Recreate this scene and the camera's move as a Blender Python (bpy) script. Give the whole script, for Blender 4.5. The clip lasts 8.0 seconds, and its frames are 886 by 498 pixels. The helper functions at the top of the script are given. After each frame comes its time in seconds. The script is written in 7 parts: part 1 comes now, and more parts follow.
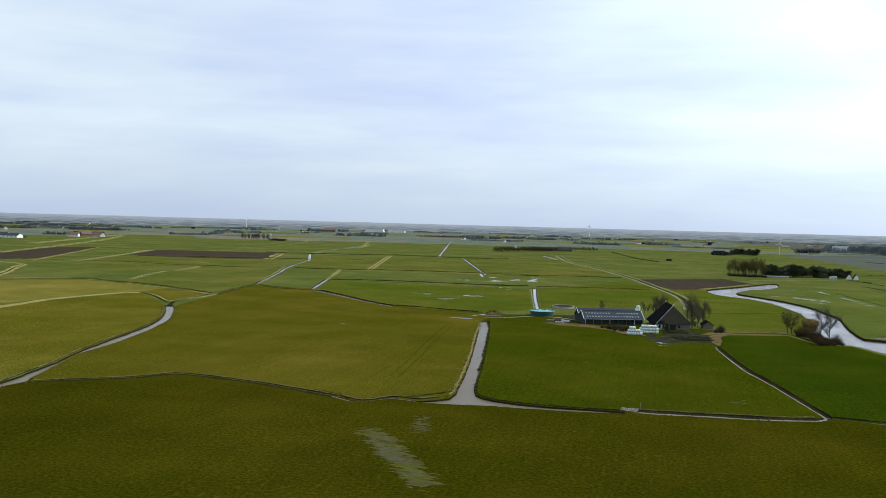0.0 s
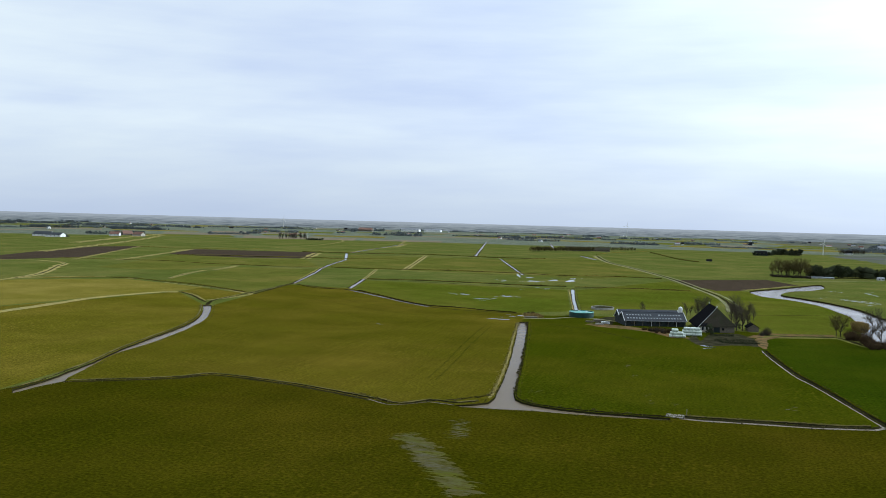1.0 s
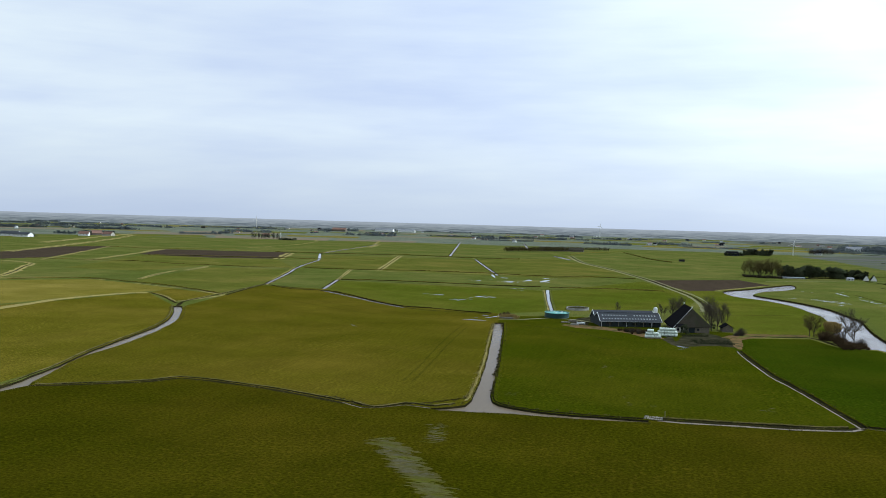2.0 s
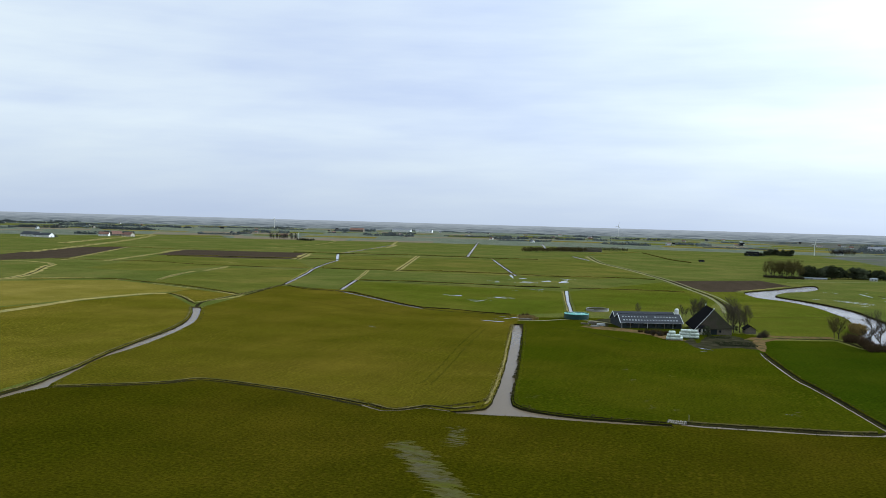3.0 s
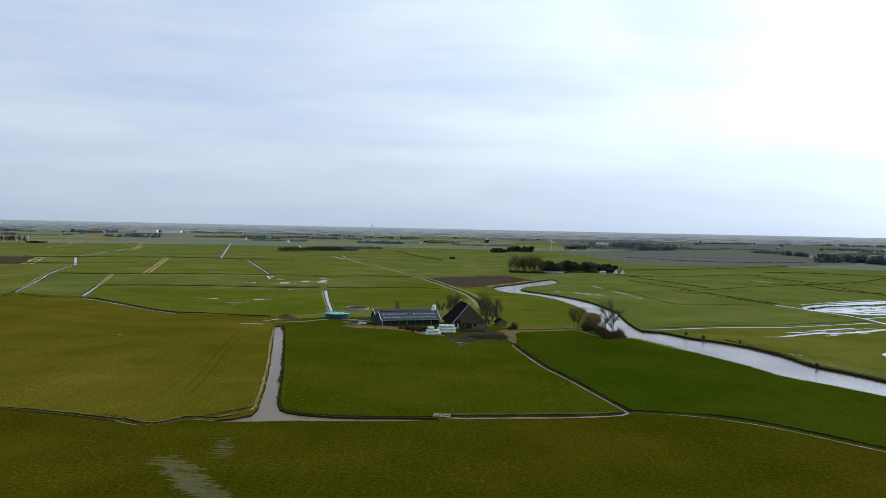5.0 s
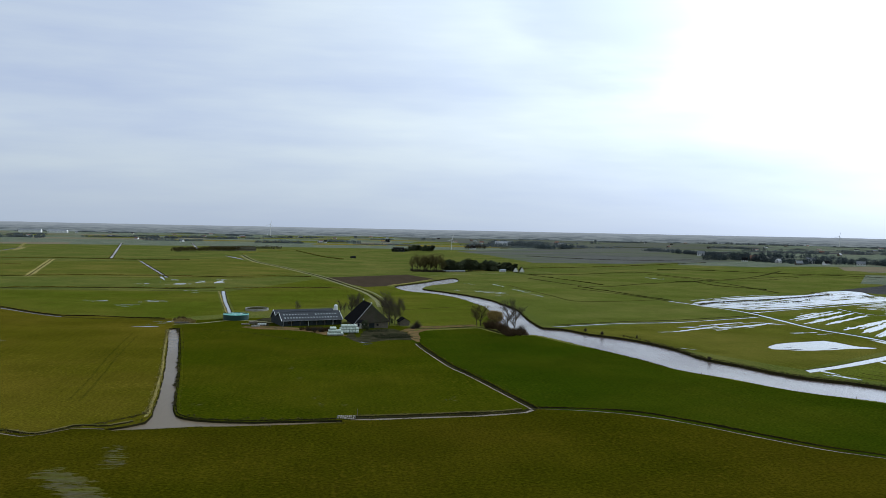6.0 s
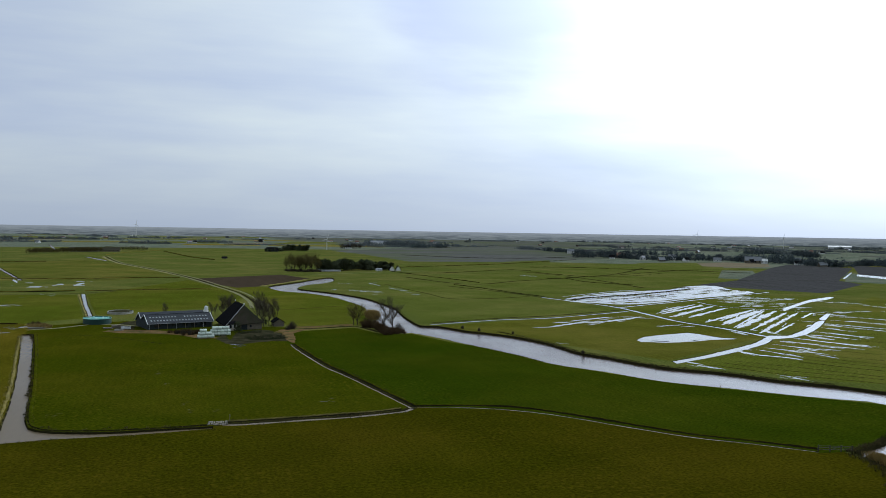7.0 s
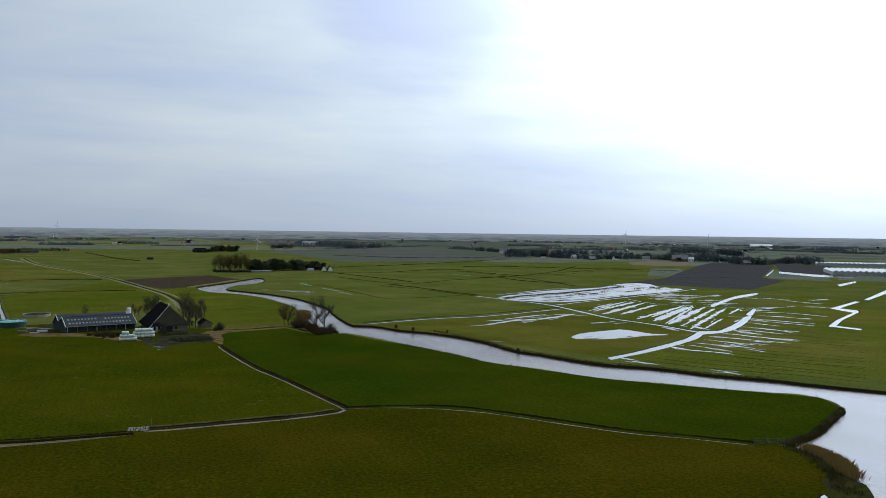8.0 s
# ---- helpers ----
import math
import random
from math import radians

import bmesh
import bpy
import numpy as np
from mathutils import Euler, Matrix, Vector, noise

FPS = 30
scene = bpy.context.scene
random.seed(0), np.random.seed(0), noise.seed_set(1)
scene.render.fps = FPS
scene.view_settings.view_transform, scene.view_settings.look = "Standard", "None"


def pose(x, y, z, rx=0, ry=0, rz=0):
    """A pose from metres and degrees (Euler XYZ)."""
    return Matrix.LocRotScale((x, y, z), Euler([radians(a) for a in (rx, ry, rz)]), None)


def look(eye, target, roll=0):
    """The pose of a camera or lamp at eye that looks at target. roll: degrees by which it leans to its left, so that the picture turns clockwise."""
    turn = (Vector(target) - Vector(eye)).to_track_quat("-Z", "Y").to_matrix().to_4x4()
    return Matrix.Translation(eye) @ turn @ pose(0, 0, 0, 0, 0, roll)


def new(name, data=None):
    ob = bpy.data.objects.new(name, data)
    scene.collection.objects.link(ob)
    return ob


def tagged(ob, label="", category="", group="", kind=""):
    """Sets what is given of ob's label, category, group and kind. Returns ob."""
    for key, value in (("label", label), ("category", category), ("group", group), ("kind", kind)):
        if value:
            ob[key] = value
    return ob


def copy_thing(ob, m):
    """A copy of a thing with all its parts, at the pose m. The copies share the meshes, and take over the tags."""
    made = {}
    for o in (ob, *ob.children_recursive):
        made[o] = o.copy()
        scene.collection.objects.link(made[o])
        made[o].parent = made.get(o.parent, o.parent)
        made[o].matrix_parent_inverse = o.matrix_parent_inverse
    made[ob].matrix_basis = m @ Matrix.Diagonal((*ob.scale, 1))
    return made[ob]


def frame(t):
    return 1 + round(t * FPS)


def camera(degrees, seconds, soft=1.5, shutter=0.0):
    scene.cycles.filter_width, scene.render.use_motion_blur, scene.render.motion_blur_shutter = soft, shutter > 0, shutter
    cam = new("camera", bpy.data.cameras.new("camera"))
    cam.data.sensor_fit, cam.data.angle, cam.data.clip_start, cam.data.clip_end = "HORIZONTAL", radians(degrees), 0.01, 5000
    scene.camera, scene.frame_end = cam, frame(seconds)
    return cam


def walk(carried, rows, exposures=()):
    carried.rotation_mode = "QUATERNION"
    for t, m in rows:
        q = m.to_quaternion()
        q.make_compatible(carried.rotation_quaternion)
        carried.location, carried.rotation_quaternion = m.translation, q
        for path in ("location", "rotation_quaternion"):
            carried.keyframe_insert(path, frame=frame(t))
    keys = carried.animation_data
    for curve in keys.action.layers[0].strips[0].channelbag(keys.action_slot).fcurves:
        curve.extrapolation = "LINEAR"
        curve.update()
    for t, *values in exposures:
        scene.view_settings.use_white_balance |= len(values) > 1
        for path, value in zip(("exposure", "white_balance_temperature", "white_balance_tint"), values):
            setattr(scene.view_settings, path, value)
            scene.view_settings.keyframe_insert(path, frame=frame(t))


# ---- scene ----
cam = camera(55.19, 8.0, soft=0.7)
PATH = [
    (0.0, look((-0.16, -0.02, 45.13), (-248.13, 968.31, 16.08), 1.544)),
    (0.5, look((-1.26, 2.42, 45.06), (-277.40, 963.07, 15.29), 1.605)),
    (1.0, look((-2.22, 4.66, 45.14), (-290.80, 961.62, 14.45), 1.563)),
    (1.5, look((-3.09, 6.52, 45.08), (-278.38, 967.42, 15.24), 1.575)),
    (1.7, look((-3.38, 7.11, 45.08), (-269.53, 970.59, 15.45), 1.654)),
    (2.0, look((-3.76, 7.78, 45.12), (-262.65, 973.23, 15.43), 1.646)),
    (2.4, look((-4.25, 8.66, 45.19), (-267.89, 972.81, 15.33), 1.621)),
    (2.8, look((-4.73, 9.48, 45.25), (-279.19, 970.61, 15.23), 1.599)),
    (3.0, look((-4.96, 9.87, 45.28), (-283.56, 969.81, 15.23), 1.595)),
    (3.5, look((-5.38, 10.25, 45.32), (-282.89, 970.50, 15.25), 1.606)),
    (4.0, look((-5.90, 10.11, 45.37), (-220.46, 986.41, 17.30), 1.526)),
    (4.5, look((-6.82, 10.15, 45.41), (-119.98, 1003.40, 19.96), 1.386)),
    (5.0, look((-7.89, 10.80, 45.47), (-2.75, 1010.50, 21.53), 1.207)),
    (5.2, look((-8.21, 11.24, 45.44), (40.05, 1009.82, 22.67), 1.159)),
    (5.5, look((-8.40, 12.14, 45.33), (83.92, 1007.62, 22.81), 1.151)),
    (5.8, look((-8.60, 13.03, 45.22), (102.90, 1006.54, 22.77), 1.147)),
    (6.1, look((-8.78, 13.93, 45.10), (121.18, 1005.20, 22.69), 1.145)),
    (6.3, look((-8.89, 14.56, 45.02), (144.82, 1002.42, 22.69), 1.144)),
    (6.5, look((-8.87, 15.36, 44.88), (175.99, 997.88, 22.97), 1.146)),
    (7.0, look((-8.47, 17.87, 44.33), (257.27, 981.70, 23.99), 0.935)),
    (7.5, look((-7.89, 20.69, 43.73), (310.70, 968.38, 23.88), 0.843)),
    (8.0, look((-7.14, 23.37, 43.00), (334.29, 963.10, 24.42), 0.768)),
]
walk(cam, PATH, exposures=[(0.0, 0.0), (3.5, -0.02), (5.0, -0.20), (6.5, -0.44), (8.0, -0.67)])

# ---- sky and sun ----
SUN_AZ, SUN_EL = radians(52), radians(34)
SUN_DIR = Vector((math.sin(SUN_AZ) * math.cos(SUN_EL), math.cos(SUN_AZ) * math.cos(SUN_EL), math.sin(SUN_EL)))


def build_sky():
    w = bpy.data.worlds.new("overcast_sky")
    scene.world = w
    w.use_nodes = True
    nt = w.node_tree
    nt.nodes.clear()
    n, l = nt.nodes.new, nt.links.new

    def math_node(op, a, b=None, clamp=False):
        m = n("ShaderNodeMath")
        m.operation, m.use_clamp = op, clamp
        for i, v in enumerate((a, b)):
            if v is None:
                continue
            if isinstance(v, (int, float)):
                m.inputs[i].default_value = v
            else:
                l(v, m.inputs[i])
        return m.outputs[0]

    tc = n("ShaderNodeTexCoord")
    sep = n("ShaderNodeSeparateXYZ")
    l(tc.outputs["Generated"], sep.inputs[0])
    z = math_node("MAXIMUM", sep.outputs[2], 0.0)
    den = math_node("ADD", z, 0.22)
    com = n("ShaderNodeCombineXYZ")
    l(math_node("DIVIDE", sep.outputs[0], den), com.inputs[0])
    l(math_node("DIVIDE", sep.outputs[1], den), com.inputs[1])

    def cloud(scale, detail, shift, stretch):
        mp = n("ShaderNodeMapping")
        mp.inputs["Location"].default_value = shift
        mp.inputs["Rotation"].default_value = (0, 0, radians(-14))
        mp.inputs["Scale"].default_value = stretch
        l(com.outputs[0], mp.inputs[0])
        t = n("ShaderNodeTexNoise")
        t.inputs["Scale"].default_value, t.inputs["Detail"].default_value = scale, detail
        t.inputs["Roughness"].default_value = 0.5
        l(mp.outputs[0], t.inputs[0])
        return t.outputs[0]

    big = cloud(0.8, 4.0, (3.1, 1.7, 0), (0.9, 1.1, 1))
    fine = cloud(2.4, 6.0, (9.3, 4.2, 0), (0.7, 1.3, 1))
    flat = n("ShaderNodeMapping")
    flat.inputs["Location"].default_value = (2.3, 0.4, 1.1)
    flat.inputs["Scale"].default_value = (1.6, 1.6, 17.0)
    l(tc.outputs["Generated"], flat.inputs[0])
    band = n("ShaderNodeTexNoise")
    band.inputs["Scale"].default_value, band.inputs["Detail"].default_value = 1.7, 6.0
    band.inputs["Roughness"].default_value = 0.55
    l(flat.outputs[0], band.inputs[0])
    mixn = math_node("ADD", math_node("MULTIPLY", big, 0.5), math_node("ADD", math_node("MULTIPLY", fine, 0.2), math_node("MULTIPLY", band.outputs[0], 0.3)))
    ramp = n("ShaderNodeValToRGB")
    ramp.color_ramp.elements[0].position, ramp.color_ramp.elements[1].position = 0.36, 0.62
    ramp.color_ramp.elements[0].color = (0.56, 0.68, 0.92, 1)
    ramp.color_ramp.elements[1].color = (0.80, 0.92, 1.0, 1)
    l(mixn, ramp.inputs[0])
    # a thinner, bluer gap in the cloud
    gap_at = n("ShaderNodeVectorMath")
    gap_at.operation = "DOT_PRODUCT"
    gap_at.inputs[1].default_value = Vector((math.sin(radians(18)), math.cos(radians(18)), 0.27)).normalized()
    l(tc.outputs["Generated"], gap_at.inputs[0])
    near_gap = n("ShaderNodeMapRange")
    near_gap.interpolation_type = "SMOOTHSTEP"
    near_gap.inputs["From Min"].default_value, near_gap.inputs["From Max"].default_value = 0.990, 0.999
    l(math_node("ADD", gap_at.outputs["Value"], math_node("MULTIPLY", math_node("SUBTRACT", fine, 0.5), 0.022)), near_gap.inputs["Value"])
    thin = n("ShaderNodeMix")
    thin.data_type = "RGBA"
    thin.inputs[7].default_value = (0.52, 0.62, 0.90, 1)
    l(math_node("MULTIPLY", near_gap.outputs[0], 0.75), thin.inputs[0])
    l(ramp.outputs[0], thin.inputs[6])
    # the veil of far cloud low over the horizon
    low = n("ShaderNodeMapRange")
    low.inputs["From Min"].default_value, low.inputs["From Max"].default_value = 0.0, 0.11
    low.inputs["To Min"].default_value, low.inputs["To Max"].default_value = 1.0, 0.0
    l(z, low.inputs["Value"])
    veil = n("ShaderNodeMix")
    veil.data_type = "RGBA"
    veil.inputs[7].default_value = (0.47, 0.575, 0.755, 1)
    l(math_node("MULTIPLY", low.outputs[0], 0.8), veil.inputs[0])
    l(thin.outputs[2], veil.inputs[6])
    # brighter cloud round the hidden sun
    dot = n("ShaderNodeVectorMath")
    dot.operation = "DOT_PRODUCT"
    dot.inputs[1].default_value = SUN_DIR
    l(tc.outputs["Generated"], dot.inputs[0])
    glow = math_node("POWER", math_node("MAXIMUM", dot.outputs["Value"], 0.0), 5.0)
    core = math_node("POWER", math_node("MAXIMUM", dot.outputs["Value"], 0.0), 18.0)
    broad = math_node("MULTIPLY", math_node("POWER", math_node("MAXIMUM", dot.outputs["Value"], 0.0), 2.0), 0.3)
    gain = math_node("ADD", math_node("ADD", math_node("ADD", 1.0, broad), math_node("MULTIPLY", glow, 1.3)), math_node("MULTIPLY", core, 12.0))
    lit = n("ShaderNodeVectorMath")
    lit.operation = "SCALE"
    l(veil.outputs[2], lit.inputs[0])
    l(gain, lit.inputs["Scale"])
    bg = n("ShaderNodeBackground")
    bg.inputs[1].default_value = 1.09
    l(lit.outputs[0], bg.inputs[0])
    sky = n("ShaderNodeTexSky")
    sky.sky_type, sky.sun_disc = "NISHITA", False
    sky.sun_elevation, sky.sun_rotation = SUN_EL, SUN_AZ
    bg2 = n("ShaderNodeBackground")
    bg2.inputs[1].default_value = 0.05
    l(sky.outputs[0], bg2.inputs[0])
    add = n("ShaderNodeMixShader")
    add.inputs[0].default_value = 0.12
    l(bg.outputs[0], add.inputs[1])
    l(bg2.outputs[0], add.inputs[2])
    out = n("ShaderNodeOutputWorld")
    l(add.outputs[0], out.inputs[0])


build_sky()
sun_data = bpy.data.lights.new("sun", "SUN")
sun_data.energy, sun_data.angle, sun_data.color = 0.7, radians(14), (1.0, 0.95, 0.86)
sun = new("sun", sun_data)
sun.matrix_world = look((0, 0, 0), tuple(-SUN_DIR))

# ---- materials ----


def mat(name, base, second=None, scale=1.0, rough=0.8, metal=0.0, spec=0.3, bump=0.0, fine=6.0, stretch=(1, 1, 1), random_tint=0.0, third=None, far_scale=0.1):
    """A surface of two or three colours mixed by noise at two scales, with a fine relief."""
    m = bpy.data.materials.new(name)
    m.use_nodes = True
    nt = m.node_tree
    b = nt.nodes["Principled BSDF"]
    n, l = nt.nodes.new, nt.links.new
    b.inputs["Roughness"].default_value, b.inputs["Metallic"].default_value = rough, metal
    b.inputs["Specular IOR Level"].default_value = spec
    if spec == 0.0:
        b.inputs["IOR"].default_value = 1.0
    second = second or tuple(c * 0.75 for c in base)
    tc = n("ShaderNodeTexCoord")
    mp = n("ShaderNodeMapping")
    mp.inputs["Scale"].default_value = stretch
    l(tc.outputs["Object"], mp.inputs[0])

    def tex(s, d=4.0):
        t = n("ShaderNodeTexNoise")
        t.inputs["Scale"].default_value, t.inputs["Detail"].default_value = s, d
        t.inputs["Roughness"].default_value = 0.6
        l(mp.outputs[0], t.inputs[0])
        return t.outputs[0]

    def mix(fac, a, c):
        x = n("ShaderNodeMix")
        x.data_type = "RGBA"
        for i, v in ((0, fac), (6, a), (7, c)):
            if isinstance(v, tuple):
                x.inputs[i].default_value = (*v, 1)
            else:
                l(v, x.inputs[i])
        return x.outputs[2]

    def spread(v, lo, hi):
        r = n("ShaderNodeMapRange")
        r.inputs["From Min"].default_value, r.inputs["From Max"].default_value = lo, hi
        l(v, r.inputs["Value"])
        return r.outputs[0]

    grain = tex(scale * fine)
    col = mix(spread(grain, 0.38, 0.62), base, second)
    if third:
        col = mix(spread(tex(scale * far_scale), 0.42, 0.66), col, third)
    patches = tex(scale * 0.35)
    dark = mix(spread(patches, 0.3, 0.75), (1.0, 1.0, 1.0), (0.72, 0.74, 0.7))
    mul = n("ShaderNodeMix")
    mul.data_type, mul.blend_type = "RGBA", "MULTIPLY"
    mul.inputs[0].default_value = 1.0
    l(col, mul.inputs[6])
    l(dark, mul.inputs[7])
    col = mul.outputs[2]
    if random_tint:
        info = n("ShaderNodeObjectInfo")
        hsv = n("ShaderNodeHueSaturation")
        r = n("ShaderNodeMapRange")
        r.inputs["To Min"].default_value, r.inputs["To Max"].default_value = 1 - random_tint, 1 + random_tint
        l(info.outputs["Random"], r.inputs["Value"])
        l(r.outputs[0], hsv.inputs["Value"])
        l(col, hsv.inputs["Color"])
        col = hsv.outputs[0]
    l(col, b.inputs["Base Color"])
    if bump:
        bp = n("ShaderNodeBump")
        bp.inputs["Strength"].default_value, bp.inputs["Distance"].default_value = bump, 0.15
        l(grain, bp.inputs["Height"])
        l(bp.outputs[0], b.inputs["Normal"])
    return m


def grass(name, base, second, third, turn=0.0):
    """Meadow: fine tufts, metre-wide patches, worn yellow areas and faint mowing lines."""
    m = mat(name, base, second, scale=0.12, rough=1.0, spec=0.0, bump=0.6, fine=9.0, third=third, far_scale=0.12, stretch=(1, 1, 1))
    nt = m.node_tree
    n, l = nt.nodes.new, nt.links.new
    b = nt.nodes["Principled BSDF"]
    src = b.inputs["Base Color"].links[0].from_socket
    tc = n("ShaderNodeTexCoord")
    mp = n("ShaderNodeMapping")
    mp.inputs["Rotation"].default_value = (0, 0, radians(turn))
    mp.inputs["Scale"].default_value = (0.9, 0.03, 1)
    l(tc.outputs["Object"], mp.inputs[0])
    t = n("ShaderNodeTexNoise")
    t.inputs["Scale"].default_value, t.inputs["Detail"].default_value = 0.8, 3.0
    l(mp.outputs[0], t.inputs[0])
    r = n("ShaderNodeMapRange")
    r.inputs["From Min"].default_value, r.inputs["From Max"].default_value = 0.3, 0.7
    r.inputs["To Min"].default_value, r.inputs["To Max"].default_value = 0.94, 1.06
    l(t.outputs[0], r.inputs["Value"])
    t2 = n("ShaderNodeTexNoise")
    t2.inputs["Scale"].default_value, t2.inputs["Detail"].default_value = 1.6, 6.0
    t2.inputs["Roughness"].default_value = 0.7
    l(tc.outputs["Object"], t2.inputs[0])
    r2 = n("ShaderNodeMapRange")
    r2.inputs["From Min"].default_value, r2.inputs["From Max"].default_value = 0.36, 0.64
    r2.inputs["To Min"].default_value, r2.inputs["To Max"].default_value = 0.58, 1.42
    l(t2.outputs[0], r2.inputs["Value"])
    both = n("ShaderNodeMath")
    both.operation = "MULTIPLY"
    l(r.outputs[0], both.inputs[0])
    l(r2.outputs[0], both.inputs[1])
    mul = n("ShaderNodeVectorMath")
    mul.operation = "SCALE"
    l(src, mul.inputs[0])
    l(both.outputs[0], mul.inputs["Scale"])
    # withered tufts, scattered in loose drifts
    tuft, drift = n("ShaderNodeTexNoise"), n("ShaderNodeTexNoise")
    tuft.inputs["Scale"].default_value, tuft.inputs["Detail"].default_value = 0.75, 2.0
    drift.inputs["Scale"].default_value, drift.inputs["Detail"].default_value = 0.022, 3.0
    cover = []
    for tex, lo, hi, top in ((tuft, 0.56, 0.72, 0.52), (drift, 0.40, 0.62, 1.0)):
        l(tc.outputs["Object"], tex.inputs[0])
        fit = n("ShaderNodeMapRange")
        fit.inputs["From Min"].default_value, fit.inputs["From Max"].default_value = lo, hi
        fit.inputs["To Max"].default_value = top
        l(tex.outputs[0], fit.inputs["Value"])
        cover.append(fit.outputs[0])
    share = n("ShaderNodeMath")
    share.operation = "MULTIPLY"
    l(cover[0], share.inputs[0])
    l(cover[1], share.inputs[1])
    mix = n("ShaderNodeMix")
    mix.data_type = "RGBA"
    l(share.outputs[0], mix.inputs["Factor"])
    l(mul.outputs[0], mix.inputs["A"])
    mix.inputs["B"].default_value = (third[0] * 1.75, third[1] * 1.6, third[2] * 2.2, 1)
    l(mix.outputs["Result"], b.inputs["Base Color"])
    return m


def water_material(name, base, rough, ior=1.33):
    m = bpy.data.materials.new(name)
    m.use_nodes = True
    nt = m.node_tree
    b = nt.nodes["Principled BSDF"]
    n, l = nt.nodes.new, nt.links.new
    b.inputs["Base Color"].default_value = (*base, 1)
    b.inputs["Roughness"].default_value = rough
    b.inputs["IOR"].default_value = ior
    tc = n("ShaderNodeTexCoord")
    mp = n("ShaderNodeMapping")
    mp.inputs["Scale"].default_value = (1.0, 0.35, 1)
    t = n("ShaderNodeTexNoise")
    t.inputs["Scale"].default_value, t.inputs["Detail"].default_value = 0.7, 4.0
    l(tc.outputs["Object"], mp.inputs[0])
    l(mp.outputs[0], t.inputs[0])
    bp = n("ShaderNodeBump")
    bp.inputs["Strength"].default_value, bp.inputs["Distance"].default_value = 0.9, 0.10
    l(t.outputs[0], bp.inputs["Height"])
    l(bp.outputs[0], b.inputs["Normal"])
    # calmer and more ruffled patches of the surface
    wide, gust = n("ShaderNodeTexNoise"), n("ShaderNodeMapRange")
    wide.inputs["Scale"].default_value, wide.inputs["Detail"].default_value = 0.06, 4.0
    gust.inputs["From Min"].default_value, gust.inputs["From Max"].default_value = 0.35, 0.65
    gust.inputs["To Min"].default_value, gust.inputs["To Max"].default_value = rough * 0.8, rough * 1.25
    l(mp.outputs[0], wide.inputs[0])
    l(wide.outputs[0], gust.inputs["Value"])
    l(gust.outputs[0], b.inputs["Roughness"])
    return m


GRASS = {
    "meadow": grass("meadow_grass", (0.0870, 0.1010, 0.0200), (0.0570, 0.0710, 0.0135), (0.1120, 0.1080, 0.0270), 20),
    "olive": grass("olive_grass", (0.0770, 0.0660, 0.0050), (0.0490, 0.0465, 0.0035), (0.0900, 0.0690, 0.0080), -35),
    "front": grass("rough_grass", (0.0392, 0.0370, 0.0016), (0.0240, 0.0246, 0.0010), (0.0480, 0.0385, 0.0026), 65),
    "lush": grass("lush_grass", (0.0400, 0.0465, 0.0018), (0.0250, 0.0330, 0.0012), (0.0500, 0.0480, 0.0030), 75),
    "deep": grass("deep_grass", (0.0262, 0.0400, 0.0016), (0.0165, 0.0292, 0.0012), (0.0340, 0.0415, 0.0024), 50),
    "grazed": grass("grazed_grass", (0.0880, 0.1020, 0.0190), (0.0610, 0.0750, 0.0125), (0.1080, 0.1090, 0.0260), 25),
    "pale": grass("pale_grass", (0.1430, 0.1180, 0.0190), (0.1000, 0.0880, 0.0130), (0.1720, 0.1350, 0.0280), 80),
    "sward": grass("sward_grass", (0.0910, 0.0960, 0.0165), (0.0610, 0.0700, 0.0110), (0.1130, 0.1020, 0.0215), 15),
    "fresh": grass("fresh_grass", (0.0720, 0.0850, 0.0082), (0.0465, 0.0600, 0.0053), (0.0890, 0.0870, 0.0122), -20),
    "mown": grass("mown_grass", (0.0880, 0.0890, 0.0120), (0.0580, 0.0620, 0.0078), (0.1080, 0.0960, 0.0180), 60),
    "straw": grass("straw_grass", (0.0980, 0.0830, 0.0080), (0.0620, 0.0570, 0.0050), (0.1180, 0.0900, 0.0130), 70),
    "sodden": grass("sodden_grass", (0.0950, 0.1060, 0.0150), (0.0560, 0.0690, 0.0090), (0.1150, 0.1060, 0.0210), 60),
    # pale grey tone: distance haze painted into the grass colour
    "distant": grass("hazed_far_grass", (0.1130, 0.1320, 0.0900), (0.0800, 0.0980, 0.0680), (0.1410, 0.1440, 0.1010), 10),
}
PLOUGH = mat("ploughed_soil", (0.064, 0.045, 0.029), (0.037, 0.028, 0.019), scale=0.3, rough=0.95, spec=0.0, bump=0.8, stretch=(1, 0.15, 1))
PEAT = mat("dark_peat_soil", (0.072, 0.068, 0.066), (0.038, 0.038, 0.038), scale=0.2, rough=0.95, spec=0.0, bump=0.8, stretch=(1, 0.12, 1))
# clay brown, lightened and greyed with painted distance haze
SLATE = mat("hazed_clay_soil", (0.112, 0.108, 0.100), (0.070, 0.070, 0.067), scale=0.02, rough=0.95, spec=0.0, stretch=(0.3, 1, 1), third=(0.080, 0.095, 0.040), far_scale=0.5)
TAN = mat("stubble", (0.19, 0.15, 0.10), (0.14, 0.115, 0.075), scale=0.1, rough=0.95, spec=0.0)
BARE = mat("trodden_earth", (0.034, 0.031, 0.016), (0.018, 0.019, 0.009), scale=0.35, rough=0.9, spec=0.0, bump=0.6, third=(0.050, 0.044, 0.026), far_scale=0.6)
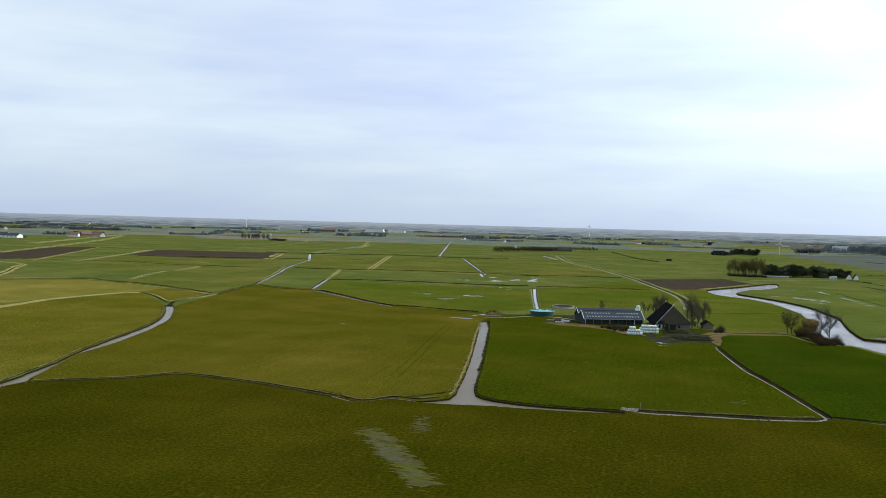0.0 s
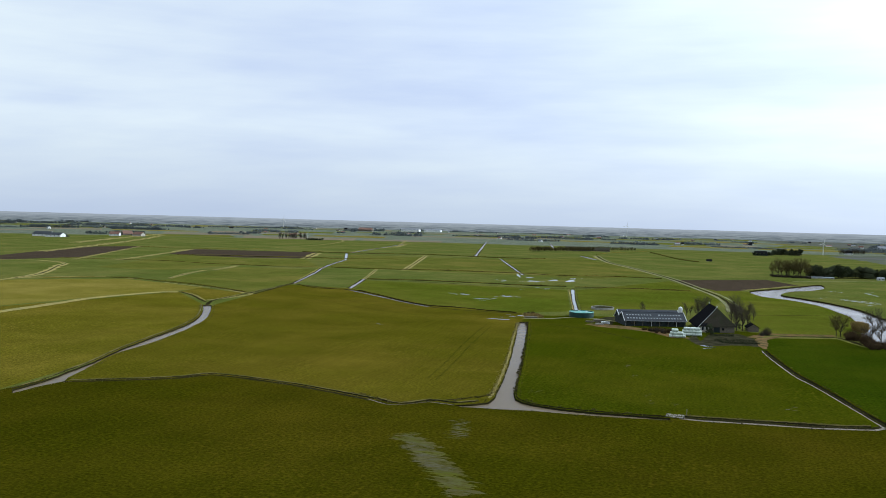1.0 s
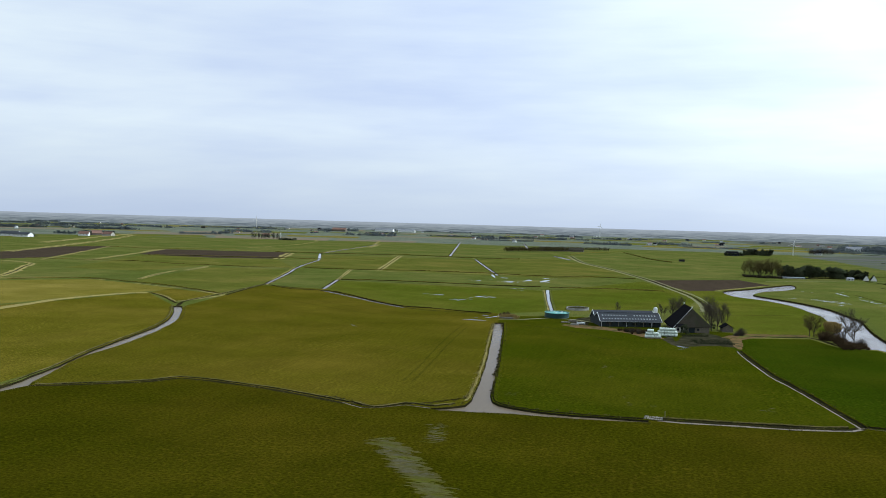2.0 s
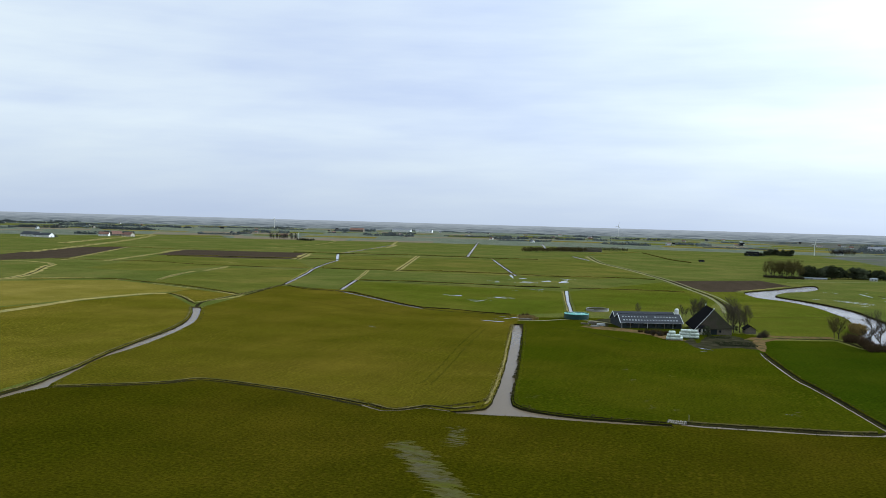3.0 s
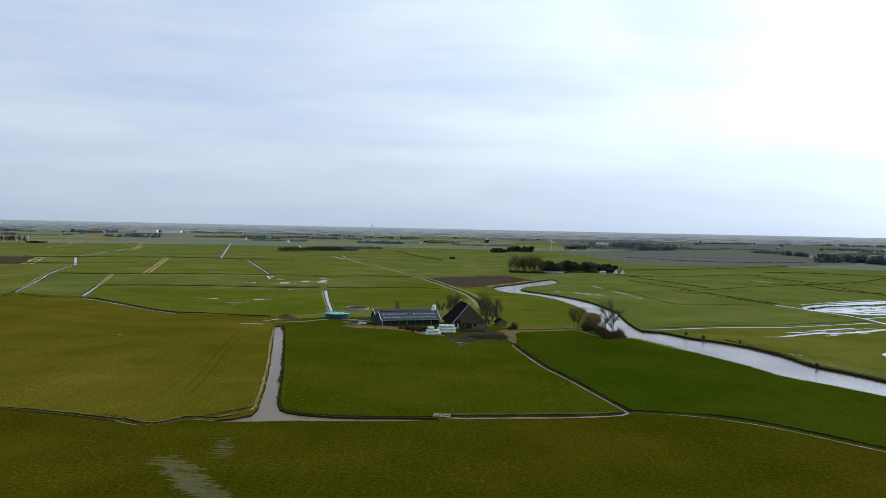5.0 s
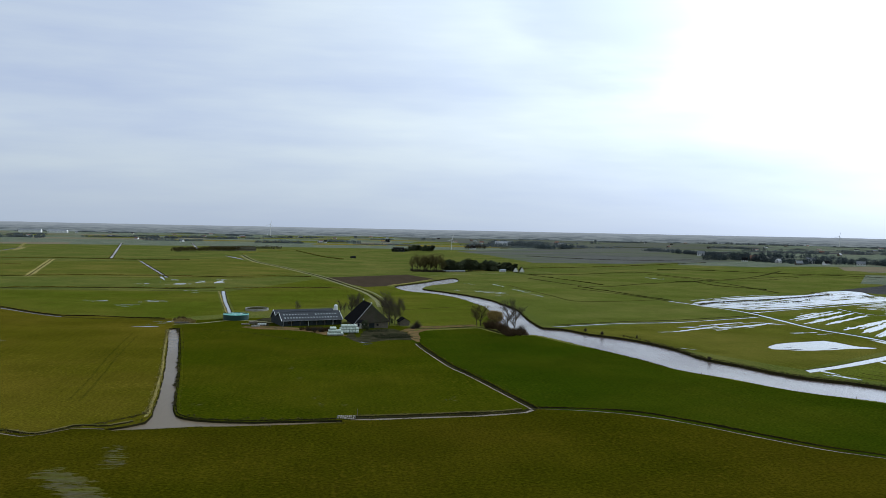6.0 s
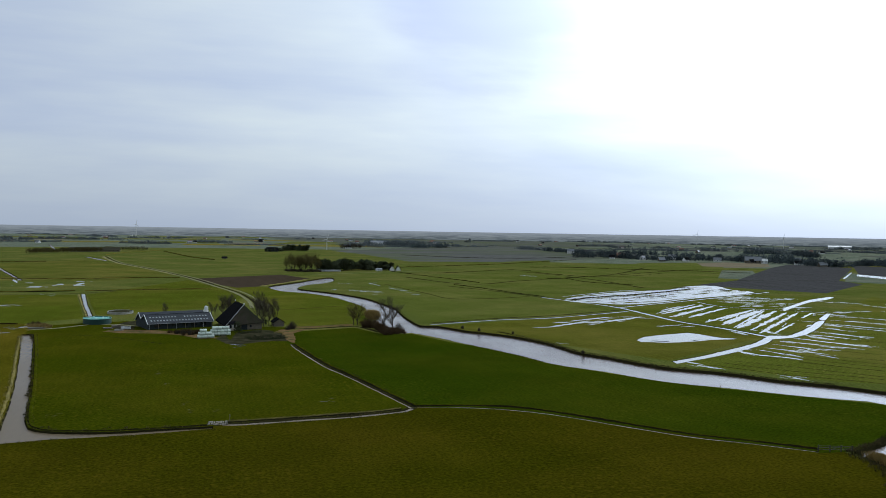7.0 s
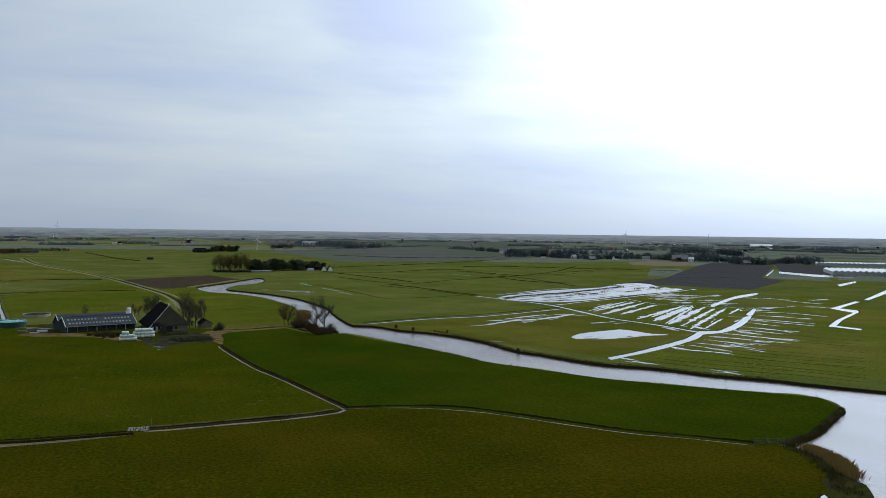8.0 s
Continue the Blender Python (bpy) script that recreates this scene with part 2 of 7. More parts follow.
MIRE = mat("marshy_turf", (0.050, 0.044, 0.014), (0.020, 0.019, 0.008), scale=0.9, rough=0.95, spec=0.0, bump=0.8, third=(0.036, 0.042, 0.006), far_scale=0.4)
RUT = grass("trodden_grass", (0.0600, 0.0540, 0.0045), (0.0380, 0.0380, 0.0030), (0.0700, 0.0570, 0.0070), -35)
ROAD = mat("farm_road", (0.21, 0.195, 0.115), (0.13, 0.130, 0.065), scale=0.5, rough=0.85, spec=0.0)
WORN = mat("worn_turf", (0.088, 0.080, 0.050), (0.058, 0.052, 0.024), scale=0.5, rough=0.95, spec=0.0, bump=0.5, stretch=(0.25, 1, 1), third=(0.075, 0.078, 0.012), far_scale=0.5)
THIN = mat("thin_turf", (0.068, 0.060, 0.016), (0.046, 0.042, 0.008), scale=0.8, rough=0.95, spec=0.0, bump=0.5, third=(0.085, 0.074, 0.030), far_scale=0.5)
# dark bank soil, with the shade of the bank faces in its colour
BANK = mat("ditch_bank", (0.030, 0.027, 0.011), (0.011, 0.010, 0.005), scale=0.7, rough=0.95, spec=0.0, bump=0.8, third=(0.026, 0.022, 0.009), far_scale=0.3)
LITTER = mat("brown_litter", (0.19, 0.112, 0.050), (0.11, 0.070, 0.032), scale=0.6, rough=0.95, spec=0.0, bump=0.5, third=(0.060, 0.058, 0.022), far_scale=0.4)
DRY = mat("dry_reed", (0.34, 0.27, 0.095), (0.23, 0.185, 0.062), scale=0.5, rough=0.95, spec=0.0, bump=0.5, third=(0.20, 0.18, 0.075), far_scale=0.3)
WATER = water_material("canal_water", (0.118, 0.090, 0.055), 0.2, 1.078)
RIVER = water_material("river_water", (0.070, 0.049, 0.039), 0.21, 1.22)
FLOOD = water_material("flood_water", (0.05, 0.055, 0.05), 0.08, 1.29)

# ---- plan of the land ----
WATERS = {}
WATERS["canal"] = [(-81.2, 392.8), (-77.8, 394.9), (-68.7, 345.0), (-55.9, 272.8), (-49.6, 233.3), (-46.6, 220.1), (-41.0, 214.7), (-28.5, 212.2), (-7.5, 213.3), (-7.4, 211.3), (-27.9, 208.3), (-39.6, 208.0), (-48.0, 206.5), (-56.9, 205.1), (-59.1, 206.3), (-51.9, 212.5), (-53.2, 229.8), (-59.4, 271.1), (-72.1, 343.1)]
WATERS["stream"] = [(-244.0, 383.8), (-240.5, 385.9), (-223.4, 358.0), (-208.9, 331.2), (-197.0, 299.5), (-186.8, 263.4), (-181.2, 235.0), (-172.3, 212.1), (-166.3, 196.9), (-163.5, 191.8), (-164.4, 186.4), (-164.1, 174.0), (-167.8, 177.9), (-168.9, 188.9), (-172.5, 201.9), (-177.5, 219.8), (-186.5, 244.7), (-194.6, 272.9), (-204.0, 306.3), (-215.6, 335.1), (-229.5, 360.4)]
WATERS["river"] = [(99.6, 805.0), (85.2, 781.7), (67.1, 742.3), (51.2, 713.5), (36.1, 680.0), (41.0, 635.1), (57.7, 610.7), (71.1, 573.9), (76.4, 531.6), (78.4, 504.2), (74.8, 463.5), (67.4, 403.3), (69.0, 378.1), (77.4, 376.4), (84.3, 359.1), (90.5, 337.9), (96.2, 320.7), (101.3, 301.7), (104.6, 285.7), (116.1, 265.6), (125.0, 247.7), (137.3, 234.7), (148.1, 223.5), (158.6, 213.7), (165.4, 209.1), (167.0, 203.5), (166.1, 197.4), (162.0, 188.9), (155.2, 184.0), (144.9, 176.8), (139.4, 172.5), (132.6, 168.4), (126.5, 165.8), (120.6, 163.0), (121.6, 158.7), (120.2, 151.6), (116.0, 144.3), (114.1, 139.9), (113.0, 135.3), (108.8, 130.1)]
WATERS["river"] += [(122.5, 125.8), (204.3, 191.2), (191.8, 204.3), (185.1, 212.3), (176.5, 224.6), (173.0, 230.4), (161.9, 241.6), (152.6, 257.4), (138.8, 271.5), (130.4, 294.1), (124.6, 308.4), (123.5, 330.6), (120.0, 350.3), (112.4, 367.8), (103.3, 379.7), (95.2, 399.6), (87.1, 404.0), (88.6, 443.4), (94.2, 495.9), (92.6, 525.8), (89.8, 563.4), (78.8, 604.1), (67.3, 630.0), (55.5, 658.4), (67.2, 700.5), (82.3, 720.6), (93.7, 746.9), (98.9, 771.9)]
WATERS["pond"] = [(165.9, 340.0), (175.5, 350.1), (186.9, 355.2), (196.3, 358.8), (202.1, 361.0), (204.8, 355.9), (205.7, 348.1), (207.8, 342.4), (213.0, 337.6), (203.5, 336.1), (195.6, 334.7), (188.5, 332.3), (180.9, 331.0), (174.0, 330.6), (168.5, 332.7), (164.7, 334.4)]
WATERS["wet_channel"] = [(148.9, 283.3), (163.8, 291.5), (185.0, 305.5), (210.2, 322.9), (227.6, 339.3), (235.1, 346.3), (243.3, 344.5), (275.5, 371.6), (302.2, 397.4), (311.4, 401.7), (290.7, 379.3), (259.7, 350.0), (240.0, 336.5), (229.8, 334.5), (219.6, 324.7), (203.3, 311.6), (177.5, 294.4), (159.1, 284.0), (147.8, 278.1)]
WATERS["wet_arm"] = [(314.2, 410.8), (340.8, 436.9), (343.9, 436.3), (314.3, 404.3), (309.0, 402.2)]
WATERS["wet_long"] = [(332.8, 466.0), (363.9, 495.4), (407.8, 533.4), (443.7, 556.1), (442.8, 550.2), (420.4, 531.2), (389.2, 510.3), (353.4, 479.2), (326.9, 455.0)]
WATERS["flood"] = [(225.5, 551.2), (258.9, 585.3), (285.7, 604.1), (323.0, 622.5), (355.0, 636.7), (393.5, 674.1), (421.5, 687.2), (424.8, 670.4), (411.3, 633.9), (412.8, 605.7), (378.5, 578.6), (327.7, 551.7), (283.3, 521.1), (256.8, 508.5), (241.2, 507.6), (231.5, 518.8), (220.7, 527.6)]
WATERS["z_channel"] = [(395.1, 431.9), (458.5, 473.8), (458.4, 469.0), (402.1, 430.3), (401.6, 416.4), (393.5, 407.0), (344.4, 370.7), (318.4, 348.9), (320.0, 334.3), (314.6, 330.7), (311.4, 348.1), (339.9, 371.8), (385.7, 405.1), (389.3, 417.5)]
WATERS["z_upper"] = [(477.8, 485.1), (581.9, 562.6), (690, 639), (618.6, 575.8), (539.9, 524.1), (477.6, 480.0)]
WATERS["strip_far"] = [(763, 890), (751, 817), (768, 771), (732, 739), (707, 771), (726, 849)]
WATERS["bit_far"] = [(608.4, 639.9), (684, 691), (657, 665), (589.9, 617.6)]
WATERS["hook_far"] = [(794, 936), (796, 936), (660, 792), (658, 793)]
WATERS["pool"] = [(97.7, 131.4), (100.8, 133.9), (101.9, 134.2), (101.0, 132.5), (98.6, 129.9), (96.9, 130.4)]
WATERS["mid_channel"] = [(-88.6, 610.4), (-86.1, 611.7), (-73.8, 529.2), (-63.2, 463.9), (-65.3, 463.0), (-76.2, 528.0)]
WATERS["south_bit"] = [(-468, 1085), (-466, 1087), (-385, 896), (-387, 894)]
DITCHES = []
DITCHES.append((-1.7, [(-80.2, 203.5), (-96.9, 209.5), (-110.4, 213.5), (-134.1, 216.6), (-139.6, 208.5), (-157.5, 195.1), (-163.5, 191.8)]))
DITCHES.append((0.45, [(-81.4, 204.6), (-74.4, 200.2), (-71.0, 201.6), (-65.8, 207.6), (-59.1, 206.3)]))
DITCHES.append((1.2, [(-5.2, 214.0), (-0.4, 213.8), (12.3, 215.3), (25.1, 216.7), (38.4, 220.3), (40.9, 223.2)]))
DITCHES.append((0.5, [(40.7, 223.8), (37.5, 243.1), (32.8, 268.9), (27.7, 293.3), (22.7, 336.2), (22.2, 346.9)]))
DITCHES.append((0.45, [(40.0, 224.7), (55.2, 221.7), (64.4, 217.0), (72.7, 210.2), (82.0, 198.0), (93.8, 182.8), (103.6, 174.6), (113.6, 165.3)]))
DITCHES.append((-2.2, [(26.9, 398.1), (40.3, 400.0), (56.5, 404.6), (63.1, 382.2)]))
DITCHES.append((1.5, [(-222.1, 516.6), (-188.1, 483.9), (-157.3, 452.4), (-139.8, 437.5)]))
DITCHES.append((-1.6, [(-139.8, 437.5), (-122.6, 431.0), (-87.9, 428.9)]))
DITCHES.append((3.0, [(-249.6, 615.8), (-223.7, 526.8)]))
DITCHES.append((3.0, [(-387, 895), (-354.4, 780.8), (-336.7, 726.3)]))
DITCHES.append((3.0, [(-337.2, 726.2), (-315.4, 668.2), (-274.1, 545.3)]))
DITCHES.append((-1.8, [(-274.1, 545.3), (-270.7, 522.2), (-259.7, 459.2), (-252.6, 407.5), (-242.4, 384.8)]))
DITCHES.append((5, [(-509, 2057), (-297, 1137)]))
DITCHES.append((3, [(-248, 1082), (-153.7, 759.9)]))
DITCHES.append((5.0, [(-364, 2144), (-269, 1639)]))
DITCHES.append((6.0, [(-177, 1319), (-137, 1187)]))
DITCHES.append((-2.0, [(-248.9, 616.4), (-192.5, 615.4), (-104.8, 611.7), (-69.0, 635.8)]))
DITCHES.append((-3.6, [(174.5, 818.7), (203.1, 707.7), (263.2, 750.6), (419, 870), (563, 1056)]))
DITCHES.append((-3.2, [(179.5, 686.4), (202.3, 620.0), (214.0, 565.0)]))
DITCHES.append((-3.4, [(336, 931), (352.8, 797.7), (342.5, 654.6)]))
DITCHES.append((-1.2, [(27.0, 486.9), (52.3, 502.4), (73.5, 512.8)]))
DITCHES.append((-1.7, [(-297.5, 442.5), (-279.5, 427.5), (-251.2, 397.1)]))
DITCHES.append((-0.6, [(-67.0, 390.2), (-49.0, 382.0), (-25.2, 355.9)]))
DITCHES.append((-1.6, [(-439.6, 485.5), (-398.9, 522.9), (-355.3, 503.9), (-307.6, 483.1), (-259.7, 459.2)]))
DITCHES.append((-0.7, [(171.9, 280.9), (187.7, 260.9), (210.0, 228.4)]))
DITCHES.append((-0.7, [(189.0, 290.1), (201.6, 263.9), (220.2, 238.2)]))
DITCHES.append((-0.6, [(199.5, 281.5), (213.6, 261.8), (228.2, 245.9)]))
DITCHES.append((-0.7, [(213.9, 287.2), (228.4, 272.4), (239.1, 256.3)]))
DITCHES.append((-0.6, [(227.6, 300.5), (240.2, 285.1), (252.3, 268.9)]))
DITCHES.append((-0.7, [(249.0, 303.7), (265.6, 281.6)]))
DITCHES.append((-0.7, [(264.0, 323.7), (281.8, 297.2)]))
DITCHES.append((-0.7, [(286.7, 345.5), (305.6, 319.9)]))
DITCHES.append((-0.7, [(158.8, 273.2), (170.5, 252.9), (188.5, 234.4), (199.1, 218.0)]))
# dark ribbon beside the ditch: its bank's shade laid on as ground colour
DITCHES.append((-2.0, [(42.0, 224.4), (38.8, 243.6), (34.2, 269.5), (29.2, 294.2), (24.2, 337.0), (23.6, 347.5)]))
DITCHES.append((-2.0, [(95.1, 414.9), (137.2, 433.0), (170.6, 442.8), (230.4, 472.6)]))
DITCHES.append((-4, [(346.5, 811.5), (452, 886), (582, 985), (691, 1009)]))
DITCHES.append((-4, [(521, 947), (559, 922), (581, 874)]))
DITCHES.append((-3, [(500, 761), (571, 771), (616, 751)]))
DITCHES.append((-2.2, [(-424.3, 726.7), (-381.6, 720.5), (-341.9, 723.3)]))
DITCHES.append((-2.4, [(-267.9, 536.6), (-236.3, 520.3), (-219.9, 517.8)]))
DITCHES.append((-3, [(-558, 855), (-493, 867), (-456, 928), (-402, 916)]))
DITCHES.append((-1.6, [(-194.4, 741.5), (-127.8, 762.3), (-82.0, 773.8)]))
DITCHES.append((-1.8, [(-254.1, 453.7), (-264.3, 499.1), (-273.9, 544.6)]))
DITCHES.append((-2, [(-447, 1056), (-342, 1072), (-243, 1098), (-117, 1126)]))
DITCHES.append((-0.6, [(245.1, 314.8), (272.7, 288.4)]))
DITCHES.append((-0.6, [(193.7, 274.2), (207.7, 255.3), (223.1, 241.0)]))
DITCHES.append((-0.7, [(165.7, 276.8), (175.9, 260.0), (194.2, 240.6), (204.8, 223.5)]))
DITCHES.append((-0.6, [(203.5, 296.2), (212.6, 276.8), (233.5, 250.9)]))
DITCHES.append((2, [(-462, 1073), (-569, 1603)]))
DITCHES.append((-3, [(-470, 1092), (-297, 1137), (-133, 1218)]))
STREAKS = []
STREAKS.append((5, [(-144.6, 729.8), (-137.8, 725.4)]))
STREAKS.append((7, [(-133.5, 687.9), (-123.9, 681.6)]))
STREAKS.append((5, [(-119.0, 707.7), (-113.1, 703.4)]))
STREAKS.append((4, [(-110.2, 746.7), (-103.6, 742.2)]))
STREAKS.append((6, [(-104.9, 700.6), (-97.6, 697.4)]))
STREAKS.append((3, [(-114.3, 614.1), (-109.9, 610.5)]))
STREAKS.append((4, [(-154.5, 681.2), (-151.0, 675.7)]))
STREAKS.append((2.5, [(-121.8, 529.5), (-112.8, 526.1)]))
STREAKS.append((1.5, [(-147.4, 525.9), (-142.0, 529.2)]))
STREAKS.append((2, [(-127.6, 501.6), (-125.5, 502.5)]))
STREAKS.append((2.2, [(294.8, 502.7), (236.4, 448.7)]))
STREAKS.append((3, [(299.4, 488.8), (233.2, 428.8)]))
STREAKS.append((3.5, [(299.8, 476.1), (242.7, 425.0)]))
STREAKS.append((3.2, [(305.1, 459.1), (238.1, 401.6)]))
STREAKS.append((4.5, [(310.2, 458.2), (240.2, 389.9)]))
STREAKS.append((4, [(321.3, 456.1), (238.2, 374.4)]))
STREAKS.append((2.6, [(319.8, 444.8), (240.1, 366.4)]))
STREAKS.append((2.6, [(326.6, 443.5), (236.8, 355.1)]))
STREAKS.append((1.6, [(284.1, 392.2), (243.6, 353.6)]))
STREAKS.append((1.8, [(335.4, 441.8), (307.4, 415.5)]))
STREAKS.append((1.5, [(329.6, 421.2), (345.0, 410.0), (351.1, 389.6)]))
STREAKS.append((1.3, [(315.9, 403.9), (324.6, 391.5), (331.8, 381.2)]))
STREAKS.append((1.4, [(299.7, 391.8), (302.9, 382.3), (315.0, 359.6)]))
STREAKS.append((1.4, [(293.6, 384.4), (300.0, 367.9), (306.9, 351.0)]))
STREAKS.append((0.8, [(284.4, 372.4), (285.2, 361.6), (289.8, 354.5)]))
STREAKS.append((1.0, [(267.7, 357.9), (273.6, 344.5), (273.9, 327.9)]))
STREAKS.append((2.4, [(257.0, 346.0), (261.0, 340.5), (263.4, 335.5)]))
STREAKS.append((1.3, [(252.1, 342.5), (255.5, 328.6)]))
STREAKS.append((1.7, [(240.2, 338.6), (245.0, 324.8), (253.0, 306.5)]))
STREAKS.append((1.5, [(227.8, 328.8), (233.5, 317.6), (244.9, 299.2)]))
STREAKS.append((1.1, [(217.1, 319.4), (223.4, 305.1), (228.5, 296.9)]))
STREAKS.append((1.1, [(206.7, 310.8), (212.1, 300.8), (214.2, 295.3)]))
STREAKS.append((1.2, [(199.4, 305.5), (203.5, 292.9), (204.5, 286.3)]))
STREAKS.append((2.0, [(190.6, 300.9), (190.9, 292.7), (197.4, 285.0), (199.5, 278.5)]))
STREAKS.append((0.5, [(217.4, 294.5), (220.2, 285.6)]))
STREAKS.append((0.5, [(250.3, 317.5), (254.2, 306.3)]))
STREAKS.append((0.5, [(271.1, 345.1), (278.9, 333.4)]))
STREAKS.append((1.0, [(169.9, 246.1), (171.5, 243.5)]))
STREAKS.append((1.6, [(153.1, 274.5), (156.3, 266.1)]))
STREAKS.append((1.6, [(350.4, 442.6), (382.7, 447.0)]))
STREAKS.append((1.1, [(412.8, 485.1), (415.2, 458.0)]))
STREAKS.append((1.2, [(392.1, 445.4), (396.3, 440.7)]))
STREAKS.append((1.6, [(336.9, 430.3), (343.5, 429.0)]))
STREAKS.append((0.9, [(402.5, 518.2), (420.3, 493.4)]))
STREAKS.append((2.4, [(138.2, 389.4), (147.8, 391.6), (163.5, 402.9), (179.2, 414.3)]))
STREAKS.append((3.2, [(167.0, 404.6), (194.8, 416.4), (218.5, 432.5)]))
STREAKS.append((2.2, [(169.0, 415.4), (193.3, 429.0), (201.3, 433.5)]))
STREAKS.append((1.2, [(161.5, 409.0), (169.6, 412.3)]))
STREAKS.append((2.2, [(208.9, 431.6), (216.9, 429.7)]))
STREAKS.append((1.2, [(207.6, 387.7), (219.5, 392.7)]))
STREAKS.append((1, [(227.9, 359.4), (228.4, 354.6)]))
STREAKS.append((1.2, [(204.5, 420.1), (172.7, 401.8)]))
STREAKS.append((3.2, [(297.8, 497.8), (237.5, 444.8)]))
STREAKS.append((3.0, [(298.3, 489.0), (237.7, 430.9)]))
STREAKS.append((2.2, [(315.8, 469.1), (250.6, 407.9)]))
STREAKS.append((2.2, [(318.8, 464.5), (244.7, 391.7)]))
STREAKS.append((1.6, [(314.4, 457.4), (237.9, 377.0)]))
STREAKS.append((2, [(243.7, 363.2), (243.5, 356.0)]))
STREAKS.append((0.8, [(361.1, 556.0), (369.2, 558.1), (377.0, 560.4)]))
STREAKS.append((1.3, [(334.5, 536.4), (345.0, 537.8), (355.6, 539.3)]))
STREAKS.append((0.9, [(372.8, 530.7), (381.5, 532.4), (389.9, 534.2)]))
STREAKS.append((1.4, [(359.6, 557.3), (366.5, 559.7), (373.4, 562.1)]))
STREAKS.append((0.9, [(340.3, 484.6), (349.5, 485.6), (358.4, 486.7)]))
STREAKS.append((1.4, [(332.4, 511.8), (341.7, 513.1), (350.6, 514.5)]))
STREAKS.append((1.2, [(385.4, 538.8), (394.4, 540.6), (403.5, 542.4)]))
STREAKS.append((0.8, [(366.6, 541.8), (374.6, 543.8), (383.1, 545.8)]))
STREAKS.append((0.9, [(341.9, 477.4), (349.5, 478.6), (356.9, 479.8)]))
STREAKS.append((1.4, [(355.2, 499.3), (365.2, 500.4), (374.9, 501.5)]))
STREAKS.append((1.0, [(351.7, 522.3), (360.5, 523.9), (369.0, 525.5)]))
STREAKS.append((0.7, [(344.0, 541.1), (353.9, 542.8), (364.2, 544.4)]))
STREAKS.append((1.1, [(325.8, 518.7), (332.3, 520.5), (338.9, 522.4)]))
STREAKS.append((0.9, [(352.2, 529.4), (363.2, 530.7), (374.3, 532.0)]))
STREAKS.append((0.9, [(360.4, 542.3), (369.6, 544.1), (378.5, 546.0)]))
STREAKS.append((1.1, [(330.3, 501.3), (336.7, 503.0), (343.5, 504.6)]))
STREAKS.append((0.9, [(388.5, 536.6), (394.5, 538.9), (400.6, 541.2)]))
STREAKS.append((1.0, [(351.4, 499.5), (357.9, 501.2), (364.1, 503.0)]))
STREAKS.append((1.3, [(340.7, 527.7), (345.8, 529.9), (351.4, 532.1)]))
STREAKS.append((1.5, [(335.4, 472.6), (343.6, 473.6), (351.9, 474.6)]))
STREAKS.append((1.3, [(338.7, 546.8), (349.4, 548.4), (360.6, 549.9)]))
STREAKS.append((1.4, [(321.1, 486.3), (328.6, 487.6), (336.7, 488.8)]))
STREAKS.append((0.8, [(357.4, 546.6), (365.8, 548.6), (373.8, 550.6)]))
STREAKS.append((0.7, [(320.8, 485.9), (327.2, 487.4), (333.4, 489.0)]))
STREAKS.append((1.0, [(347.4, 555.9), (357.5, 557.7), (367.8, 559.5)]))
STREAKS.append((1.0, [(360.3, 555.5), (371.4, 557.2), (383.1, 558.8)]))
STREAKS.append((1.6, [(232.1, 571.0), (291.5, 615.8), (329.9, 635.1)]))
STREAKS.append((2, [(276.6, 490.1), (248.7, 464.2)]))
STREAKS.append((3, [(-119.1, 694.4), (-115.8, 714.7)]))
STREAKS.append((4, [(-133.9, 677.2), (-123.9, 673.4)]))
STREAKS.append((4, [(-104.7, 691.4), (-102.8, 727.3)]))
STREAKS.append((2.5, [(-113.8, 610.5), (-110.5, 613.3)]))
STREAKS.append((2, [(-121.2, 532.2), (-112.5, 525.1)]))
STREAKS.append((2, [(-164.2, 781.7), (-148.9, 724.7)]))
STREAKS.append((0.5, [(19.7, 236.5), (21.4, 236.2)]))
STREAKS.append((1.6, [(91.4, 639.3), (112.4, 611.0)]))
STREAKS.append((1.6, [(121.6, 722.9), (125.0, 691.8)]))
STREAKS.append((1.4, [(132.1, 602.9), (134.2, 594.3)]))
STREAKS.append((1.6, [(433.1, 486.6), (453.9, 493.0)]))
STREAKS.append((2.5, [(-0.3, 351.8), (5.3, 346.8)]))
STREAKS.append((2, [(0.6, 342.2), (4.0, 344.8)]))
STREAKS.append((2, [(-84.2, 424.3), (-88.1, 417.4)]))
STREAKS.append((1.5, [(-98.9, 400.2), (-87.0, 399.9)]))
STREAKS.append((0.6, [(-137.2, 353.6), (-133.1, 351.1)]))
STREAKS.append((1.5, [(-129.4, 502.1), (-121.3, 503.4)]))
STREAKS.append((1.5, [(-149.6, 525.4), (-141.2, 527.3)]))
STREAKS.append((1.2, [(96.2, 726.5), (105.5, 716.7)]))
STREAKS.append((2, [(306, 858), (316.1, 832.0)]))
STREAKS.append((0.6, [(127.2, 336.8), (131.8, 331.7)]))
STREAKS.append((1.2, [(126.5, 662.8), (131.4, 632.0)]))
STREAKS.append((1.5, [(92.2, 644.6), (113.3, 622.6)]))
CHANNELS = []
CHANNELS.append((2.0, [(214.0, 565.0), (223.9, 526.6), (231.4, 488.4), (228.5, 443.6), (225.7, 405.5), (230.7, 373.4), (231.6, 342.7)]))
CHANNELS.append((1.5, [(93.3, 407.7), (134.3, 425.0), (165.8, 431.4), (226.0, 462.2)]))
CHANNELS.append((1.8, [(231.2, 484.3), (255.9, 499.8), (318.6, 537.3), (424.7, 604.0)]))
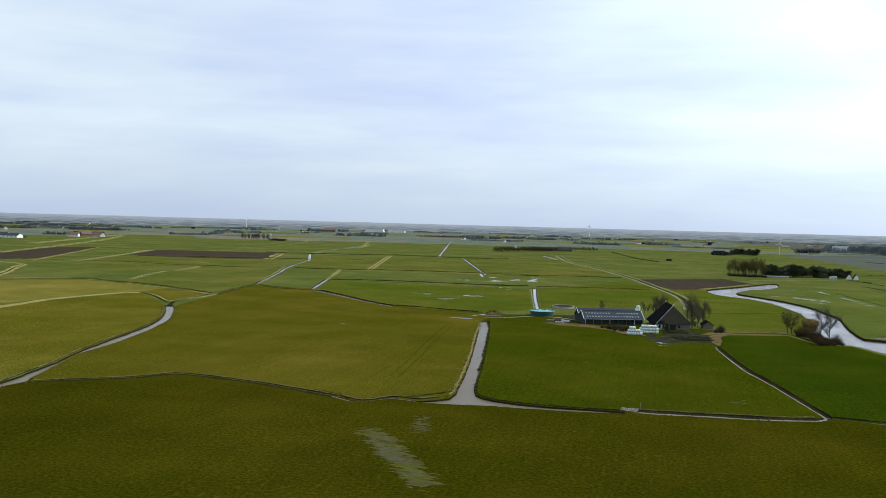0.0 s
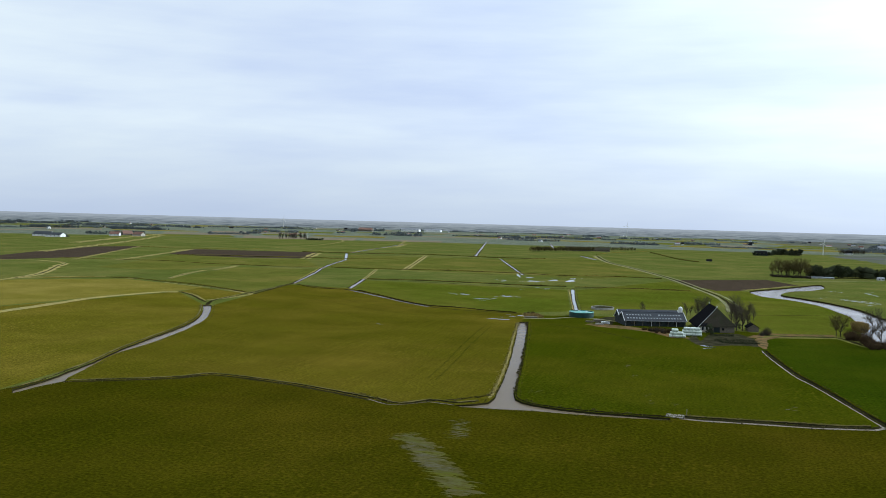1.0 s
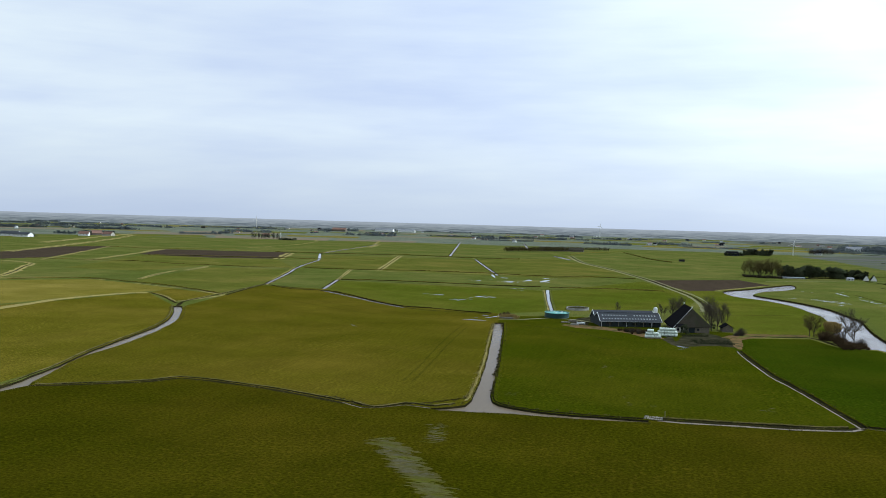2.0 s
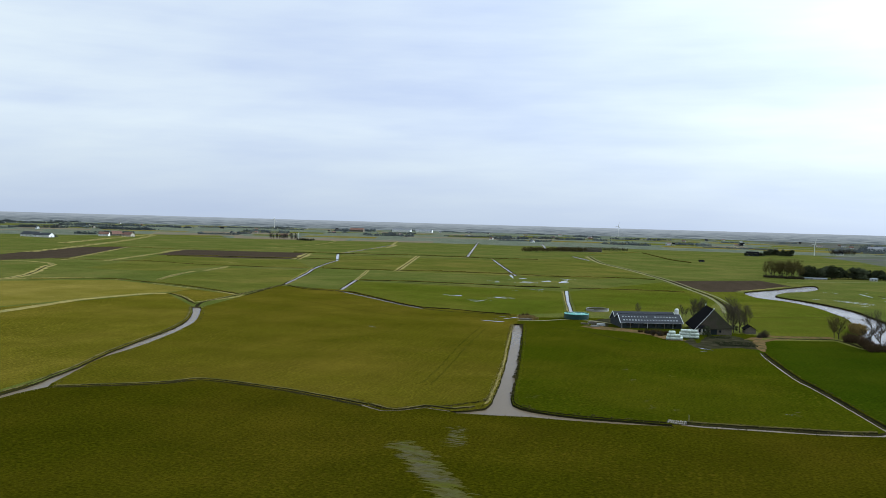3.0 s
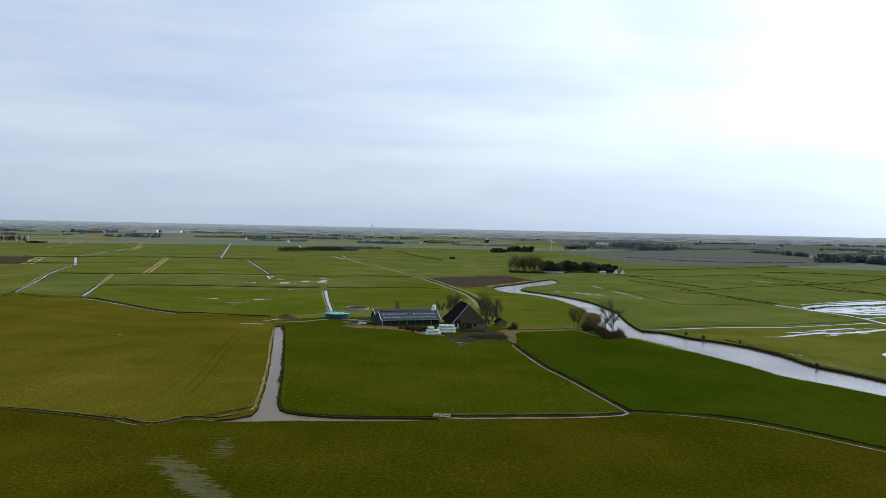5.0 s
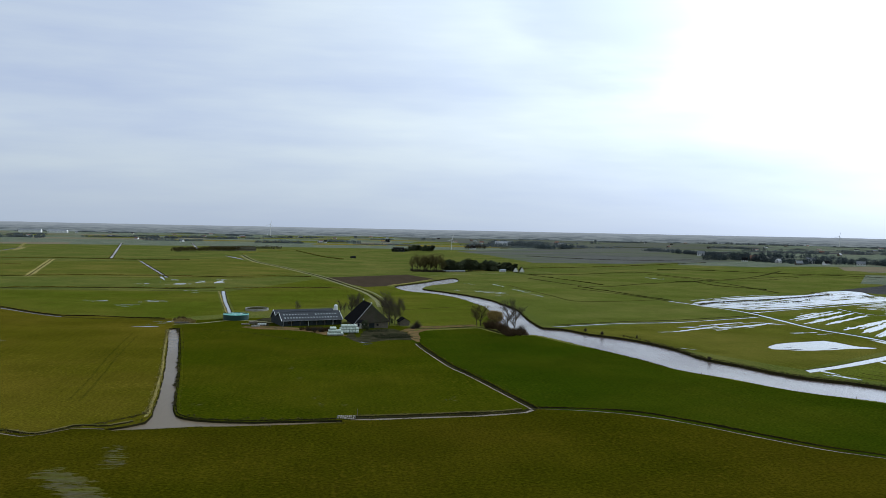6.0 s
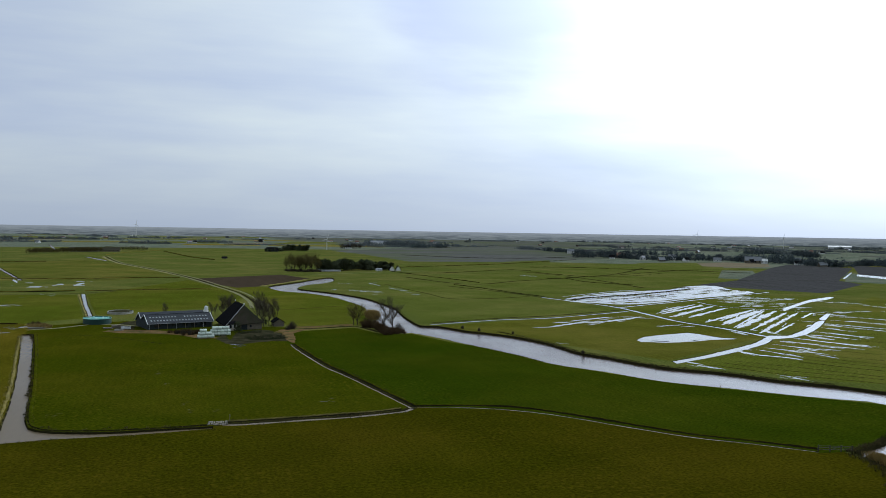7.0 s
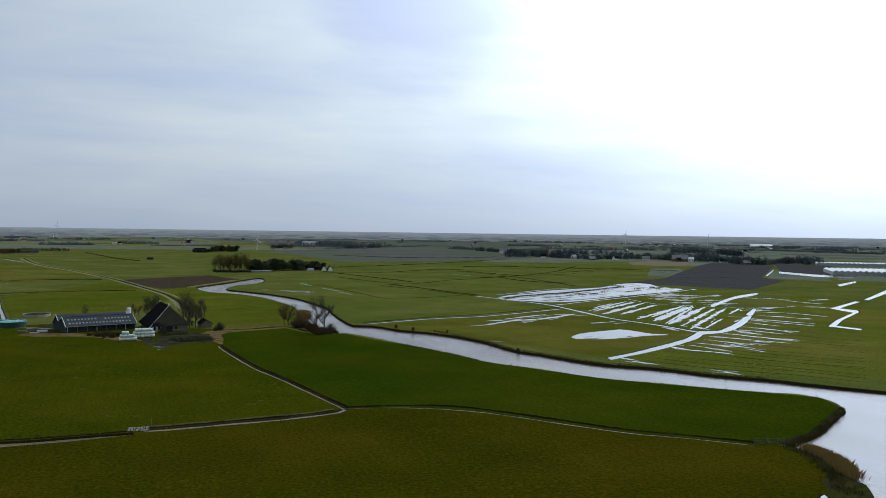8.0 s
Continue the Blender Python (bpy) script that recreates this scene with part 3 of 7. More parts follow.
CHANNELS.append((1.0, [(307.2, 519.3), (304.8, 483.6), (327.4, 458.9), (347.6, 439.4)]))
ISLETS = []
ISLETS.append((3.0, [(225.8, 540.9), (247.0, 559.9), (269.5, 571.7), (293.1, 584.0)]))
ISLETS.append((3.4, [(293.1, 584.0), (321.3, 602.8), (343.9, 617.7), (379.6, 645.2)]))
ISLETS.append((3, [(257.3, 547.3), (261.7, 546.3)]))
ISLETS.append((2.4, [(267.7, 550.2), (270.7, 549.5)]))
ISLETS.append((3, [(280.2, 558.2), (284.7, 557.2)]))
ISLETS.append((4, [(293.6, 566.4), (300.0, 564.8)]))
ISLETS.append((3.4, [(305.9, 569.2), (313.5, 573.3)]))
ISLETS.append((2.6, [(326.8, 588.6), (330.0, 587.8)]))
ISLETS.append((3, [(379.3, 623.9), (384.6, 623.2)]))
ISLETS.append((4.5, [(401.5, 635.2), (399.5, 621.2)]))
ISLETS.append((5, [(374.5, 663.1), (385.7, 659.4)]))
ISLETS.append((1.6, [(168.5, 334.0), (173.0, 333.5), (178.0, 334.6)]))
ISLETS.append((1.2, [(172.0, 338.0), (175.5, 339.0)]))
ISLETS.append((1.2, [(188.5, 334.6), (194.5, 336.9)]))
ISLETS.append((0.9, [(197.5, 338.0), (201.0, 338.8)]))
ROUGH_BANKS = []
ROUGH_BANKS.append((2.2, [(119.5, 161.5), (118.6, 155.0), (116.6, 149.6), (112.6, 143.4), (109.0, 138.2), (107.0, 133.2)]))
ROUGH_BANKS.append((0.8, [(161.0, 189.4), (154.4, 184.6), (144.3, 177.5), (138.6, 173.3), (131.6, 169.2), (125.6, 166.8), (119.8, 164.0)]))
ROUGH_BANKS.append((1.6, [(174.4, 232.1), (163.2, 243.4), (154.0, 259.4), (140.1, 273.7), (131.7, 296.6), (125.9, 311.2), (124.8, 333.8), (121.4, 353.9), (116.6, 374.2)]))
REEDS = []
REEDS.append((3, [(-608, 871), (-666, 1015), (-606, 1065), (-484, 1122)]))
REEDS.append((4, [(-630, 1190), (-642, 1327), (-671, 1479), (-737, 1695), (-804, 1827)]))
REEDS.append((4, [(-473, 1106), (-503, 1252), (-533, 1482)]))
REEDS.append((4, [(-365.3, 531.0), (-386.8, 583.2), (-399.0, 628.9)]))
REEDS.append((4, [(-396.1, 638.4), (-408.4, 694.8)]))
REEDS.append((3, [(-449.3, 769.3), (-442.7, 773.5)]))
REEDS.append((2.2, [(-346.2, 497.3), (-312.1, 483.2), (-285.7, 472.1), (-257.0, 452.5)]))
REEDS.append((2.2, [(-255.2, 405.6), (-253.6, 425.0), (-253.5, 446.5), (-255.9, 456.7)]))
REEDS.append((1.6, [(-293.0, 440.5), (-276.0, 426.5), (-255.0, 402.5)]))
REEDS.append((4, [(-436.0, 440.0), (-445.1, 469.3), (-435.6, 492.8), (-420.4, 512.0), (-401.9, 517.5), (-380.0, 511.0)]))
REEDS.append((6, [(-640.0, 630.0), (-612.3, 643.5), (-598.5, 656.0), (-562.2, 645.0), (-536.0, 624.0)]))
REEDS.append((4, [(-963, 1378), (-982, 1475), (-957, 1510)]))
REEDS.append((6, [(-545, 1515), (-675, 1926)]))
REEDS.append((1.8, [(-295.9, 749.6), (-228.8, 747.8), (-181.4, 768.9), (-130.6, 779.5)]))
REEDS.append((3, [(-447, 1056), (-419, 1103), (-353, 1108), (-251, 1135)]))
REEDS.append((5, [(-526, 2662), (-420, 2561), (-322, 2421), (-254, 2353)]))
REEDS.append((1.5, [(-261, 1125), (-162.4, 783.8)]))
REEDS.append((8, [(-1385, 1978), (-1442, 2221), (-1551, 2688)]))
REEDS.append((8, [(-967, 2346), (-994, 2456)]))
REEDS.append((5, [(-49.8, 403.0), (-44.6, 400.3), (-37.0, 396.2)]))
REEDS.append((9, [(21.3, 386.0), (24.3, 395.2), (26.5, 395.8)]))
REEDS.append((3.5, [(26.5, 402.2), (40.8, 404.4), (57.0, 411.3)]))
REEDS.append((5, [(-86.5, 429.0), (-80.0, 432.9)]))
REEDS.append((1.0, [(-90.0, 609.7), (-64.8, 456.9)]))
REEDS.append((6, [(-294.0, 262.0), (-299.5, 290.0), (-302.9, 321.0), (-306.4, 348.1), (-311.3, 380.4), (-309.4, 408.2), (-304.3, 435.2), (-297.0, 439.5)]))
REEDS.append((9, [(-446.7, 471.0), (-456.1, 498.9), (-482.8, 543.0), (-521.8, 598.0), (-536.0, 622.0)]))
REEDS.append((14, [(-726, 804), (-813, 993), (-1000, 1367), (-1183, 1688)]))
REEDS.append((16, [(-918, 1085), (-1053, 1364), (-1254, 1790)]))
REEDS.append((7, [(-549.9, 712.3), (-609, 869), (-667, 1022)]))
REEDS.append((4, [(-365.8, 530.5), (-394.6, 607.5)]))
REEDS.append((4, [(-395.1, 637.1), (-416.3, 711.2)]))
REEDS.append((7, [(-357, 1102), (-265.7, 756.1)]))
REEDS.append((4, [(-290.5, 746.8), (-249.6, 615.8)]))
REEDS.append((5, [(-344.1, 744.7), (-270.0, 535.3)]))
REEDS.append((10, [(-566, 1610), (-513, 1410)]))
REEDS.append((5, [(-585, 692), (-770, 1046)]))
REEDS.append((0.8, [(-80.6, 388.0), (-73.0, 343.1), (-60.3, 271.1), (-54.2, 229.8), (-53.0, 218.0)]))
REEDS.append((14, [(-434, 890), (-496, 1054)]))
REEDS.append((8, [(-46.0, 402.1), (-32.3, 397.9), (-17.3, 385.7), (-11.3, 371.7), (-5.6, 373.6)]))
REEDS.append((7, [(27.5, 404.7), (41.0, 406.7), (56.6, 413.4)]))
REEDS.append((6.5, [(-49.8, 401.0), (-42.6, 394.5), (-30.0, 391.8), (-17.5, 383.5), (-9.5, 369.0)]))
REEDS.append((5, [(24.5, 382.0), (31.1, 394.7), (38.7, 401.0)]))
REEDS.append((9, [(-83.9, 416.2), (-78.3, 427.2)]))
REEDS.append((4, [(31.7, 690.8), (52.4, 728.1), (75.2, 777.0)]))
REEDS.append((3, [(74.0, 723.9), (88.9, 737.5), (99.1, 779.9)]))
REEDS.append((4, [(-156, 1321), (-114, 1108), (-68, 957), (-38.9, 849.1)]))
REEDS.append((2.5, [(-254.3, 410.3), (-259.7, 459.2), (-272.4, 533.5)]))
FIELDS = []
FIELDS.append(("olive", [(-240.0, 390.0), (-270.0, 530.0), (-215.0, 525.0), (-130.0, 445.0), (-80.0, 432.0), (-60.0, 300.0), (-45.0, 205.0), (-165.0, 190.0)]))
FIELDS.append(("lush", [(-82.0, 395.0), (-80.0, 425.0), (-45.0, 440.0), (-38.0, 425.0), (25.0, 405.0), (25.0, 345.0), (45.0, 222.0), (-45.0, 208.0)]))
FIELDS.append(("front", [(-170.0, 150.0), (-170.0, 196.0), (-60.0, 209.0), (45.0, 224.5), (75.0, 213.0), (119.0, 165.0), (119.0, 150.0), (100.0, 125.0)]))
FIELDS.append(("olive", [(-232.9, 373.8), (-264.8, 526.6), (-218.5, 508.2), (-137.9, 431.6), (-87.3, 426.2), (-79.8, 393.6), (-70.3, 340.1), (-58.3, 271.6), (-50.9, 227.3), (-48.7, 212.1), (-59.1, 206.3), (-65.5, 206.9), (-74.4, 200.2), (-96.9, 209.5), (-110.4, 213.5), (-134.1, 216.6), (-139.6, 208.5), (-157.5, 195.1), (-163.5, 192.7), (-179.7, 233.1), (-185.1, 261.1), (-195.0, 296.5), (-206.6, 327.6)]))
FIELDS.append(("front", [(-163.9, 155.4), (-163.5, 191.8), (-139.6, 208.5), (-134.1, 216.6), (-110.4, 213.5), (-80.2, 203.5), (-65.5, 206.9), (-59.1, 206.3), (-48.0, 206.5), (-28.1, 209.6), (-7.4, 212.0), (-0.5, 210.9), (12.1, 212.9), (24.8, 214.2), (39.7, 219.4), (55.2, 221.7), (72.7, 210.2), (93.8, 182.8), (113.6, 165.3), (119.0, 162.9), (118.0, 153.4), (112.0, 144.6), (104.5, 137.0), (100.0, 130.0), (70.0, -60.0), (-420.0, -60.0)]))
FIELDS.append(("lush", [(-76.6, 400.2), (-49.2, 420.6), (-20.1, 397.7), (0.1, 379.4), (22.7, 360.4), (21.9, 343.6), (27.5, 291.0), (37.4, 242.4), (40.7, 223.8), (25.2, 217.3), (-5.2, 214.0), (-30.3, 210.8), (-44.8, 211.3), (-49.3, 223.5), (-53.9, 256.8), (-67.9, 342.8), (-75.8, 395.7)]))
FIELDS.append(("deep", [(21.2, 353.1), (24.8, 387.1), (55.8, 400.2), (62.5, 376.5), (76.5, 372.7), (86.1, 342.6), (101.9, 313.3), (100.3, 299.2), (115.1, 263.6), (136.2, 233.1), (157.4, 212.3), (167.2, 202.9), (161.1, 189.0), (145.2, 177.3), (132.2, 169.0), (120.6, 164.2), (113.4, 164.4), (103.6, 174.6), (82.0, 198.0), (64.4, 217.0), (45.1, 223.3), (37.7, 243.9), (27.9, 294.5)]))
FIELDS.append(("straw", [(-326.6, 281.8), (-307.1, 379.9), (-298.7, 442.5), (-243.8, 383.9), (-217.4, 339.3), (-194.6, 272.9), (-177.5, 219.8), (-167.8, 159.0)]))
FIELDS.append(("sward", [(-444, 1041), (-342, 1045), (-265.7, 756.1), (-290.5, 746.8), (-337.4, 738.6)]))
FIELDS.append(("sward", [(-337, 1052), (-250, 1080), (-154.0, 749.3), (-260.7, 749.3)]))
FIELDS.append(("sward", [(-246, 1085), (-164, 1223), (-112, 1090), (-38.4, 838.7), (-82.2, 756.3), (-142.7, 740.5)]))
FIELDS.append(("fresh", [(-217.6, 519.8), (-244.1, 604.6), (-103.9, 606.2), (-89.6, 599.7), (-66.3, 454.6), (-89.1, 434.6), (-138.2, 442.2)]))
FIELDS.append(("fresh", [(-84.5, 603.9), (-25.4, 764.2), (6.9, 640.9), (13.6, 582.5), (5.7, 513.7), (-62.3, 467.8)]))
FIELDS.append(("sward", [(-406.7, 694.9), (-325.8, 701.7), (-276.6, 550.1), (-263.7, 466.3), (-358.3, 508.3)]))
FIELDS.append(("sward", [(-540, 748), (-625, 956), (-482, 830), (-428, 876), (-341.2, 734.8), (-421.2, 719.6), (-417.7, 607.3), (-487.4, 602.7)]))
FIELDS.append(("mown", [(91.5, 400.8), (220.0, 452.7), (230.3, 343.0), (148.7, 284.8), (125.5, 335.4)]))
FIELDS.append(("grazed", [(166.1, 781.4), (198.7, 693.2), (210.2, 555.5), (226.8, 465.8), (95.1, 414.9), (98.0, 479.7), (116.8, 710.0)]))
FIELDS.append(("grazed", [(185.7, 846.4), (342, 930), (652, 1225), (835, 1273), (440.0, 702.3), (333.4, 641.6), (227.2, 578.0), (203.1, 707.7)]))
FIELDS.append(("fresh", [(21.0, 500.0), (20.5, 552.0), (14.5, 618.0), (1.5, 690.0), (11.4, 668.6), (28.5, 681.6), (40.0, 660.0), (43.0, 634.0), (59.0, 608.0), (73.0, 573.0), (78.0, 531.0), (80.0, 504.0), (76.0, 463.0), (68.0, 404.0), (56.0, 412.0), (27.7, 405.0), (24.0, 440.0)]))
FIELDS.append(("plough", [(-597, 862), (-668, 1021), (-505, 1070), (-435, 889), (-496, 853)]))
FIELDS.append(("plough", [(-628.6, 573.1), (-736, 815), (-795, 983), (-767, 1051), (-611, 731)]))
FIELDS.append(("plough", [(-25.9, 781.4), (59.5, 856.0), (80.1, 784.4), (28.5, 681.6), (11.4, 668.6), (-10.4, 727.9)]))
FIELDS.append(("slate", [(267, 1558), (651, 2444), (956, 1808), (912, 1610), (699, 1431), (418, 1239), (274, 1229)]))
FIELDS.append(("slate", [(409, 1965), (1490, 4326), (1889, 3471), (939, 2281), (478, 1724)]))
FIELDS.append(("sodden", [(148.7, 277.8), (201.1, 308.6), (224.5, 327.5), (237.1, 332.9), (258.6, 347.9), (347.6, 439.4), (481.1, 554.8), (431.7, 440.6), (430.6, 353.7), (222.6, 195.1), (204.0, 222.7), (178.8, 237.2), (163.7, 258.2)]))
FIELDS.append(("sodden", [(232.8, 484.0), (271.4, 500.4), (402.3, 587.5), (398.2, 551.8), (448.2, 561.5), (324.8, 455.4), (347.6, 439.4), (270.6, 367.5), (238.7, 352.4), (230.4, 413.4)]))
FIELDS.append(("pale", [(-477.1, 411.6), (-388.4, 509.1), (-355.1, 497.6), (-302.7, 475.4), (-301.9, 450.1), (-308.1, 431.7), (-313.3, 387.6), (-326.6, 281.8)]))
FIELDS.append(("straw", [(-303.0, 474.0), (-262.0, 455.0), (-253.5, 404.0), (-298.0, 444.0)]))
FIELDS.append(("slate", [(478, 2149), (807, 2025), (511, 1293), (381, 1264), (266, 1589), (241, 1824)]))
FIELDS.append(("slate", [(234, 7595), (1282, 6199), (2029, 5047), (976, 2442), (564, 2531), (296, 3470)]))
FIELDS.append(("litter", [(21.7, 382.2), (25.5, 387.3), (26.1, 372.1), (23.7, 352.2), (21.9, 361.9)]))
FIELDS.append(("peat", [(417.3, 696.0), (503, 761), (765, 1061), (894, 1192), (923, 1136), (907, 1063), (626, 761), (600, 698), (467.7, 589.5), (441.9, 632.7), (422.6, 669.0)]))
FIELDS.append(("peat", [(1007, 1178), (1010, 1055), (827, 851), (704, 759), (719, 835)]))
FIELDS.append(("tan", [(752, 1229), (839, 1281), (878, 1220), (795, 1102), (713, 1066), (688, 1112)]))
FIELDS.append(("mire", [(119.2, 163.2), (118.0, 153.4), (112.0, 144.6), (104.5, 137.0), (99.0, 129.0), (103.0, 124.0), (110.5, 130.0), (114.5, 135.0), (115.8, 140.0), (117.8, 144.5), (121.8, 151.6), (123.0, 158.7)]))
FIELDS.append(("bare", [(-0.1, 364.1), (3.8, 388.6), (14.8, 396.4), (20.1, 385.7), (24.0, 371.5), (23.3, 357.1), (16.0, 358.4), (4.6, 351.6), (-0.3, 350.1), (-5.2, 368.0), (-2.1, 382.6)]))
FIELDS.append(("bare", [(-46.5, 406.6), (-47.5, 429.1), (-40.6, 440.1), (-36.5, 396.3), (-8.1, 401.9), (-8.4, 384.6), (-18.6, 389.5), (-32.3, 397.9)]))
TRACKS = []
TRACKS.append(("track", 4.5, [(-156, 1353), (-115, 1126), (-69, 970), (-39.4, 859.7), (-21.2, 785.8), (-1.2, 684.9), (11.7, 616.5), (17.7, 549.4), (17.6, 503.1)]))
TRACKS.append(("farm_road", 2.2, [(-82.4, 408.5), (-70.7, 414.3), (-59.6, 427.4), (-48.6, 425.7), (-37.0, 416.4)]))
TRACKS.append(("lane", 2.5, [(229, 940), (147, 895), (82.2, 846.0)]))
BORDERS = []
BORDERS.append((0.42, 0.3, [(-79.8, 204.8), (-96.6, 210.8), (-110.2, 214.8), (-134.3, 218.0), (-140.4, 209.8), (-157.9, 196.4), (-163.2, 193.4)]))
BORDERS.append((0.5, 0.3, [(-79.0, 205.0), (-73.6, 202.2), (-70.0, 203.4), (-65.5, 209.0), (-59.4, 208.6), (-54.4, 213.0)]))
BORDERS.append((0.5, 0.0, [(-77.2, 394.0), (-68.0, 345.0), (-55.3, 272.8), (-49.0, 233.3), (-46.0, 220.6), (-40.7, 215.4), (-28.4, 213.0), (-8.6, 214.0)]))
BORDERS.append((0.5, 0.5, [(-4.0, 216.2), (-0.3, 216.4), (12.6, 217.9), (25.6, 219.3), (38.0, 222.6)]))
BORDERS.append((0.6, 0.25, [(42.0, 225.0), (38.8, 243.6), (34.2, 269.5), (29.2, 294.2), (24.2, 337.0), (23.4, 347.0)]))
BORDERS.append((0.6, 0.25, [(42.5, 225.2), (56.0, 223.6), (66.5, 219.4), (74.0, 212.6), (83.4, 200.2), (95.2, 184.8), (105.0, 176.4), (115.0, 166.8)]))
BORDERS.append((0.36, 0.3, [(-168.4, 178.9), (-169.5, 189.4), (-173.1, 202.3), (-178.1, 220.2), (-187.1, 245.1), (-195.2, 273.3), (-204.6, 306.7), (-216.2, 335.5), (-230.1, 360.8), (-244.6, 384.2)]))
BORDERS.append((0.35, 0.9, [(-430.1, 478.2), (-412.3, 505.6), (-391.4, 514.3), (-362.2, 508.4), (-331.3, 498.6), (-288.5, 476.7), (-261.8, 459.1)]))
BORDERS.append((0.15, 0.9, [(-806.4, 999.5), (-761.1, 1035.6), (-695.7, 1025.9), (-646.0, 1066.0), (-612.4, 1116.9)]))
BORDERS.append((0.5, 0.6, [(-615.6, 706.6), (-557.6, 719.6), (-513.5, 733.9), (-454.0, 719.6), (-420.7, 724.4), (-395.0, 724.0), (-371.2, 731.3), (-348.7, 739.2)]))
BORDERS.append((0.9, 1.0, [(-576.3, 849.9), (-533.0, 879.7), (-487.6, 889.6), (-448.9, 912.8), (-403.2, 922.7)]))
BORDERS.append((0.8, 1.3, [(-526.6, 1070.4), (-467.4, 1088.7), (-402.2, 1114.3), (-360.4, 1138.2), (-300.5, 1129.8), (-262.9, 1123.2), (-200.5, 1145.1)]))
BORDERS.append((0.3, 0.8, [(-419.8, 904.5), (-378.5, 949.8), (-345.0, 966.0)]))
BORDERS.append((0.6, 1.1, [(-338.5, 748.5), (-314.1, 745.6), (-268.8, 761.3), (-239.4, 775.0), (-190.9, 781.7), (-158.9, 786.1), (-119.6, 775.9), (-85.1, 793.1), (-54.3, 797.3), (-33.5, 794.0)]))
BORDERS.append((0.8, 1.0, [(-247.2, 615.3), (-224.9, 624.2), (-198.5, 628.4), (-154.0, 631.3), (-127.0, 629.4), (-95.9, 637.5)]))
BORDERS.append((0.6, 0.9, [(-89.2, 635.5), (-64.8, 645.5), (-35.7, 652.3), (-6.6, 652.8)]))
BORDERS.append((0.6, 0.4, [(-272.0, 540.6), (-245.5, 516.6), (-224.3, 514.2)]))
BORDERS.append((0.9, 0.35, [(-221.0, 514.0), (-213.5, 513.0), (-188.6, 489.3), (-158.7, 456.5), (-139.0, 442.0), (-122.3, 440.6), (-104.9, 433.8), (-90.9, 432.0)]))
BORDERS.append((0.2, 1.6, [(-162.3, 1415.0), (-146.6, 1544.7), (-95.1, 1699.0)]))
BORDERS.append((1.0, 1.6, [(-90.8, 1660.8), (-31.7, 1330.4), (-2.1, 1241.3)]))
BORDERS.append((0.9, 0.0, [(183.5, 925.0), (198.0, 842.0), (212.0, 776.0), (220.0, 727.0)]))
BORDERS.append((0.9, 0.0, [(190.0, 702.0), (202.0, 648.5), (210.0, 602.7), (217.6, 570.2)]))
BORDERS.append((0.8, 0.0, [(191.8, 885.9), (252.8, 906.5), (331.3, 971.8), (357.5, 955.7)]))
BORDERS.append((1.0, 0.0, [(394.9, 1051.5), (450.7, 1050.4), (514.2, 996.5), (576.2, 961.1), (626.4, 911.8)]))
BORDERS.append((0.8, 0.0, [(346.5, 927.6), (352.2, 874.3), (369.6, 825.0)]))
BORDERS.append((0.9, 0.0, [(309.5, 787.4), (331.2, 795.6), (328.4, 737.0), (350.7, 690.7)]))
BORDERS.append((0.5, 0.0, [(325.3, 796.2), (369.6, 825.0), (432.4, 843.4), (502.5, 904.4)]))
BORDERS.append((1.1, 0.5, [(103.5, 916.2), (186.9, 978.1), (226.9, 1038.2), (278.6, 1071.2), (335.4, 1107.5), (431.6, 1191.2), (507.2, 1265.3), (595.3, 1351.6)]))
BORDERS.append((1.2, 0.0, [(334.6, 1552.4), (416.1, 1427.9), (511.9, 1405.2), (630.7, 1480.9)]))
BORDERS.append((1.5, 0.0, [(403.5, 2153.4), (554.8, 2199.1), (854.5, 2631.3), (1015.8, 2694.2)]))
BORDERS.append((0.3, 0.1, [(132.6, 710.7), (135.6, 660.6), (141.9, 599.1), (146.3, 557.1), (173.6, 557.2), (207.7, 571.9)]))
RUTS = []
RUTS.append((1.2, [(-249.4, 476.9), (-206.7, 457.8), (-159.0, 424.5), (-123.7, 411.9), (-92.5, 417.0)]))
RUTS.append((1.0, [(-237.3, 460.8), (-195.2, 432.4), (-150.9, 403.0), (-118.4, 394.3), (-92.1, 402.8)]))
RUTS.append((0.7, [(-92.7, 376.5), (-86.8, 320.8), (-79.2, 264.8), (-76.3, 238.2)]))
RUTS.append((0.7, [(-89.2, 371.0), (-83.3, 317.1), (-76.6, 266.0), (-73.2, 236.5)]))
FLECKS = [(-23.1, 288.6), (-19.6, 268.8), (-14.1, 238.8), (-12.7, 231.5), (-6.8, 232.1), (22.5, 236.4), (-44.4, 232.7), (-42.8, 232.4), (-9.1, 281.4), (36.0, 143.0)]
WATER_LEVEL = -0.45
RIVER_LEVEL = -0.75
SHALLOW = -0.05


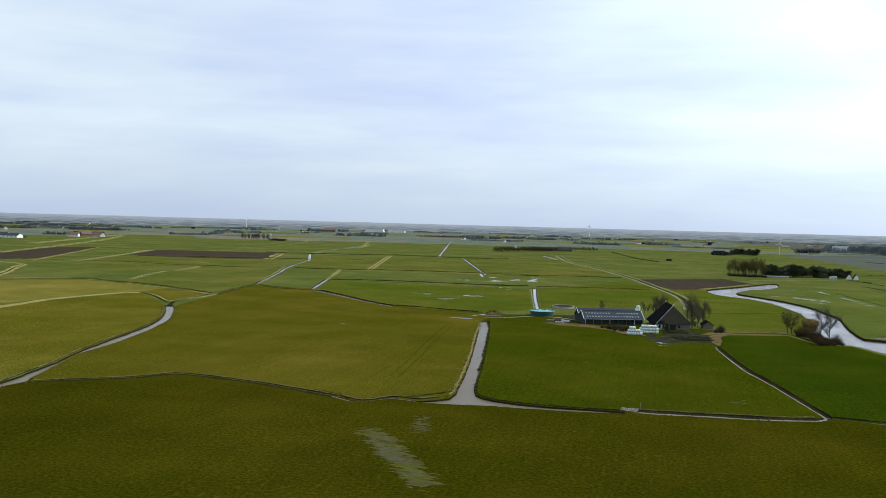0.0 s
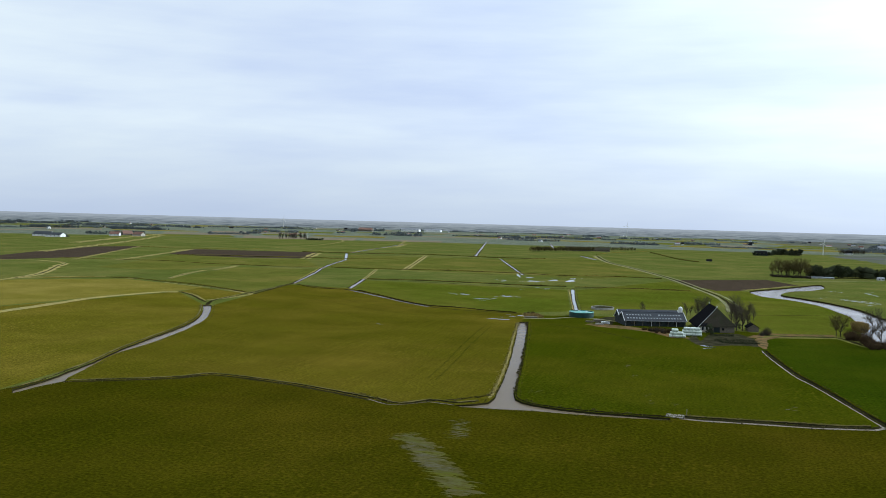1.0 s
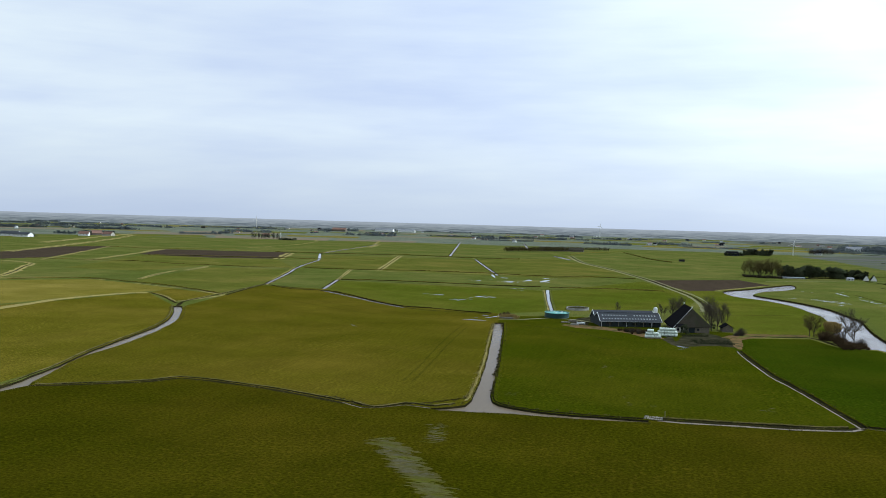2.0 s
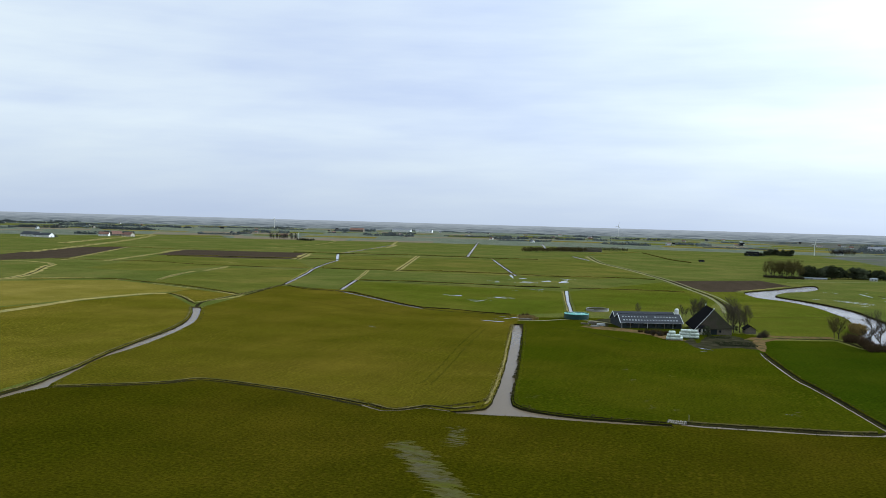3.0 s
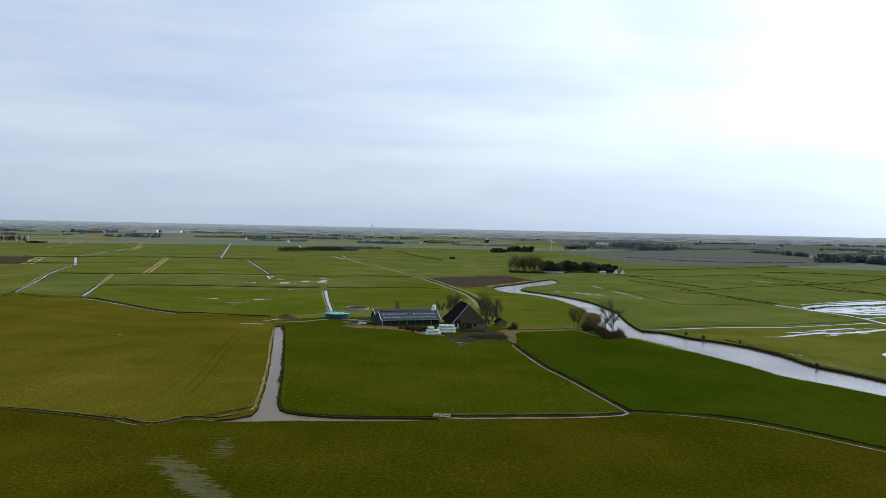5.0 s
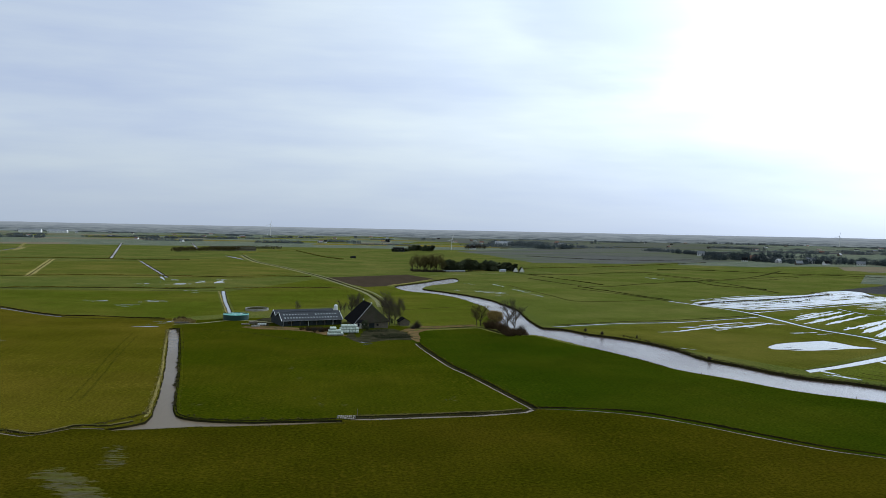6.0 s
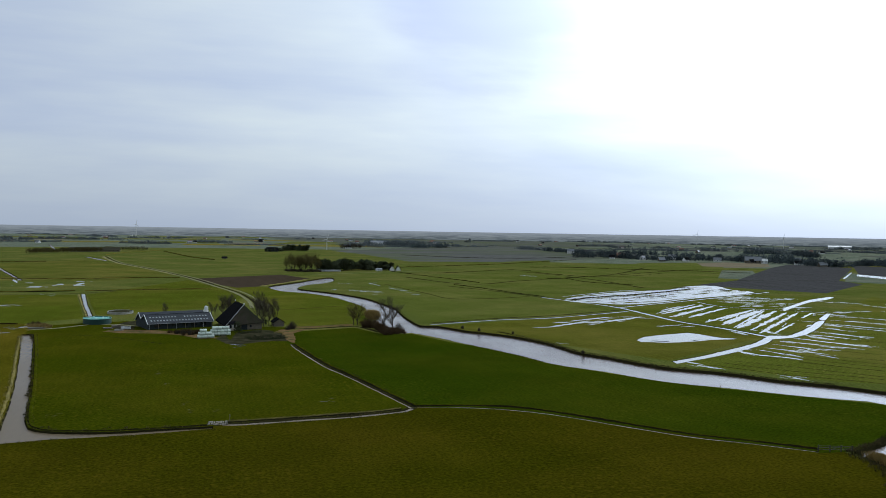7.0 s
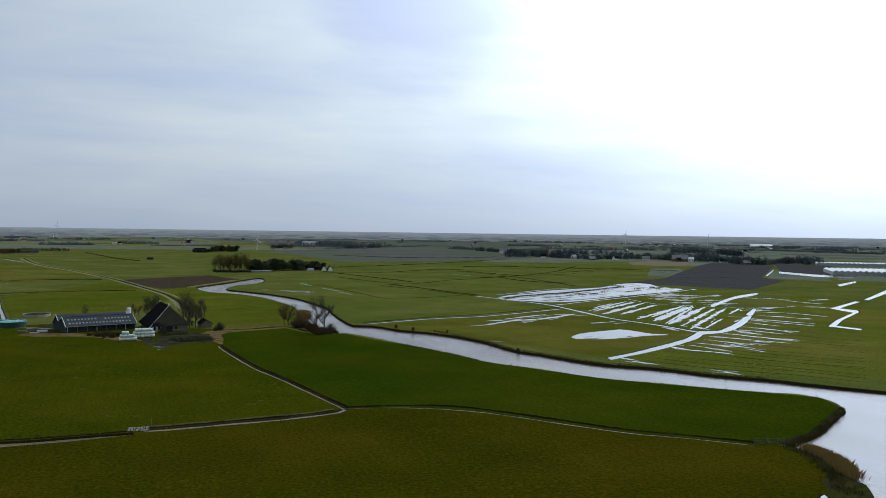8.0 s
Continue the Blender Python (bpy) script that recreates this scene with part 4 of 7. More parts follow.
def smooth_line(pts, step, jitter=0.0, closed=False):
    """Points along a rounded line through pts, about step metres apart."""
    p = [Vector((*q, 0)) for q in pts]
    out = []
    count = len(p)
    for i in range(count if closed else count - 1):
        a, b = p[i], p[(i + 1) % count]
        z = p[i - 1] if (i or closed) else a
        c = p[(i + 2) % count] if (closed or i + 2 < count) else b
        d = (b - a).length
        far = max(1.0, a.length / 420.0)
        k = max(1, min(60, int(d / (step * far))))
        ta, tb = (b - z) * 0.5, (c - a) * 0.5
        for t3 in (ta, tb):
            if t3.length > d:
                t3 *= d / t3.length
        for j in range(k):
            u = j / k
            h = a * (2 * u**3 - 3 * u**2 + 1) + ta * (u**3 - 2 * u**2 + u) + b * (3 * u**2 - 2 * u**3) + tb * (u**3 - u**2)
            if jitter and (j or i):
                h = h + Vector((random.uniform(-1, 1), random.uniform(-1, 1), 0)) * jitter
            out.append(Vector((h.x, h.y)))
    if not closed:
        out.append(Vector(pts[-1]))
    return out


def ribbon(line, width, wobble=0.0, taper=0.0):
    left, right = [], []
    count = len(line)
    for i, q in enumerate(line):
        d = line[min(i + 1, count - 1)] - line[max(i - 1, 0)]
        d = d.normalized() if d.length > 1e-6 else Vector((1, 0))
        nrm = Vector((-d.y, d.x))
        w = width / 2 * (1 + random.uniform(-wobble, wobble))
        if taper:
            w *= 1 - taper * abs(2 * i / max(1, count - 1) - 1) ** 2
        left.append(q + nrm * w)
        right.append(q - nrm * w)
    return right + left[::-1]


def area(poly):
    return 0.5 * sum(poly[i - 1].x * poly[i].y - poly[i].x * poly[i - 1].y for i in range(len(poly)))


def ccw(poly):
    return poly if area(poly) > 0 else poly[::-1]


def grow(poly, d):
    poly = ccw(poly)
    out = []
    k = len(poly)
    for i, q in enumerate(poly):
        a, b = (q - poly[i - 1]), (poly[(i + 1) % k] - q)
        n1 = Vector((a.y, -a.x)).normalized() if a.length > 1e-6 else Vector((0, 0))
        n2 = Vector((b.y, -b.x)).normalized() if b.length > 1e-6 else n1
        m = n1 + n2
        m = m.normalized() if m.length > 0.2 else n1
        out.append(q + m * d * random.uniform(0.8, 1.2))
    return out


def build_land():
    """One ground sheet out to the horizon, with the channels sunk into it, and the water that fills them."""
    from mathutils.geometry import delaunay_2d_cdt
    shapes = []
    for name, pts in WATERS.items():
        flat = name in ("pond", "flood")
        line = smooth_line(pts, 3.5, 0.18 if not flat else 0.5, closed=True)
        if name in ("z_channel", "z_upper", "strip_far", "bit_far", "wet_arm"):
            line = [Vector(q) for q in pts]
        if name in ("stream", "mid_channel", "wet_channel", "wet_arm", "wet_long", "z_channel", "z_upper"):
            line = grow(line, -0.45)
        shapes.append(("flood" if flat or name not in ("river", "canal", "stream") else ("river" if name == "river" else "water"), name, line))
        rim = grow(line, (0.25 if name == "pond" else 0.4) if flat else {"river": 0.6, "canal": 0.25, "stream": 0.3}.get(name, 0.5))
        shapes.append(("bank", name, rim))
        if name == "river":
            shapes.append(("bank", name, [q + q.normalized() * 1.1 for q in rim]))
    for width, pts in DITCHES:
        line = smooth_line(pts, 4.0, 0.12)
        if width < 0:
            shapes.append(("bank", "ditch", ribbon(line, -width, 0.35)))
            continue
        if width >= 3:
            width *= 0.65
        shapes.append(("ditch", "ditch", ribbon(line, width, 0.3)))
        reach = 2.1 if width > 0.7 else 0.35
        shapes.append(("bank", "ditch", ribbon([q + q.normalized() * reach * 0.42 for q in line], width + reach, 0.25)))
    for width, pts in STREAKS:
        line = smooth_line(pts, 1.5, 0.3)
        shapes.append(("flood", "puddle", ribbon(line, width * 0.95, 0.6, 0.75)))
        if line[0].x >= 150:
            for _ in range(5):
                k = random.randrange(len(line) - 1)
                run = (line[k + 1] - line[k]).normalized() * random.uniform(1.5, 6.0)
                c = line[k] + Vector((random.gauss(0, 1.6), random.gauss(0, 3.2)))
                shapes.append(("flood", "puddle", ribbon(smooth_line([tuple(c - run), tuple(c + Vector((0, random.uniform(-0.4, 0.4)))), tuple(c + run)], 1.5, 0.15), random.uniform(0.4, 1.3), 0.5, 0.8)))
        if len(pts) == 2 and width < 5 and 380 < line[0].length < 1200 and line[0].x < 150:
            for _ in range(2):
                c = line[0].lerp(line[-1], random.uniform(-0.6, 1.6)) + Vector((random.gauss(0, 5), random.gauss(0, 9)))
                half = random.uniform(0.8, 3.2)
                shapes.append(("flood", "puddle", ribbon(smooth_line([(c.x - half, c.y), (c.x, c.y + random.uniform(-1, 1)), (c.x + half, c.y)], 1.5, 0.2), random.uniform(0.6, 1.8), 0.5, 0.8)))
    for name, count, size in (("flood", 80, 11.0),):
        pts = [Vector(p) for p in WATERS[name]]
        run = (pts[7] - pts[0]).normalized()
        for _ in range(count):
            u, k = random.random(), len(pts) // 2
            top = pts[int(u * (k - 1))].lerp(pts[int(u * (k - 1)) + 1], (u * (k - 1)) % 1.0)
            low_side = pts[::-1]
            under = low_side[int(u * (k - 1))].lerp(low_side[int(u * (k - 1)) + 1], (u * (k - 1)) % 1.0)
            c = top.lerp(under, random.uniform(0.05, 0.95))
            half = run * size * random.uniform(0.5, 1.8)
            bend = Vector((random.uniform(-1, 1), random.uniform(-1, 1)))
            shapes.append(("islet", "islet", ribbon(smooth_line([tuple(c - half), tuple(c + bend), tuple(c + half)], 3.0, 0.3), random.uniform(0.8, 2.9), 0.35, 0.9)))
    for width, pts in CHANNELS:
        line = smooth_line(pts, 4.0, 0.15)
        shapes.append(("flood", "channel", ribbon(line, width, 0.3)))
        shapes.append(("bank", "channel", ribbon([q + q.normalized() * 0.8 for q in line], width + 1.3, 0.3)))
    for width, pts in ISLETS:
        shapes.append(("dark_islet", "islet", ribbon(smooth_line(pts, 2.0, 0.3), width, 0.5, 0.5)))
    for name, pts in FIELDS:
        shapes.append((name, "field", smooth_line(pts, 2.5, 0.45, closed=True) if name in ("bare", "litter", "mire") else [Vector(p) for p in pts]))
    for width, pts in REEDS:
        line = smooth_line(pts, 5.0, 0.2)
        yard = -60 < line[0].x < 110 and 375 < line[0].y < 470
        shapes.append(("litter" if yard else "reed", "reed", ribbon(line, width * (0.8 if yard else 0.85), 0.3)))
        if width >= 4 and line[0].length > 600:
            shapes.append(("bank", "reed", ribbon(line, width * 0.16, 0.3)))
    for x0, y0, x1, y1, n in ((-60, 174, -38.5, 141, 300), (-52, 190, -50, 176, 40), (12, 146, 22, 139, 30)):
        for _ in range(n):
            u = random.random()
            x, y = x0 + (x1 - x0) * u + random.gauss(0, 1.3), y0 + (y1 - y0) * u + random.gauss(0, 1.6)
            half = random.uniform(0.5, 2.0)
            shapes.append(("worn", "worn", ribbon(smooth_line([(x - half, y - 0.2), (x, y + random.uniform(-0.2, 0.2)), (x + half, y - 0.3)], 1.0), random.uniform(0.2, 0.6), 0.4, 0.9)))
    for _ in range(130):
        u = random.random()
        x, y, half = -59 + 21 * u + random.gauss(0, 1.2), 173 - 33 * u + random.gauss(0, 1.4), random.uniform(1.0, 2.6)
        shapes.append(("thin", "worn", ribbon(smooth_line([(x - half, y), (x, y + random.uniform(-0.4, 0.4)), (x + half, y)], 0.9), random.uniform(0.9, 2.0), 0.5, 0.9)))
    for width, pts in RUTS:
        shapes.append(("rut", "rut", ribbon(smooth_line(pts, 3.0, 0.1), width, 0.3)))
    for x, y in FLECKS:
        for _ in range(4):
            c, half = Vector((x + random.gauss(0, 0.5), y + random.gauss(0, 1.3))), random.uniform(0.3, 0.9)
            shapes.append(("worn", "worn", ribbon(smooth_line([(c.x - half, c.y), (c.x, c.y + random.uniform(-0.2, 0.2)), (c.x + half, c.y)], 0.6), random.uniform(0.3, 0.7), 0.5, 0.9)))
    for name, width, pts in TRACKS:
        if name == "track":
            line = smooth_line(pts, 6.0)
            for side, w in ((-3.4, 1.7), (2.6, 2.4)):
                edge = ribbon(line, abs(side) * 2)
                half = edge[: len(line)] if side > 0 else edge[len(line):]
                shapes.append(("road", name, ribbon(half, w, 0.25)))
            shapes.append(("bank", name, ribbon(line, 1.8, 0.3)))
            continue
        shapes.append(("road", name, ribbon(smooth_line(pts, 8.0), width, 0.05)))
    # far parcels of grass, clay and stubble out to the horizon; distant and slate carry painted haze
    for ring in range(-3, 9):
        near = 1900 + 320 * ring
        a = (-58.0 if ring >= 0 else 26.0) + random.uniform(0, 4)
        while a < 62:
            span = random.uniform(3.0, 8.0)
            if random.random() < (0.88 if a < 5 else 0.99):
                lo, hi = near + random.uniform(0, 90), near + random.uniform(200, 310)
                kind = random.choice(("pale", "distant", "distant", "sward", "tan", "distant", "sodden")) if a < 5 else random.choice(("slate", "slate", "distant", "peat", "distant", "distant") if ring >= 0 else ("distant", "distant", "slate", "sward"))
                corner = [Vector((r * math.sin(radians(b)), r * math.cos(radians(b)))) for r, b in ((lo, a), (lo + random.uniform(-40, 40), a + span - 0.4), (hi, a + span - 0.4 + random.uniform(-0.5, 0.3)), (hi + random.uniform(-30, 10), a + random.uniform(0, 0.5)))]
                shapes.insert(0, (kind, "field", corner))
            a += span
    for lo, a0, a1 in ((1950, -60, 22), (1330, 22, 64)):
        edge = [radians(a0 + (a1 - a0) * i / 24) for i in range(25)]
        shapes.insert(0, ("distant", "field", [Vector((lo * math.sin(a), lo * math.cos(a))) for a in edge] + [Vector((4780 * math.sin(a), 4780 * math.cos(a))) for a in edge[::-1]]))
    verts = [Vector((4800 * math.cos(a * math.tau / 72), 4800 * math.sin(a * math.tau / 72))) for a in range(72)]
    faces = [list(range(72))]
    for kind, name, poly in shapes:
        poly = ccw(poly)
        faces.append(list(range(len(verts), len(verts) + len(poly))))
        verts += poly
    ov, _, of, _, _, orig = delaunay_2d_cdt(verts, [], faces, 1, 0.01)
    # a sliver that the triangulation spilled over is left out
    spread_of = [0.0] * (len(shapes) + 1)
    for f, o in zip(of, orig):
        size = abs(area([ov[v] for v in f]))
        for i in o:
            spread_of[i] += size
    spilled = {i for i in range(1, len(shapes) + 1) if spread_of[i] > 20 + 2.0 * abs(area(shapes[i - 1][2]))}
    orig = [[i for i in sorted(o) if i not in spilled] for o in orig]
    kinds = []
    for o in orig:
        ks = [shapes[i - 1][0] for i in o if i > 0]
        names = [shapes[i - 1][1] for i in o if i > 0]
        if "dark_islet" in ks:
            kinds.append("bank")
        elif "islet" in ks and "water" not in ks:
            kinds.append("sodden")
        elif "water" in ks or "river" in ks:
            kinds.append("river" if "river" in ks else "water")
        elif "flood" in ks or "ditch" in ks:
            kinds.append("flood" if "flood" in ks else "ditch")
        elif "road" in ks:
            kinds.append("road")
        elif "bank" in ks:
            kinds.append("bank")
        elif "litter" in ks:
            kinds.append("litter")
        elif "reed" in ks:
            kinds.append("reed")
        else:
            rest = [k for k in ks if k not in ("bank", "reed", "litter", "road", "islet", "dark_islet")]
            kinds.append("worn" if "worn" in rest else (rest[-1] if rest else "meadow"))
    low = {}
    for want, level in ((("flood", "ditch"), SHALLOW), (("water",), WATER_LEVEL), (("river",), RIVER_LEVEL)):
        for f, k in zip(of, kinds):
            if k in want:
                for v in f:
                    low[v] = level
    land_mats = {**GRASS, "plough": PLOUGH, "peat": PEAT, "slate": SLATE, "tan": TAN, "worn": WORN, "thin": THIN, "bare": BARE, "mire": MIRE, "rut": RUT, "road": ROAD, "bank": BANK, "reed": DRY, "litter": LITTER}
    order = list(land_mats)

    def sheet(name, wanted, mats, z_of):
        use, fs, mi = {}, [], []
        for f, k in zip(of, kinds):
            if wanted(k):
                fs.append([use.setdefault(v, len(use)) for v in f])
                mi.append(order.index(k) if len(mats) > 1 else 0)
        me = bpy.data.meshes.new(name)
        me.from_pydata([(ov[v].x, ov[v].y, z_of(v)) for v in use], [], fs)
        for m in mats:
            me.materials.append(m)
        me.polygons.foreach_set("material_index", mi)
        me.update()
        return new(name, me)

    ground = sheet("ground", lambda k: k not in ("water", "river", "flood", "ditch"), [land_mats[k] for k in order], lambda v: low.get(v, 0.0))
    tagged(ground, "flat green polder meadows with ploughed plots and ditch banks", "ground", kind="structure")
    w = sheet("water", lambda k: k == "water", [WATER], lambda v: low[v])
    tagged(w, "muddy grey canal and stream between the meadows", "water", kind="structure")
    w = sheet("water", lambda k: k == "river", [RIVER], lambda v: low[v])
    tagged(w, "broad winding river with a rippled bright surface", "water", kind="structure")
    w = sheet("water", lambda k: k == "ditch", [WATER], lambda v: low[v])
    tagged(w, "narrow field ditches full of grey water", "water", kind="structure")
    w = sheet("water", lambda k: k == "flood", [FLOOD], lambda v: low[v])
    tagged(w, "shallow flood water lying in the wet meadow", "water", kind="structure")


build_land()


def build_backdrop():
    """The hazy strip of far country between the last fields and the sky, painted and self-lit."""
    bm = bmesh.new()
    count, r = 720, 4780.0
    ring = []
    for i in range(count):
        a = i * math.tau / count
        x, y = r * math.sin(a), r * math.cos(a)
        top = 44.6 + 0.8 * noise.noise((a * 40, 0, 0)) + 1.8 * max(0, noise.noise((a * 130, 5, 0)))
        ring.append((bm.verts.new((x, y, -1)), bm.verts.new((x, y, top))))
    for i in range(count):
        a, b = ring[i], ring[(i + 1) % count]
        bm.faces.new((a[0], b[0], b[1], a[1]))
    m = bpy.data.materials.new("far_haze")
    m.use_nodes = True
    nt = m.node_tree
    nt.nodes.clear()
    n, l = nt.nodes.new, nt.links.new
    tc, mp, t, ramp = n("ShaderNodeTexCoord"), n("ShaderNodeMapping"), n("ShaderNodeTexNoise"), n("ShaderNodeValToRGB")
    mp.inputs["Scale"].default_value = (0.012, 0.012, 0.42)
    t.inputs["Scale"].default_value, t.inputs["Detail"].default_value = 1.0, 5.0
    t.inputs["Roughness"].default_value = 0.65
    l(tc.outputs["Object"], mp.inputs[0])
    l(mp.outputs[0], t.inputs[0])
    l(t.outputs[0], ramp.inputs[0])
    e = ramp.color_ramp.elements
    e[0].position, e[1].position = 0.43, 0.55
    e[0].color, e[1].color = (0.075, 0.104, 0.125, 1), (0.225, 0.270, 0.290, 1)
    # painted haze: the emitted colour pales with height
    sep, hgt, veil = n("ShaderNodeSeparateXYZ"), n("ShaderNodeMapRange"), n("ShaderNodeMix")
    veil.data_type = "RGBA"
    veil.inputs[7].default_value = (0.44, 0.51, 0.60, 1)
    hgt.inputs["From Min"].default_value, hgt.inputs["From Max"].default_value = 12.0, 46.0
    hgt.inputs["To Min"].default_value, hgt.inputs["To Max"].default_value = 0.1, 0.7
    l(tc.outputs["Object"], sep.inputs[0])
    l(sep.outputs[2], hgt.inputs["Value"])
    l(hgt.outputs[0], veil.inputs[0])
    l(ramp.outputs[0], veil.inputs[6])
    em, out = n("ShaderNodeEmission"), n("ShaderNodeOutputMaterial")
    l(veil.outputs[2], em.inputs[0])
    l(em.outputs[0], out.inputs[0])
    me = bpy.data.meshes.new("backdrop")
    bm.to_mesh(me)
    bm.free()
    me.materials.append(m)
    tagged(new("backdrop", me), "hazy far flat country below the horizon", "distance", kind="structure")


build_backdrop()

# ---- tools for things ----


def part(name, bm, material, parent, label=""):
    me = bpy.data.meshes.new(name)
    bmesh.ops.recalc_face_normals(bm, faces=bm.faces)
    bm.to_mesh(me)
    bm.free()
    me.materials.append(material)
    ob = new(name, me)
    ob.parent = parent
    return tagged(ob, label)


def thing(name, x, y, z=0.0, turn=0.0, label="", category="", group="", kind=""):
    ob = new(name)
    ob.empty_display_size = 0.5
    ob.matrix_basis = pose(x, y, z, 0, 0, turn)
    return tagged(ob, label, category, group, kind)


def box(bm, x0, y0, z0, x1, y1, z1, bevel=0.0):
    made = bmesh.ops.create_cube(bm, size=1.0, matrix=Matrix.Translation(((x0 + x1) / 2, (y0 + y1) / 2, (z0 + z1) / 2)) @ Matrix.Diagonal((x1 - x0, y1 - y0, z1 - z0, 1)))
    if bevel:
        es = list({e for v in made["verts"] for e in v.link_edges})
        bmesh.ops.bevel(bm, geom=es, offset=bevel, segments=1, affect="EDGES")
    return bm


def boxes(*specs, bevel=0.0):
    bm = bmesh.new()
    for s in specs:
        box(bm, *s, bevel=bevel)
    return bm


def beam(bm, a, b, ra, rb, sides=5):
    """A tapered round bar from a to b."""
    a, b = Vector(a), Vector(b)
    d = (b - a).normalized()
    u = d.orthogonal().normalized()
    w = d.cross(u)
    low, top = [], []
    for i in range(sides):
        c, s = math.cos(i * math.tau / sides), math.sin(i * math.tau / sides)
        low.append(bm.verts.new(a + (u * c + w * s) * ra))
        top.append(bm.verts.new(b + (u * c + w * s) * rb))
    for i in range(sides):
        j = (i + 1) % sides
        bm.faces.new((low[i], low[j], top[j], top[i]))
    bm.faces.new(low[::-1])
    bm.faces.new(top)


def slab(bm, pts, thick):
    """A flat sheet through pts, thick metres deep downwards."""
    top = [bm.verts.new(p) for p in pts]
    low = [bm.verts.new((p[0], p[1], p[2] - thick)) for p in pts]
    bm.faces.new(top)
    bm.faces.new(low[::-1])
    for i in range(len(pts)):
        j = (i + 1) % len(pts)
        bm.faces.new((top[j], top[i], low[i], low[j]))


def ring_wall(bm, rx, ry, z0, z1, thick, sides=40):
    loops = []
    for r, z in ((0, z0), (0, z1), (thick, z1), (thick, z0)):
        loops.append([bm.verts.new(((rx - r) * math.cos(i * math.tau / sides), (ry - r) * math.sin(i * math.tau / sides), z)) for i in range(sides)])
    for k in range(4):
        a, b = loops[k], loops[(k + 1) % 4]
        for i in range(sides):
            j = (i + 1) % sides
            bm.faces.new((a[i], a[j], b[j], b[i]))


def disc(bm, rx, ry, z, rise=0.0, sides=40, rings=4):
    rows = []
    for k in range(1, rings + 1):
        f = k / rings
        rows.append([bm.verts.new((rx * f * math.cos(i * math.tau / sides), ry * f * math.sin(i * math.tau / sides), z + rise * (1 - f * f))) for i in range(sides)])
    mid = bm.verts.new((0, 0, z + rise))
    for i in range(sides):
        j = (i + 1) % sides
        bm.faces.new((mid, rows[0][i], rows[0][j]))
        for k in range(rings - 1):
            bm.faces.new((rows[k][i], rows[k + 1][i], rows[k + 1][j], rows[k][j]))


M_ROOF_DARK = mat("dark_corrugated_roof", (0.036, 0.042, 0.047), (0.022, 0.026, 0.031), scale=1.0, rough=0.6, spec=0.12, bump=0.3, stretch=(3, 0.2, 1))
M_SKYLIGHT = mat("clear_roof_sheet", (0.20, 0.225, 0.225), (0.12, 0.14, 0.14), scale=1.0, rough=0.35, spec=0.5, random_tint=0.35)
M_TRIM = mat("white_trim", (0.62, 0.64, 0.64), (0.48, 0.50, 0.50), scale=1.5, rough=0.6)
M_BOARD = mat("dark_tarred_boards", (0.018, 0.028, 0.029), (0.010, 0.015, 0.016), scale=1.5, rough=0.8, stretch=(6, 6, 0.5), bump=0.4)
M_POST = mat("weathered_wood", (0.22, 0.19, 0.14), (0.12, 0.10, 0.075), scale=2.0, rough=0.9, stretch=(3, 3, 0.4))
M_OLDWOOD = mat("old_dark_wood", (0.075, 0.068, 0.050), (0.040, 0.038, 0.028), scale=2.0, rough=0.9, stretch=(3, 3, 0.4))
M_CONCRETE = mat("stained_concrete", (0.34, 0.33, 0.29), (0.22, 0.21, 0.18), scale=0.6, rough=0.9)
M_THATCH = mat("dark_thatch", (0.075, 0.063, 0.046), (0.040, 0.034, 0.026), scale=0.9, rough=0.95, spec=0.0, bump=0.7, third=(0.045, 0.048, 0.028), far_scale=0.4)
M_TILE = mat("black_glazed_tiles", (0.016, 0.016, 0.017), (0.009, 0.009, 0.010), scale=1.2, rough=0.9, spec=0.0, bump=0.5, stretch=(1, 3, 3))
M_BRICK = mat("old_brick", (0.17, 0.145, 0.105), (0.11, 0.092, 0.070), scale=1.4, rough=0.9, bump=0.3)
M_PLASTER = mat("pale_plaster", (0.50, 0.46, 0.38), (0.36, 0.33, 0.27), scale=1.0, rough=0.9)
M_WHITE = mat("white_paint", (0.80, 0.80, 0.78), (0.68, 0.68, 0.66), scale=0.8, rough=0.7)
M_GLASS = mat("dark_window_glass", (0.020, 0.024, 0.028), (0.012, 0.014, 0.017), scale=1.0, rough=0.08, spec=0.6)
M_TEAL = mat("teal_tank_cover", (0.055, 0.30, 0.26), (0.035, 0.22, 0.19), scale=0.7, rough=0.55, third=(0.16, 0.42, 0.36), far_scale=1.2)
M_TEAL_WALL = mat("dark_green_steel", (0.014, 0.055, 0.045), (0.009, 0.036, 0.030), scale=1.0, rough=0.5)
M_WRAP = mat("bale_wrap", (0.60, 0.66, 0.58), (0.46, 0.54, 0.45), scale=1.6, rough=0.35, spec=0.5, random_tint=0.14)
M_RED = mat("red_roof_tiles", (0.21, 0.105, 0.07), (0.14, 0.075, 0.055), scale=0.6, rough=0.8)
M_GREY_ROOF = mat("grey_roof_sheets", (0.20, 0.215, 0.23), (0.14, 0.15, 0.165), scale=0.4, rough=0.6)
M_BARK = mat("bark", (0.085, 0.070, 0.055), (0.045, 0.038, 0.030), scale=2.0, rough=0.95, spec=0.0)
M_TWIG = mat("bare_twigs", (0.100, 0.083, 0.060), (0.055, 0.046, 0.034), scale=2.0, rough=0.95, spec=0.0)
M_NEEDLE = mat("dark_evergreen_leaves", (0.082, 0.092, 0.050), (0.040, 0.050, 0.028), scale=0.6, rough=0.8, spec=0.0, random_tint=0.25)
